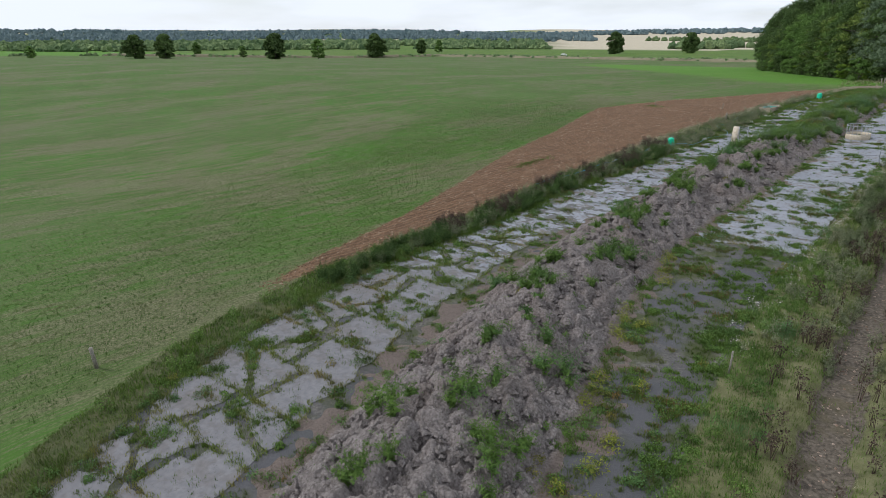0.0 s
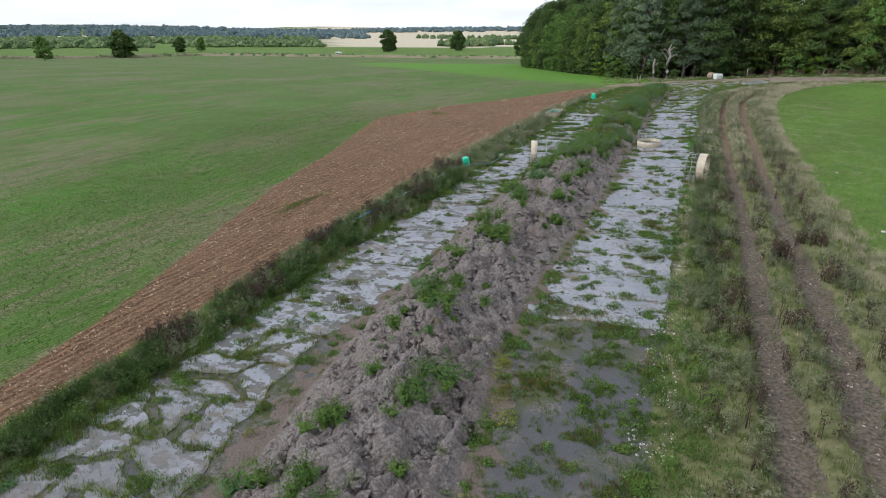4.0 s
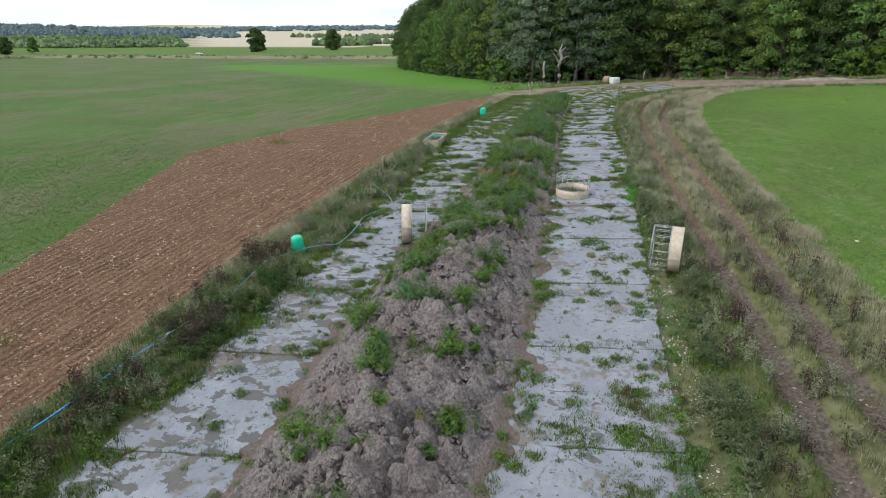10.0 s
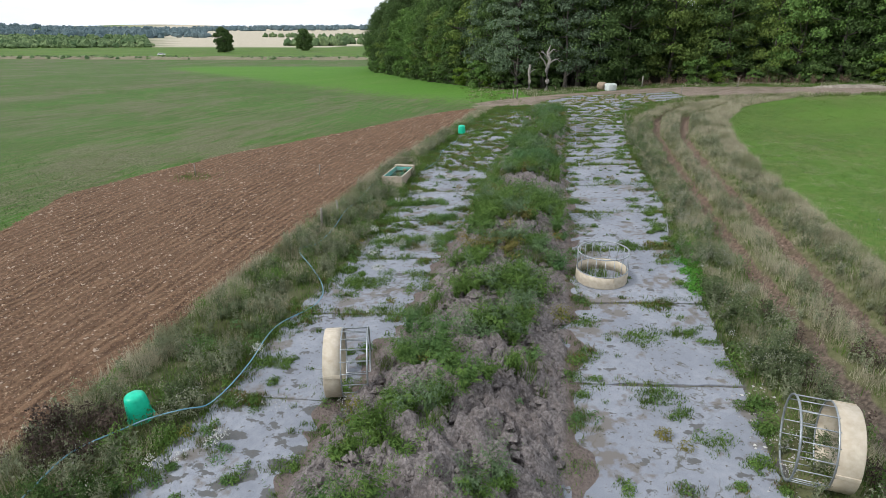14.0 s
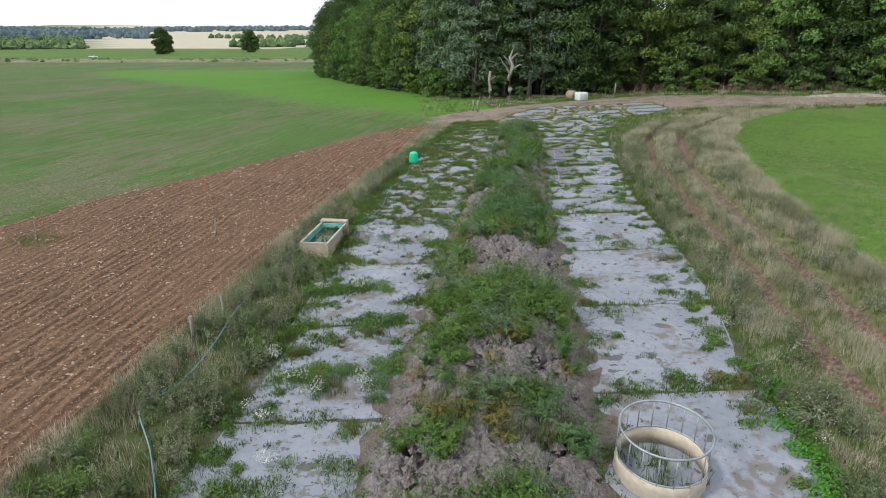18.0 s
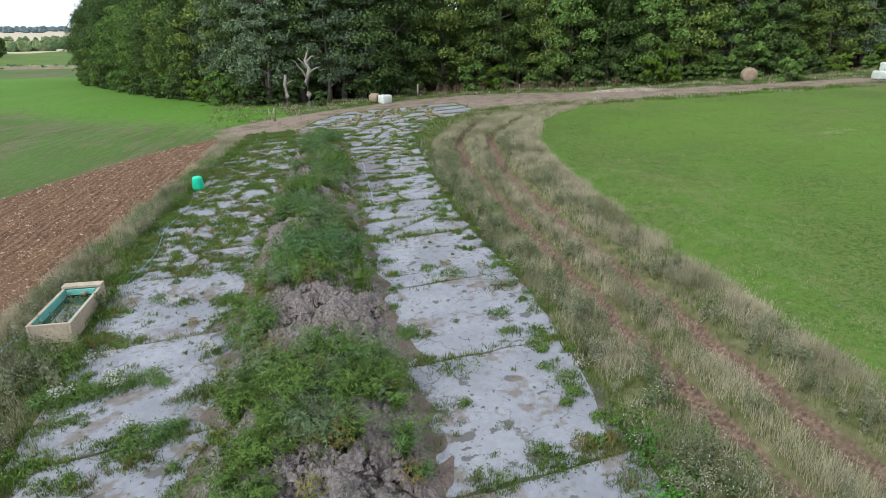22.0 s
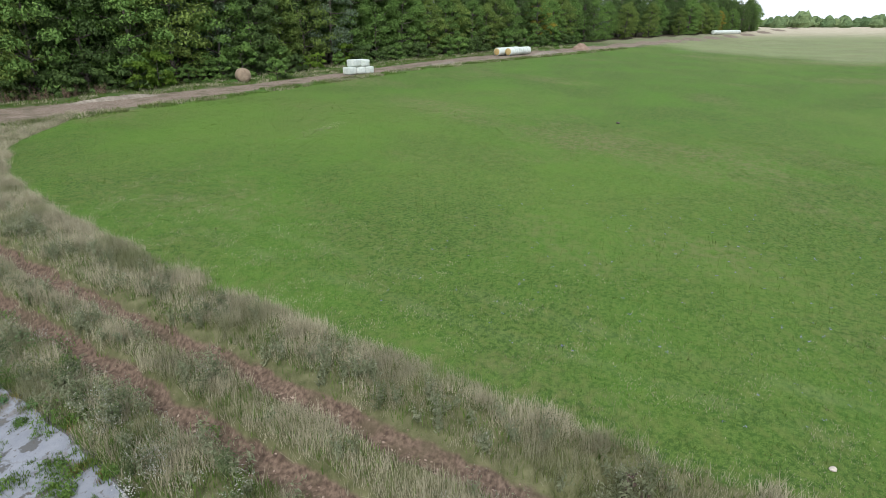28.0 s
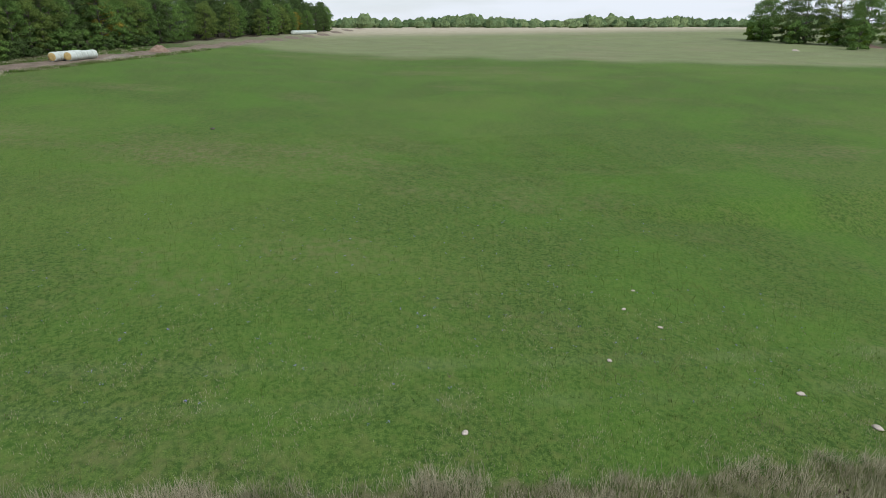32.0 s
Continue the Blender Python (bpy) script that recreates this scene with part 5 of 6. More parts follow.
HOSE = [(-14.9, 51.6), (-14.06, 53.25), (-13.7, 55.0), (-13.33, 56.8), (-13.05, 58.1), (-12.0, 58.95), (-10.9, 59.4), (-10.3, 59.9), (-9.83, 61.6), (-9.6, 64.1), (-8.55, 65.6), (-8.5, 66.8), (-9.3, 68.8), (-10.2, 70.6), (-9.6, 71.3), (-9.1, 73.4), (-8.85, 75.8), (-8.5, 77.6), (-8.0, 80.0), (-7.4, 81.6)]
SUPPLY = [(-18.2, 43.0), (-17.3, 45.2), (-16.5, 47.2), (-15.7, 49.3), (-15.2, 50.9), (-14.9, 51.6)]


def laid_pipe(name, points, radius, material, label, high):
    """A pipe held up a little by the weeds that it lies on."""
    flat = list(spline([(a, b, 0) for a, b in points], 8))
    way = [Vector((p.x, p.y, float(ground_at(p.x, p.y)) + float(np.interp(p.y, [43, 60, 64, 82], [high, high, 0.12, 0.12])) + 0.05 * math.sin(i * 0.31))) for i, p in enumerate(flat)]
    return tagged(part(name, tube(way, radius, 7), material), label, "hose")


laid_pipe("hose", HOSE, 0.02, M_HOSE, "pale blue water pipe snaking through the verge", 0.32)
laid_pipe("supply_pipe", SUPPLY, 0.028, plain_mat("bright_blue_pipe", (0.03, 0.26, 0.58), (0.07, 0.36, 0.68), 2.0, 0.4, 0.05, 0.002), "bright blue plastic supply pipe lying over the weeds", 0.32)
joint = part("pipe_joint", lathe([(0.02, -0.1), (0.04, -0.09), (0.045, 0.0), (0.04, 0.09), (0.02, 0.1)], 14), M_GALV)
joint.location, joint.rotation_euler = (-14.9, 51.6, float(ground_at(-14.9, 51.6)) + 0.34), (radians(-78), 0, radians(-24))
tagged(joint, "grey coupling between the blue pipe and the pale hose", "pipe fitting")
BACK = [(-4.9, 83.9), (-4.0, 86.5), (-3.6, 89.5), (-2.6, 92.5), (-2.3, 94.4)]
way = [Vector((p.x, p.y, ground_z(p.x, p.y) + 0.09)) for p in spline([(a, b, 0) for a, b in BACK], 8)]
tagged(part("hose", tube(way, 0.016, 6), M_HOSE), "thin pipe running from the trough to the far tub", "hose")


def fence_post(x, y, tall, lean, thick, label):
    ob = thing("fence_post", (x, y, ground_z(x, y) - 0.05), 0, label, "post", "posts along the track")
    ob.rotation_euler = (radians(lean), radians(lean * 0.5), 0)
    part("shaft", tube([(0, 0, 0), (0.01, 0, tall * 0.5), (0, 0.01, tall - 0.03), (0, 0.01, tall)], [thick, thick * 0.97, thick * 0.95, thick * 0.7], 10), M_POST, ob)
    part("staple", box(0.02, 0.05, 0.012, (thick, 0, tall * 0.8), 0.003, 1), M_GALV, ob)


for x, y, tall, lean, thick in ((-9.8, 73.9, 1.0, 5, 0.06), (-9.2, 75.3, 0.9, -8, 0.05), (-11.7, 83.9, 0.8, 6, 0.04), (-20, 84.5, 0.9, 3, 0.03), (5.9, 120.3, 1.3, 2, 0.09), (5.6, 121.5, 1.2, -3, 0.08), (24.4, 116.2, 1.2, 2, 0.06), (24.8, 131.0, 1.5, 0, 0.1), (12.8, 99.6, 0.8, 10, 0.04), (-1.55, 22.6, 1.0, 2, 0.035), (-22.6, 11.5, 1.0, 6, 0.08), (33.5, 121.5, 1.2, 3, 0.06)):
    fence_post(x, y, tall, lean, thick, "short weathered wooden post in rough grass")


def lumpy(bm, amount, size):
    for v in bm.verts:
        v.co += noise.noise_vector(v.co * size) * amount
    for f in bm.faces:
        f.smooth = True
    return bm


def wrapped_bale(w, d, h, seed):
    bm = box(w, d, h, (0, 0, h / 2), 0.22, 4)
    bmesh.ops.subdivide_edges(bm, edges=bm.edges[:], cuts=1, use_grid_fill=True)
    bmesh.ops.translate(bm, vec=(seed * 7.3, 0, 0), verts=bm.verts)
    lumpy(bm, 0.06, 2.2)
    bmesh.ops.translate(bm, vec=(-seed * 7.3, 0, 0), verts=bm.verts)
    return bm


def square_bale(x, y, z, turn, w, d, h, seed, label):
    ob = thing("wrapped_bale", (x, y, z), turn, label, "bale", "wrapped bales")
    part("wrap", wrapped_bale(w, d, h, seed), M_WRAP, ob)
    part("film_band", wrapped_bale(w * 0.3, d + 0.03, h + 0.012, seed + 0.5), M_WRAP, ob)


def round_bale(x, y, r, l, turn, label, mat=None, end=None, cat="bale"):
    ob = thing("round_bale", (x, y, float(land(x, y)) - 0.04), turn, label, cat, "round bales")
    body = lathe([(r * 0.9, -l / 2), (r * 0.98, -l / 2 + 0.06), (r, -l / 4), (r, l / 4), (r * 0.98, l / 2 - 0.06), (r * 0.9, l / 2)], 26)
    bmesh.ops.rotate(body, matrix=Matrix.Rotation(math.pi / 2, 3, "X"), verts=body.verts)
    bmesh.ops.translate(body, vec=(0, 0, r), verts=body.verts)
    part("roll", lumpy(body, 0.05, 2.0), mat or M_HAY, ob)
    for s in (-1, 1):
        face = lathe([(r * 0.86, 0), (r * 0.84, 0.03), (r * 0.4, 0.05), (0.05, 0.03)], 22)
        bmesh.ops.rotate(face, matrix=Matrix.Rotation(-s * math.pi / 2, 3, "X"), verts=face.verts)
        bmesh.ops.translate(face, vec=(0, s * (l / 2 - 0.005), r), verts=face.verts)
        part("end_face", face, end or M_HAY, ob)


square_bale(19.3, 127.2, float(land(19.3, 127.2)) - 0.04, 20, 1.35, 1.05, 1.0, 1, "single pale plastic-wrapped bale at the edge of the wood")
round_bale(18.5, 128.5, 0.58, 1.0, 40, "slumped old brown hay bale behind the wrapped one")
round_bale(57.4, 111.2, 0.8, 1.25, -35, "weathered grey-brown round hay bale beside the dirt road")
zb = float(land(69, 102.6)) - 0.05
for i, (dx, dz) in enumerate(((-1.45, 0), (0, 0), (1.45, 0), (-0.72, 0.88), (0.75, 0.88))):
    square_bale(69 + dx * 0.94, 102.6 - dx * 0.33, zb + dz, -19, 1.42, 1.3, 0.9, i + 2, "pale green-white wrapped bale in a stack by the dirt road")
for row, (x0, y0) in enumerate(((104.2, 94.9), (105.4, 93.2))):
    for k in range(5):
        round_bale(x0 + 1.3 * k * 0.95, y0 - 1.3 * k * 0.3, 0.68, 1.32, 72.5 + 180, "white-wrapped round bale in a row by the road", M_WRAP, M_STRAWEND if k == 0 else M_WRAP)
for k in range(14):
    round_bale(258 + 2.2 * k, 58 - 0.75 * k, 0.8, 2.25, 71, "white-wrapped bale in a long far row", M_WRAP, M_WRAP)


def heap(x, y, rx, ry, h, mat, label, turn=0.0):
    us, vs = np.linspace(-1, 1, 28), np.linspace(-1, 1, 28)
    U, V = np.meshgrid(us, vs)
    q = np.clip(1 - np.hypot(U, V), 0, 1)
    c, s = math.cos(turn), math.sin(turn)
    X, Y = x + U * rx * c - V * ry * s, y + U * rx * s + V * ry * c
    Z = land(X, Y) - 0.06 + h * smooth(q, 0, 0.9) + 0.25 * h * wave(X, Y, rx * 0.14, x) * smooth(q, 0, 0.4)
    return tagged(part("earth_heap", grid_mesh("earth_heap", X, Y, Z), mat), label, "heap")


heap(131, 85.5, 3.2, 2.2, 1.1, M_HEAP, "small heap of reddish earth beside the dirt road")
heap(84, 96.8, 7.0, 1.0, 0.35, M_HEAP2, "low windrow of pale rubble beside the road", -0.3)
heap(113, 88.5, 6.0, 1.0, 0.5, M_HEAP2, "low bank of grey rubble beside the road", -0.33)
heap(43, 114.5, 6.0, 0.9, 0.4, M_HEAP2, "scraped bank of stony soil below the wood", -0.5)
for i, (x, y, r) in enumerate(((16.4, 53.6, 0.1), (13.9, 48.8, 0.13), (13.8, 59.0, 0.11), (18.1, 50.7, 0.1), (19.5, 51.3, 0.1), (12.2, 47.9, 0.15), (21.0, 50.0, 0.09), (50.5, 68.2, 0.2))):
    bm = bmesh.new()
    bmesh.ops.create_icosphere(bm, subdivisions=2, radius=1)
    bmesh.ops.scale(bm, vec=(r, r * 0.75, r * 0.4), verts=bm.verts)
    bmesh.ops.rotate(bm, matrix=Matrix.Rotation(i * 1.3, 3, "Z"), verts=bm.verts)
    st = part("stone", lumpy(bm, r * 0.25, 6.0), M_FLINT if i < 7 else M_BARK)
    st.location = (x, y, ground_z(x, y) + r * 0.2)
    tagged(st, "pale flint lying in the short pasture" if i < 7 else "small dark molehill in the pasture", "stone" if i < 7 else "molehill", "stones in the pasture")

heap(172, -121, 42, 4.0, 1.3, M_HEAP, "long low bank of bare reddish earth across the field", -0.59)
heap(137, -67, 1.6, 0.8, 0.5, M_FLINT, "small pile of pale stone in the pasture")
tank = thing("water_tank", (193, -119, float(land(193, -119))), 20, "white plastic water tank standing in the field", "tank")
part("body", box(1.9, 1.5, 1.5, (0, 0, 0.95), 0.12, 3), M_WRAP, tank)
part("pallet", box(2.0, 1.6, 0.2, (0, 0, 0.1), 0.03, 1), M_POST, tank)
part("lid", lathe([(0.3, 1.68), (0.3, 1.76), (0.22, 1.8)], 16), M_WRAP, tank)


def car(x, y, turn):
    """A small white estate car on the far lane."""
    ob = thing("car", (x, y, float(land(x, y))), turn, "small white car on the lane beyond the sown field", "car")
    paint = plain_mat("white_paint", (0.75, 0.75, 0.76), (0.8, 0.8, 0.8), 3.0, 0.3, 0.02, 0.002, 0.0, 0.5)
    dark = plain_mat("tinted_glass", (0.02, 0.02, 0.025), (0.03, 0.03, 0.035), 3.0, 0.1, 0.0, 0.002, 0.0, 0.5)
    rubber = plain_mat("tyre_rubber", (0.02, 0.02, 0.02), (0.035, 0.035, 0.035), 20.0, 0.9, 0.2, 0.005)
    part("body", box(4.3, 1.75, 0.75, (0, 0, 0.7), 0.16, 3), paint, ob)
    part("cabin", box(2.5, 1.55, 0.62, (-0.3, 0, 1.3), 0.2, 3), paint, ob)
    for sy in (-1, 1):
        part("side_window", box(2.0, 0.03, 0.36, (-0.3, sy * 0.775, 1.32), 0.01, 1), dark, ob)
        for sx in (-1.3, 1.3):
            w = part("wheel", lathe([(0.1, -0.1), (0.3, -0.1), (0.32, 0.0), (0.3, 0.1), (0.1, 0.1)], 18), rubber, ob)
            w.location, w.rotation_euler = (sx, sy * 0.8, 0.32), (math.pi / 2, 0, 0)
    for sx in (-1.58, 0.98):
        part("windscreen", box(0.03, 1.3, 0.4, (sx, 0, 1.3), 0.01, 1), dark, ob)


car(-171, 428, 2)


# ---- trees ----
def limb_path(start, way, length, bend, n=5):
    p, d, out = Vector(start), Vector(way).normalized(), [Vector(start)]
    for _ in range(n):
        d = (d + Vector((random.uniform(-bend, bend), random.uniform(-bend, bend), random.uniform(-bend * 0.3, bend * 0.7)))).normalized()
        p = p + d * (length / n)
        out.append(p.copy())
    return out


def join_tubes(tubes):
    bm = bmesh.new()
    for t in tubes:
        me = bpy.data.meshes.new("limb")
        t.to_mesh(me)
        t.free()
        bm.from_mesh(me)
        bpy.data.meshes.remove(me)
    return bm


def tree(h, spread, low, lobes, per, leaf, mat, label, name="tree", lean=0.0, conic=0.0):
    """A trunk with limbs, and a crown of leaf clusters round the limb ends."""
    ob = thing(name, (0, 0, -500), 0, label, "tree", "trees of the wood" if name == "tree" else "")
    trunk = limb_path((0, 0, -0.2), (lean, 0, 1), h * 0.82, 0.08, 7)
    r = h * 0.017
    tubes = [tube(trunk, [r * (1.5 if i == 0 else 1 - 0.115 * i) for i in range(8)], 8)]
    centres = []
    for i in range(lobes):
        t = low + (0.96 - low) * (i + 0.5) / lobes
        j = min(int(t * 7 / 0.82), 6)
        a = i * 2.4 + random.uniform(-0.5, 0.5)
        wide = math.sin(math.pi * min(1, 0.12 + 0.93 * (t - low) / (1 - low))) ** 0.6 * (1 - conic * (t - low) / (1 - low))
        reach = spread * max(0.18, wide) * random.uniform(0.55, 1.0)
        start = trunk[j]
        end = Vector((start.x + math.cos(a) * reach, start.y + math.sin(a) * reach, h * t + random.uniform(-0.3, 0.5)))
        if i % 2 == 0:
            mid = (start + end) / 2 + Vector((0, 0, -0.06 * reach))
            tubes.append(tube([start, mid, end], [r * 0.42, r * 0.28, r * 0.08], 5, False))
        centres.append((end, spread * random.uniform(0.24, 0.4) * (1 - 0.4 * conic * t)))
    part("trunk", join_tubes(tubes), M_BARK, ob)
    pts, outs = [], []
    for c, q in centres:
        d = rng.normal(0, 1, (per, 3))
        d /= np.linalg.norm(d, axis=1, keepdims=True)
        ragged = 0.72 + 0.34 * np.sin(d[:, 0] * 5 + c.x) * np.sin(d[:, 1] * 5 + c.y) + rng.normal(0, 0.1, per)
        away = d * (q * ragged)[:, None] * np.array([1.15, 1.15, 0.5])
        away[:, 2] -= 0.3 * np.hypot(away[:, 0], away[:, 1]) ** 2 / max(q, 0.1)
        pts.append(np.array(c) + away)
        outs.append(d)
    v, f = leaves(np.concatenate(pts), np.concatenate(outs), leaf, 1.5, 0.35)
    part("crown", fill_mesh(bpy.data.meshes.new("crown"), v, f, None, False), mat, ob)
    return ob


L_DARK = leaf_mat("leaf_dark", (0.068, 0.119, 0.037), (0.169, 0.255, 0.072), (0.110, 0.187, 0.059), 0.2, True)
L_MID = leaf_mat("leaf_mid", (0.095, 0.185, 0.045), (0.250, 0.395, 0.095), (0.178, 0.306, 0.075), 0.2, True)
L_OLIVE = leaf_mat("leaf_olive", (0.105, 0.169, 0.040), (0.273, 0.361, 0.083), (0.209, 0.270, 0.069), 0.2, True)
L_GOLD = leaf_mat("leaf_gold", (0.244, 0.220, 0.035), (0.526, 0.385, 0.063), (0.210, 0.244, 0.050), 0.25, True)
L_GREY = leaf_mat("leaf_grey", (0.109, 0.163, 0.094), (0.254, 0.332, 0.203), (0.170, 0.246, 0.136), 0.15, True)
L_LIME = leaf_mat("leaf_lime", (0.11, 0.2, 0.024), (0.24, 0.36, 0.05), None, 0.3, True)
KINDS = [
    tree(15.5, 4.3, 0.06, 46, 220, 0.2, L_DARK, "tall dark green broadleaf tree at the edge of the wood"),
    tree(14.0, 4.1, 0.06, 46, 220, 0.19, L_MID, "tall green beech with foliage to the ground"),
    tree(13.0, 3.9, 0.08, 42, 220, 0.19, L_OLIVE, "olive-green beech turning at the edge of the wood"),
    tree(16.5, 3.9, 0.14, 40, 200, 0.18, L_GREY, "tall grey-green pine among broadleaf trees", conic=0.35),
    tree(17.0, 4.5, 0.12, 46, 220, 0.21, L_DARK, "high dark tree behind the edge of the wood"),
    tree(12.5, 3.7, 0.08, 40, 220, 0.19, L_GOLD, "yellowing tree in the wood edge"),
]
SHRUBS = [
    tree(3.4, 1.6, 0.1, 16, 170, 0.17, L_MID, "dense green shrub below the trees", "shrub"),
    tree(2.6, 1.3, 0.08, 14, 170, 0.15, L_LIME, "light green young shrub below the trees", "shrub"),
    tree(2.2, 1.4, 0.06, 14, 160, 0.15, L_DARK, "low dark shrub at the foot of the wood", "shrub"),
]
for s in SHRUBS:
    s["category"] = "shrub"
    s["group"] = "shrubs below the trees"
WOOD = [(-25, 292), (-23, 240), (-15, 200), (-6, 166), (3, 144), (9, 137), (16, 134.5), (28, 134), (36, 127.5), (45, 121.5), (54, 117.5), (63, 114.8), (84, 109), (104, 103), (127, 97), (150, 90.5), (200, 76), (260, 58), (340, 34)]


def along(points, step, jitter):
    """Places along a line of the plan, with the distance from its start."""
    out, carry = [], 0.0
    for (ax, ay), (bx, by) in zip(points, points[1:]):
        l = math.hypot(bx - ax, by - ay)
        d = carry
        while d < l:
            t = d / l
            out.append((ax + (bx - ax) * t + random.uniform(-jitter, jitter), ay + (by - ay) * t + random.uniform(-jitter, jitter), -(by - ay) / l, (bx - ax) / l))
            d += step * random.uniform(0.75, 1.25)
        carry = d - l
    return out


used = set()


def plant(kind, x, y, size):
    m = pose(x, y, float(land(x, y)) - 0.05, 0, 0, random.uniform(0, 360)) @ Matrix.Diagonal((size * random.uniform(0.9, 1.15), size * random.uniform(0.9, 1.15), size, 1))
    if kind in used:
        ob = copy_thing(kind, m)
        ob.matrix_basis = m
    else:
        used.add(kind)
        kind.matrix_basis = m


def choose(x, row):
    r = random.random()
    if row > 0:
        return KINDS[4] if r < 0.6 else KINDS[0] if r < 0.8 else KINDS[3]
    if x < 0:
        return KINDS[2] if r < 0.35 else KINDS[5] if r < 0.41 else KINDS[0] if r < 0.75 else KINDS[1]
    if x < 25:
        return KINDS[3] if r < 0.3 else KINDS[0] if r < 0.72 else KINDS[2]
    if x < 55:
        return KINDS[0] if r < 0.35 else KINDS[2] if r < 0.65 else KINDS[1] if r < 0.9 else KINDS[3]
    return KINDS[1] if r < 0.45 else KINDS[0] if r < 0.58 else KINDS[2] if r < 0.88 else KINDS[3] if r < 0.95 else KINDS[5]


def size_at(x):
    return float(np.interp(x, [-25, 0, 20, 60, 90, 130, 340], [1.1, 1.1, 1.1, 1.0, 0.8, 0.75, 0.75])) * random.uniform(0.85, 1.15)


for row, (off, step) in enumerate(((2.5, 4.6), (6.8, 4.4), (13.0, 6.8), (23.0, 10.0))):
    for x, y, nx, ny in along(WOOD, step, 0.8):
        if random.random() < (0.0 if x < 120 else 0.35):
            continue
        plant(choose(x, row), x + nx * off, y + ny * off, size_at(x) * (1 + 0.06 * row))
for x, y, nx, ny in along(WOOD[1:16], 2.2, 0.9):
    if 12 < x < 30 and random.random() < 0.6:
        continue
    plant(SHRUBS[1] if random.random() < 0.08 else SHRUBS[random.choice((0, 2, 2))], x - nx * 0.4, y - ny * 0.4, random.uniform(0.5, 1.2))
plant(SHRUBS[1], 50.8, 117.3, 1.5)
plant(SHRUBS[1], 49.3, 117.9, 1.2)
plant(SHRUBS[0], 60.3, 108.6, 0.75)
plant(SHRUBS[2], 61.6, 108.2, 0.7)


def snag(x, y):
    """A dead pine with bleached broken limbs."""
    ob = thing("dead_tree", (x, y, float(land(x, y)) - 0.1), 0, "bleached dead pine with bare twisted limbs at the wood edge", "dead tree")
    p = [(0, 0, 0), (0.05, 0, 1.4), (-0.1, 0, 2.8), (0.25, 0, 4.1), (-0.1, 0.1, 5.2), (0.3, 0.2, 6.2)]
    part("trunk", tube(p, [0.36, 0.3, 0.27, 0.23, 0.16, 0.06], 10), M_DEAD, ob)
    for z, side, rise, l in ((3.1, -1, 1.1, 1.3), (3.6, 1, 0.5, 1.5), (4.3, -1, 0.9, 0.9), (4.9, 1, 0.8, 0.9)):
        q = [(0, 0, z), (side * l * 0.45, -0.2, z + l * rise * 0.7), (side * l * 0.75, -0.35, z + l * rise), (side * l, -0.2, z + l * rise * (0.55 if side > 0 else 1.4))]
        limb = part("limb", tube([tuple(v) for v in spline(q, 4)], [0.13 * (1 - 0.065 * i) for i in range(13)], 7), M_DEAD, ob)
        for k in range(2):
            e = Vector(q[2 + k])
            tip = e + Vector((side * random.uniform(0.2, 0.7), random.uniform(-0.4, 0.2), random.uniform(-0.3, 0.6)))
            part("twig", tube([e, (e + tip) / 2 + Vector((0, 0, 0.08)), tip], [0.04, 0.03, 0.012], 5), M_DEAD, limb)


snag(11.5, 131.5)
plant(KINDS[3], 15.0, 135.8, 0.95)
plant(KINDS[3], 8.0, 138.0, 1.0)
plant(SHRUBS[2], 12.7, 130.8, 0.7)
ob = thing("bare_trunk", (9.4, 134.0, float(land(9.4, 134)) - 0.1), 0, "straight pale tree trunk at the wood edge", "tree trunk")
part("trunk", tube([(0, 0, 0), (0.05, 0, 1.2), (-0.05, 0, 2.4), (0.1, 0.3, 3.6)], [0.34, 0.26, 0.22, 0.16], 9), M_POST, ob)
part("stub", tube([(0.02, 0, 2.4), (0.5, -0.2, 2.9), (0.8, -0.25, 3.0)], [0.09, 0.06, 0.03], 6), M_POST, ob)

# far single trees, hedge and woods
FAR = [(-274, 165, 9.5), (-267, 176, 10), (-341, 246, 8), (-293, 242, 6), (-244, 222, 11.5), (-250, 259, 10), (-263, 327, 14), (-296, 427, 10), (-295, 452, 10), (-302, 134, 5), (-155, 497, 15.5), (-109, 549, 15), (-30, 420, 13), (-42, 428, 11)]
FIELD_TREES = [
    tree(10, 3.9, 0.1, 40, 300, 0.5, L_DARK, "single round dark green tree in the far hedge", "field_tree"),
    tree(10, 3.0, 0.1, 34, 260, 0.45, L_MID, "single upright green tree in the far hedge", "field_tree"),
]
for i, (x, y, h) in enumerate(FAR):
    plant(FIELD_TREES[1 if h < 9 or i in (5, 8) else 0], x, y, h / 9.3)
RIGHT = [(145, -63, 1.0), (138, -66, 1.1), (130, -62, 1.0), (124, -66, 1.15), (116, -64, 0.9), (133, -84, 1.2), (120, -80, 1.2), (108, -70, 1.1), (152, -70, 0.9), (100, -72, 1.1), (94, -80, 1.2)]
for i, (x, y, s) in enumerate(RIGHT):
    x, y = 2.2 + (x - 2.2) * 1.32, 62.5 + (y - 62.5) * 1.32
    plant(KINDS[(1, 2, 0, 2, 1)[i % 5]], x, y, s * 1.2)
    plant(SHRUBS[i % 3], x - 3, y + 3, 2.2)
    plant(SHRUBS[(i + 1) % 3], x - 1, y + 4.5, 2.0)
plant(SHRUBS[0], 138, -88, 2.0)
plant(SHRUBS[2], 122, -88, 2.4)


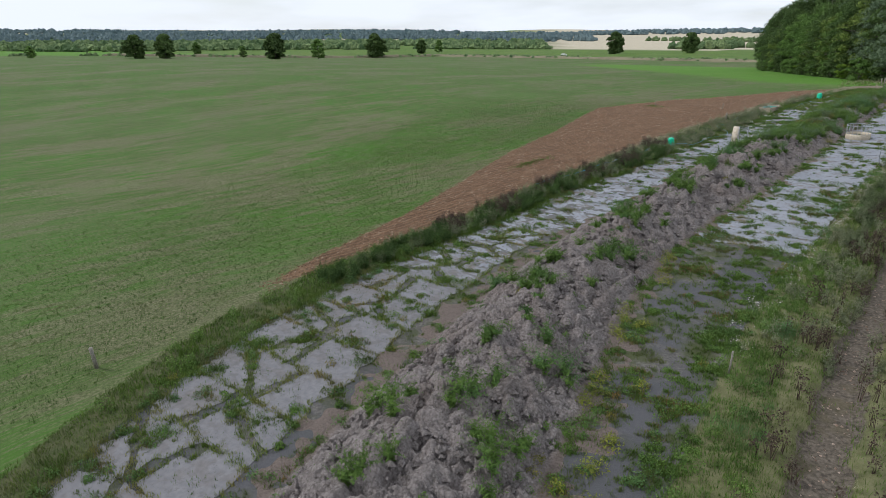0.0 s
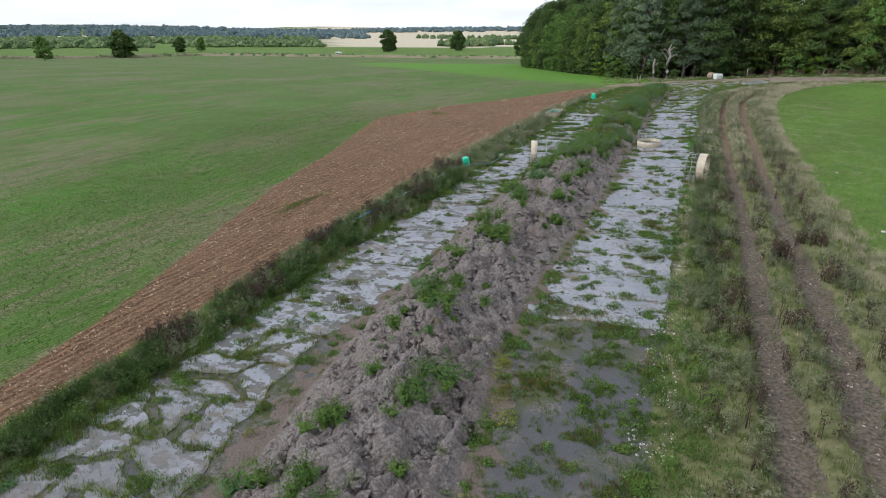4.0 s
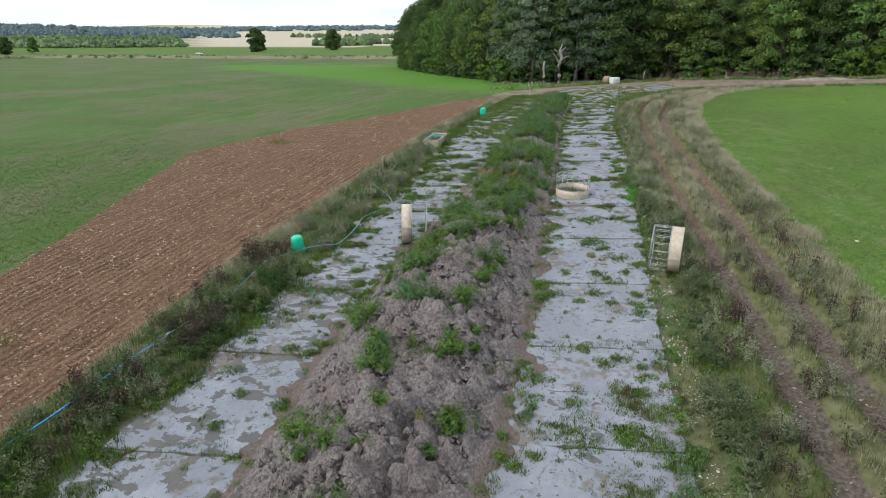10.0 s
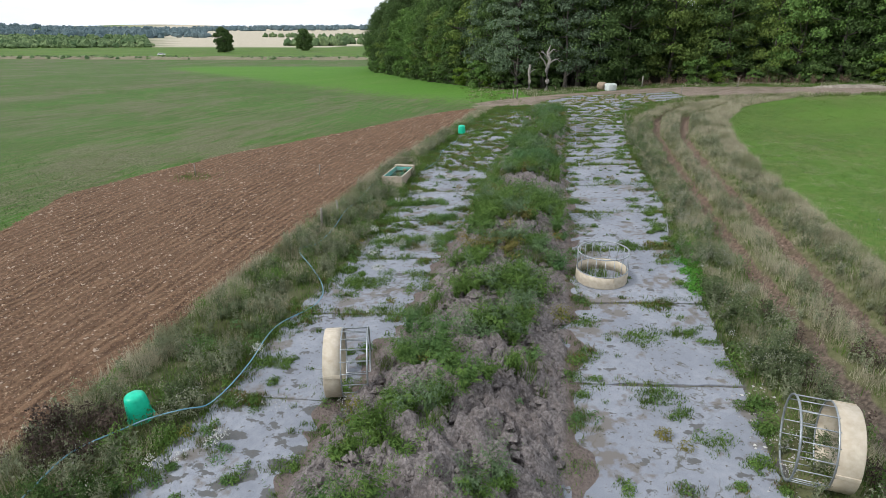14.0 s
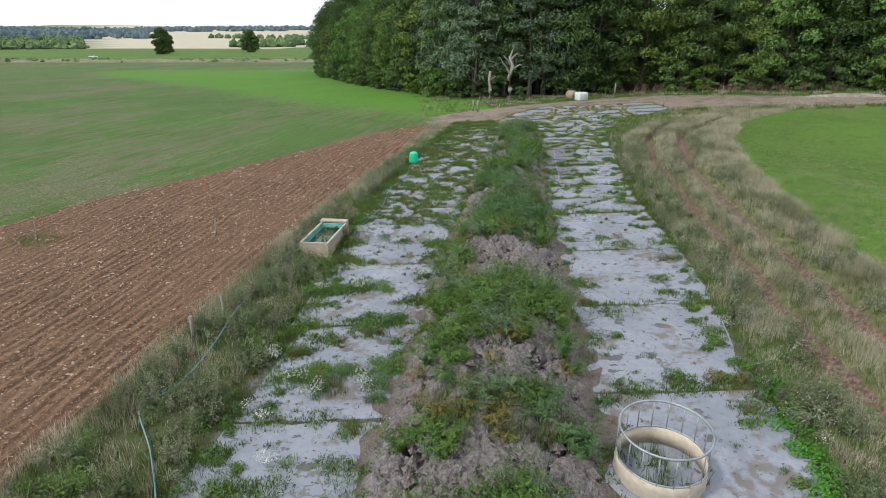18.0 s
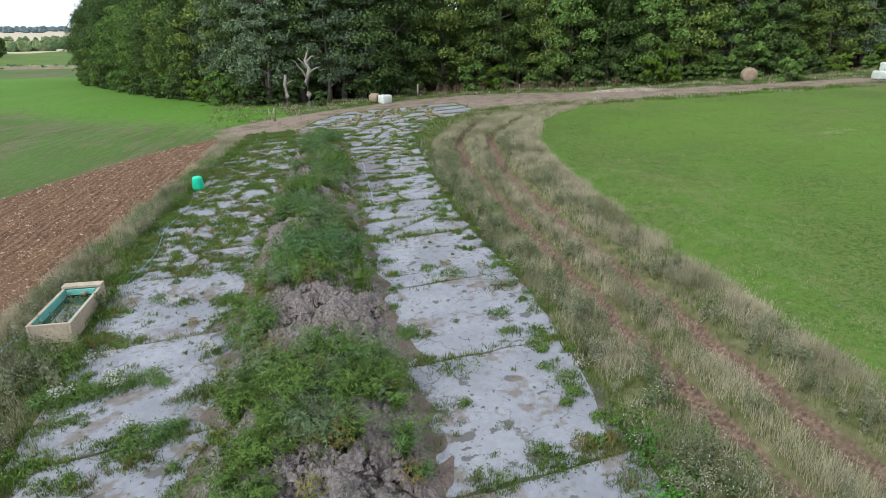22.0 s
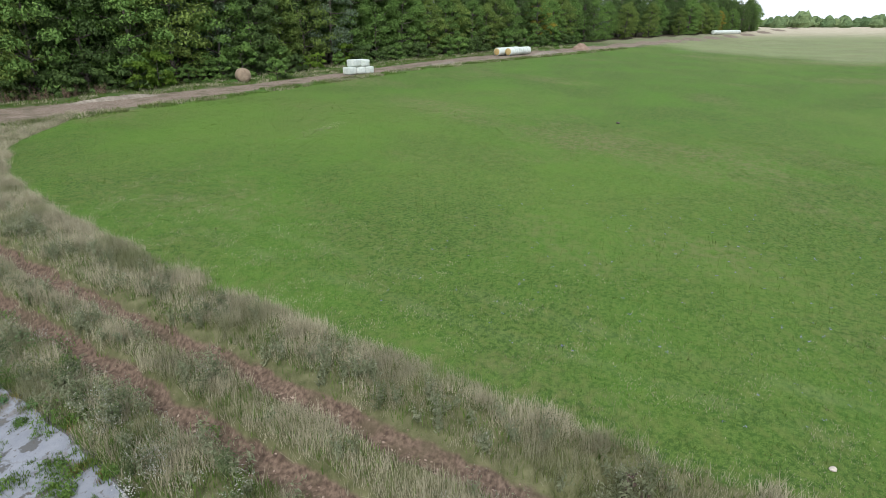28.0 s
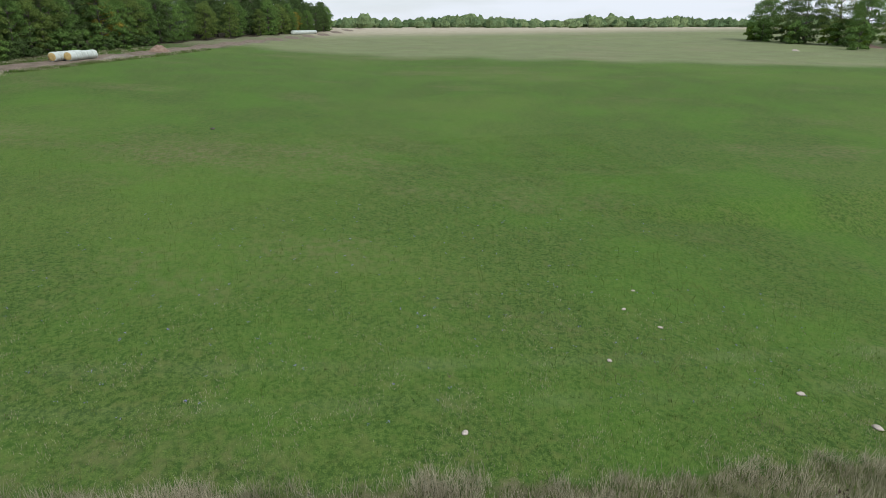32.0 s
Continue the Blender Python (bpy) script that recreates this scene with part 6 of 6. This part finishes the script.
def clumps(x, y, z, size):
    """Rounded masses of far foliage, one rough dome each."""
    n = len(x)
    a = np.linspace(0, 2 * np.pi, 8)[:-1]
    rings = [np.stack([np.cos(a) * r, np.sin(a) * r, np.full(7, h)], -1) for r, h in ((0.75, 0.0), (1.0, 0.45), (0.8, 0.95), (0.4, 1.3))] + [np.array([[0, 0, 1.42]])]
    base = np.concatenate(rings)
    tri = []
    for k in range(3):
        for i in range(7):
            j = (i + 1) % 7
            tri += [(k * 7 + i, k * 7 + j, k * 7 + 7 + j), (k * 7 + i, k * 7 + 7 + j, k * 7 + 7 + i)]
    tri += [(21 + i, 21 + (i + 1) % 7, 28) for i in range(7)]
    v = base[None] * np.broadcast_to(size, n)[:, None, None] * rng.uniform(0.72, 1.25, (n, len(base), 1))
    v += np.stack([x, y, z], -1)[:, None]
    return v.reshape(-1, 3), (np.array(tri)[None] + len(base) * np.arange(n)[:, None, None]).reshape(-1, 3)


def far_wood(name, x, y, size, mat, label):
    stuff(name, [clumps(x, y, land(x, y) - 0.5, size)], mat, label, "woodland")


def far_leaf(name, a, b):
    k = Mat(name, 0.9, 0.1)
    n = k.noise(0.5, 5.0)
    col = k.mix(k.island(), a, b)
    col = k.mix(k.math("MULTIPLY", k.ramp(n, 0.4, 0.65), 0.6), col, tuple(v * 0.5 for v in a))
    return k.done(col, n, 1.0, 1.5)


M_FAR = far_leaf("far_foliage", (0.08, 0.135, 0.06), (0.22, 0.29, 0.13))
# the blue haze of distance is painted into this foliage colour
M_HAZED = far_leaf("hazed_foliage", (0.1, 0.15, 0.165), (0.17, 0.225, 0.23))


def band(n, a0, a1, d0, d1, gap=0.25, seed=0):
    """Places in clumped belts within a sector of the country."""
    a, d = np.radians(rng.uniform(a0, a1, n)), rng.uniform(d0, d1, n)
    x, y = np.sin(a) * d, 60 + np.cos(a) * d
    k = wave(x, y, 55, seed) + rng.normal(0, 0.2, n) > gap
    return x[k], y[k]


x, y = band(6000, -95, -25, 640, 1150, -0.12, 61)
far_wood("valley_wood", x, y, rng.uniform(2.2, 5.2, len(x)), M_FAR, "belts of broadleaf woodland across the valley")
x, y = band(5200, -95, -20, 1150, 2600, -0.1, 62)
far_wood("hill_wood", x, y, rng.uniform(4, 8, len(x)), M_HAZED, "dark woods on the distant hills")
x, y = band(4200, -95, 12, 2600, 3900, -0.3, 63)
far_wood("skyline_wood", x, y, rng.uniform(6, 12, len(x)), M_HAZED, "wooded skyline of low hills")
deep = [(x + nx * random.uniform(27, 40), y + ny * random.uniform(27, 40)) for _ in range(4) for x, y, nx, ny in along(WOOD, 3.6, 1.5)]
x, y = np.array(deep).T
far_wood("inner_wood", x, y, rng.uniform(6.5, 9.5, len(x)) * np.interp(x, [-25, 60, 90, 340], [1.1, 1.0, 0.8, 0.75]), M_FAR, "dark foliage deep inside the wood")
y = rng.uniform(-360, 40, 700)
x = 430 + rng.normal(0, 16, 700) + 0.06 * y
far_wood("field_end_wood", x, y, rng.uniform(2.0, 5.0, 700) * (1 + 0.35 * wave(x, y, 30, 75)), M_FAR, "tree belt beyond the end of the big field")
t = rng.uniform(0, 1, 900)
x = np.where(t < 0.4, -355 + 115 * t / 0.4, -240 + 214 * (t - 0.4) / 0.6)
y = np.where(t < 0.4, 148 + 228 * t / 0.4, 376) + rng.normal(0, 1.5, 900)
k = wave(x, y, 22, 71) > -0.6
far_wood("field_hedge", x[k], y[k], rng.uniform(0.6, 1.6, k.sum()), M_FAR, "low broken hedge along the far side of the sown field")
along_bank, across_bank = np.meshgrid(np.arange(-335.0, -18.0, 3.0), np.linspace(-5, 5, 11))
bank_y = np.interp(along_bank, [-355, -240, 0], [148, 376, 376]) + across_bank
rise = (1.5 + 0.4 * wave(along_bank, bank_y, 7, 77)) * np.cos(across_bank / 5 * math.pi / 2) - 0.1
tagged(part("hedge_bank", grid_mesh("hedge_bank", along_bank, bank_y, land(along_bank, bank_y) + rise), plain_mat("dry_bank", (0.14, 0.125, 0.075), (0.27, 0.235, 0.16), 1.2, 0.95, 0.6, 0.2)), "low bank of dry brown grass below the far hedge", "bank", kind="structure")
for a0, d0, n in ((-11.5, 690, 34), (-9, 780, 26), (-6, 1250, 40), (-13, 1300, 50), (-3, 900, 30)):
    a = np.radians(a0 + rng.normal(0, 1.3, n))
    d = d0 + rng.normal(0, 12, n)
    far_wood("copse", np.sin(a) * d, 60 + np.cos(a) * d, rng.uniform(3, 7, n), M_FAR, "small copse among the stubble fields")

# ---- concrete slabs: each broken piece is a part of the track ----
def concrete_material():
    k = Mat("old_concrete", 0.85, 0.25)
    fine, mid, big = k.noise(60.0, 5.0), k.noise(5.0, 6.0), k.noise(0.55, 4.0)
    col = k.mix(k.ramp(fine, 0.35, 0.7), (0.189, 0.202, 0.233), (0.310, 0.323, 0.354))
    col = k.mix(k.math("MULTIPLY", k.ramp(mid, 0.42, 0.7), 0.5), col, (0.373, 0.380, 0.400))
    col = k.mix(k.math("MULTIPLY", k.ramp(big, 0.4, 0.62), 0.65), col, (0.160, 0.171, 0.199))
    warp = k.node("ShaderNodeVectorMath", Vector=k.node("ShaderNodeTexNoise", Vector=k.place(), Scale=1.6, Detail=4.0).outputs["Color"])
    warp.operation = "ADD"
    k.t.links.new(k.place((0.728, 0.728, 0.000)), warp.inputs[1])
    crack = k.node("ShaderNodeTexVoronoi", Vector=warp.outputs[0], Scale=0.9)
    crack.feature = "DISTANCE_TO_EDGE"
    stain_at = k.node("ShaderNodeMapping", Vector=k.place(), Location=(-7.9, -95.2, 0))
    stain_at.vector_type = "POINT"
    stain_at = k.node("ShaderNodeMapping", Vector=k.node("ShaderNodeMapping", Vector=stain_at.outputs[0], Rotation=(0, 0, radians(16))).outputs[0], Scale=(0.62, 0.135, 0)).outputs[0]
    reach = k.node("ShaderNodeVectorMath", Vector=stain_at)
    reach.operation = "LENGTH"
    stain = k.ramp(k.math("ADD", reach.outputs["Value"], k.math("MULTIPLY", k.noise(1.6, 5.0), 0.5)), 0.95, 1.25, (1, 1, 1), (0, 0, 0))
    seam = k.math("MULTIPLY", k.math("SUBTRACT", 1.0, k.ramp(crack.outputs["Distance"], 0.008, 0.03)), k.ramp(k.noise(0.45, 2.0), 0.52, 0.6))
    col = k.mix(k.math("MULTIPLY", k.each(), 0.5), col, (0.209, 0.219, 0.247))
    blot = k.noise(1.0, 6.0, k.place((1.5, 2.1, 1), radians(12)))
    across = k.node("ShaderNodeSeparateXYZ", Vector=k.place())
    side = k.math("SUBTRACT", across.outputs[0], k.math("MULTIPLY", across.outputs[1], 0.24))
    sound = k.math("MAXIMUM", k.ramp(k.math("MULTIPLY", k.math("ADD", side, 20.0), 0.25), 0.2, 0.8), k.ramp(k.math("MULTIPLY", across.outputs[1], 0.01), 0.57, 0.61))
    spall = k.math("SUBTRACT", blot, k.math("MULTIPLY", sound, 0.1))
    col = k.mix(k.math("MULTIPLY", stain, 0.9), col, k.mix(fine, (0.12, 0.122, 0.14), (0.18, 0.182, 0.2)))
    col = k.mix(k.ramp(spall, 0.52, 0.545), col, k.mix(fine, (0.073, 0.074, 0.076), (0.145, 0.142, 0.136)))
    col = k.mix(k.math("MULTIPLY", seam, 0.7), col, (0.11, 0.105, 0.085))
    mud = k.math("ADD", k.math("MULTIPLY", k.noise(0.7, 3.0), 0.6), k.math("MULTIPLY", k.noise(3.4, 5.0), 0.4))
    col = k.mix(k.math("MULTIPLY", k.ramp(mud, 0.53, 0.6), 0.8), col, (0.145, 0.124, 0.103))
    col = k.mix(k.ramp(k.noise(7.0, 4.0), 0.62, 0.68), col, (0.097, 0.089, 0.073))
    # slabs turn a darker grey towards the start of the track
    start_tone = k.math("ADD", k.math("MULTIPLY", across.outputs[1], -0.05), k.math("ADD", k.noise(0.8, 5.0), 1.35))
    col = k.mix(k.math("MULTIPLY", k.ramp(start_tone, 0.3, 0.7), 0.8), col, k.mix(mid, (0.09, 0.086, 0.09), (0.21, 0.2, 0.205)))
    return k.done(col, k.math("ADD", fine, mid), 0.35, 0.01)


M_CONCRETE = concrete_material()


def clip(poly, px, py, nx, ny):
    """Keeps the part of a polygon on the inner side of a line."""
    out = []
    for i, (ax, ay) in enumerate(poly):
        bx, by = poly[(i + 1) % len(poly)]
        da, db = (ax - px) * nx + (ay - py) * ny, (bx - px) * nx + (by - py) * ny
        if da <= 0:
            out.append((ax, ay))
        if da * db < 0:
            s = da / (da - db)
            out.append((ax + s * (bx - ax), ay + s * (by - ay)))
    return out


def cells(w, h, n, gap):
    """A w by h slab cracked into n pieces."""
    seeds = [(random.uniform(0.1, 0.9) * w, random.uniform(0.08, 0.92) * h) for _ in range(n)]
    for i, (ax, ay) in enumerate(seeds):
        poly = [(0, 0), (w, 0), (w, h), (0, h)]
        for j, (bx, by) in enumerate(seeds):
            if i != j and poly:
                d = math.hypot(bx - ax, by - ay) + 1e-6
                nx, ny = (bx - ax) / d, (by - ay) / d
                poly = clip(poly, (ax + bx) / 2 - nx * gap / 2, (ay + by) / 2 - ny * gap / 2, nx, ny)
        if len(poly) > 2:
            yield poly


edges = []


def slab(poly, lane_w, lane_e, y0, y1, w, h, lift, track):
    rough = 0.1 if 40 < y0 < 84 else 0.34 if y0 < 34 else 0.2
    ring = []
    for i, (ax, ay) in enumerate(poly):
        bx, by = poly[(i + 1) % len(poly)]
        n = max(1, int(math.hypot(bx - ax, by - ay) / 0.3))
        for k in range(n):
            ring.append((ax + (bx - ax) * k / n, ay + (by - ay) * k / n))
    cx, cy = sum(p[0] for p in ring) / len(ring), sum(p[1] for p in ring) / len(ring)
    spot = []
    for px, py in ring:
        r = noise.noise(Vector((px * 1.3 + y0, py * 1.3, lane_w(y0)))) * rough + noise.noise(Vector((px * 4.1, py * 4.1 + y0, 3.0))) * rough * 0.6
        d = math.hypot(px - cx, py - cy) + 1e-6
        s = max(0.3, (d - 0.0 + r) / d)
        px, py = cx + (px - cx) * s, cy + (py - cy) * s
        y = y0 + (y1 - y0) * py / h
        west, east = float(lane_w(y)), float(lane_e(y))
        x = west + (east - west) * px / w
        spot.append((x, y - 0.1 * (px - w / 2)))
    edges.extend(spot)
    mx, my = sum(p[0] for p in spot) / len(spot), sum(p[1] for p in spot) / len(spot)
    zs = land(np.array([p[0] for p in spot]), np.array([p[1] for p in spot]))
    n = len(spot)
    tx, ty = random.gauss(0, 0.004), random.gauss(0, 0.004)
    verts = []
    for inset, drop in ((0.014, 0.0), (0.0, 0.012), (0.0, 0.14)):
        for (x, y), z in zip(spot, zs):
            d = math.hypot(x - mx, y - my) + 1e-6
            s = max(0.0, 1 - inset / d)
            verts.append((mx + (x - mx) * s, my + (y - my) * s, float(z) + lift - drop + (x - mx) * tx + (y - my) * ty))
    faces = [list(range(n))]
    for level in (0, 1):
        for i in range(n):
            j = (i + 1) % n
            faces.append([level * n + j, level * n + i, (level + 1) * n + i, (level + 1) * n + j])
    me = bpy.data.meshes.new("slab")
    me.from_pydata(verts, [], faces)
    part("slab", me, M_CONCRETE, track)


track = tagged(new("concrete_track"), "old cracked concrete perimeter track with weeds in the joints", "track", kind="structure")
for row in range(-16, 32):
    y0, y1 = 36.7 + 2.35 * row + (0.02 if row % 2 == 0 else 0.006), 36.7 + 2.35 * (row + 1) - (0.02 if row % 2 else 0.006)
    long_west, long_east = 36 < y0 < 82, 50 < y0 < 82
    mid = (y0 + y1) / 2
    for side in ("west", "east"):
        if side == "west":
            lw, le = track_w, (lambda v: bank_w(v) + np.interp(v, [34, 40], [-1.7, 0.5]))
            n, gap, lift = (3, 0.36, 0.03) if mid < 34 else (1, 0.05, 0.028) if mid < 58 else (1, 0.02, 0.03) if mid < 84 else (6, 0.15, 0.03)
        else:
            lw, le = (lambda v: bank_e(v) - 0.5), track_e
            if mid < 36:
                continue
            n, gap, lift = (1, 0.03, 0.028) if mid < 50 else (1, 0.05, 0.03) if mid < 84 else (2, 0.04, 0.035) if mid < 98 else (5, 0.2, 0.03)
        top = y1
        if long_west if side == "west" else long_east:
            if row % 2:
                continue
            top = y0 + 4.61
        w = float(le(mid) - lw(mid))
        if w < 1.0:
            continue
        for poly in cells(w, top - y0, n, gap):
            slab(poly, lw, le, y0, top, w, top - y0, lift, track)

# a pale blue line of old paint along the stained slabs
py = np.linspace(89.0, 97.5, 30)
px = 6.1 + 0.225 * (py - 89.0) + 0.03 * np.sin(py * 2.3)
half = 0.026 + 0.012 * np.sin(py * 5.1)
X, Y = np.stack([px - half, px + half]), np.stack([py, py])
part("paint_line", grid_mesh("paint_line", X, Y, land(X, Y) + 0.062), plain_mat("worn_blue_paint", (0.2, 0.24, 0.33), (0.3, 0.34, 0.42), 9.0, 0.8, 0.1, 0.002), track, "worn pale blue paint line")

# broken patches of concrete where the track swings into the dirt road
bend_w, bend_e = line((5.5, 110), (9, 116), (14, 122)), line((16.5, 110), (20.5, 112.5), (24.5, 115.5), (25, 122))
for row in range(4):
    y0 = 112.0 + 2.35 * row
    w = float(bend_e(y0 + 1.2) - bend_w(y0 + 1.2))
    for poly in cells(w, 2.3, 9, 0.5):
        slab(poly, bend_w, bend_e, y0, y0 + 2.3, w, 2.3, 0.02, track)

# weeds rooted in the cracks round the pieces
spot = np.repeat(np.array(edges), 5, 0) + rng.normal(0, 0.05, (len(edges) * 5, 2))
ex, ey = spot[:, 0], spot[:, 1]
thick = np.interp(ey, [30, 38, 42, 80, 86], [1.3, 0.4, -0.15, -0.1, 0.6])
k = wave(ex, ey, 0.7, 91) + 0.6 * wave(ex, ey, 0.29, 92) + thick + rng.normal(0, 0.2, len(ex)) > 0.25
ex, ey = ex[k], ey[k]
tall = 0.12 + 0.1 * np.abs(wave(ex, ey, 1.1, 93))
stuff("crack_weeds", [blades(ex, ey, ground_at(ex, ey) + 0.02, 7, tall, 0.13, 0.012, 0.9)], leaf_mat("crack_green", (0.09, 0.14, 0.03), (0.24, 0.29, 0.07), (0.26, 0.21, 0.08)), "low green and yellowing weeds in the cracks of the concrete", "weeds")
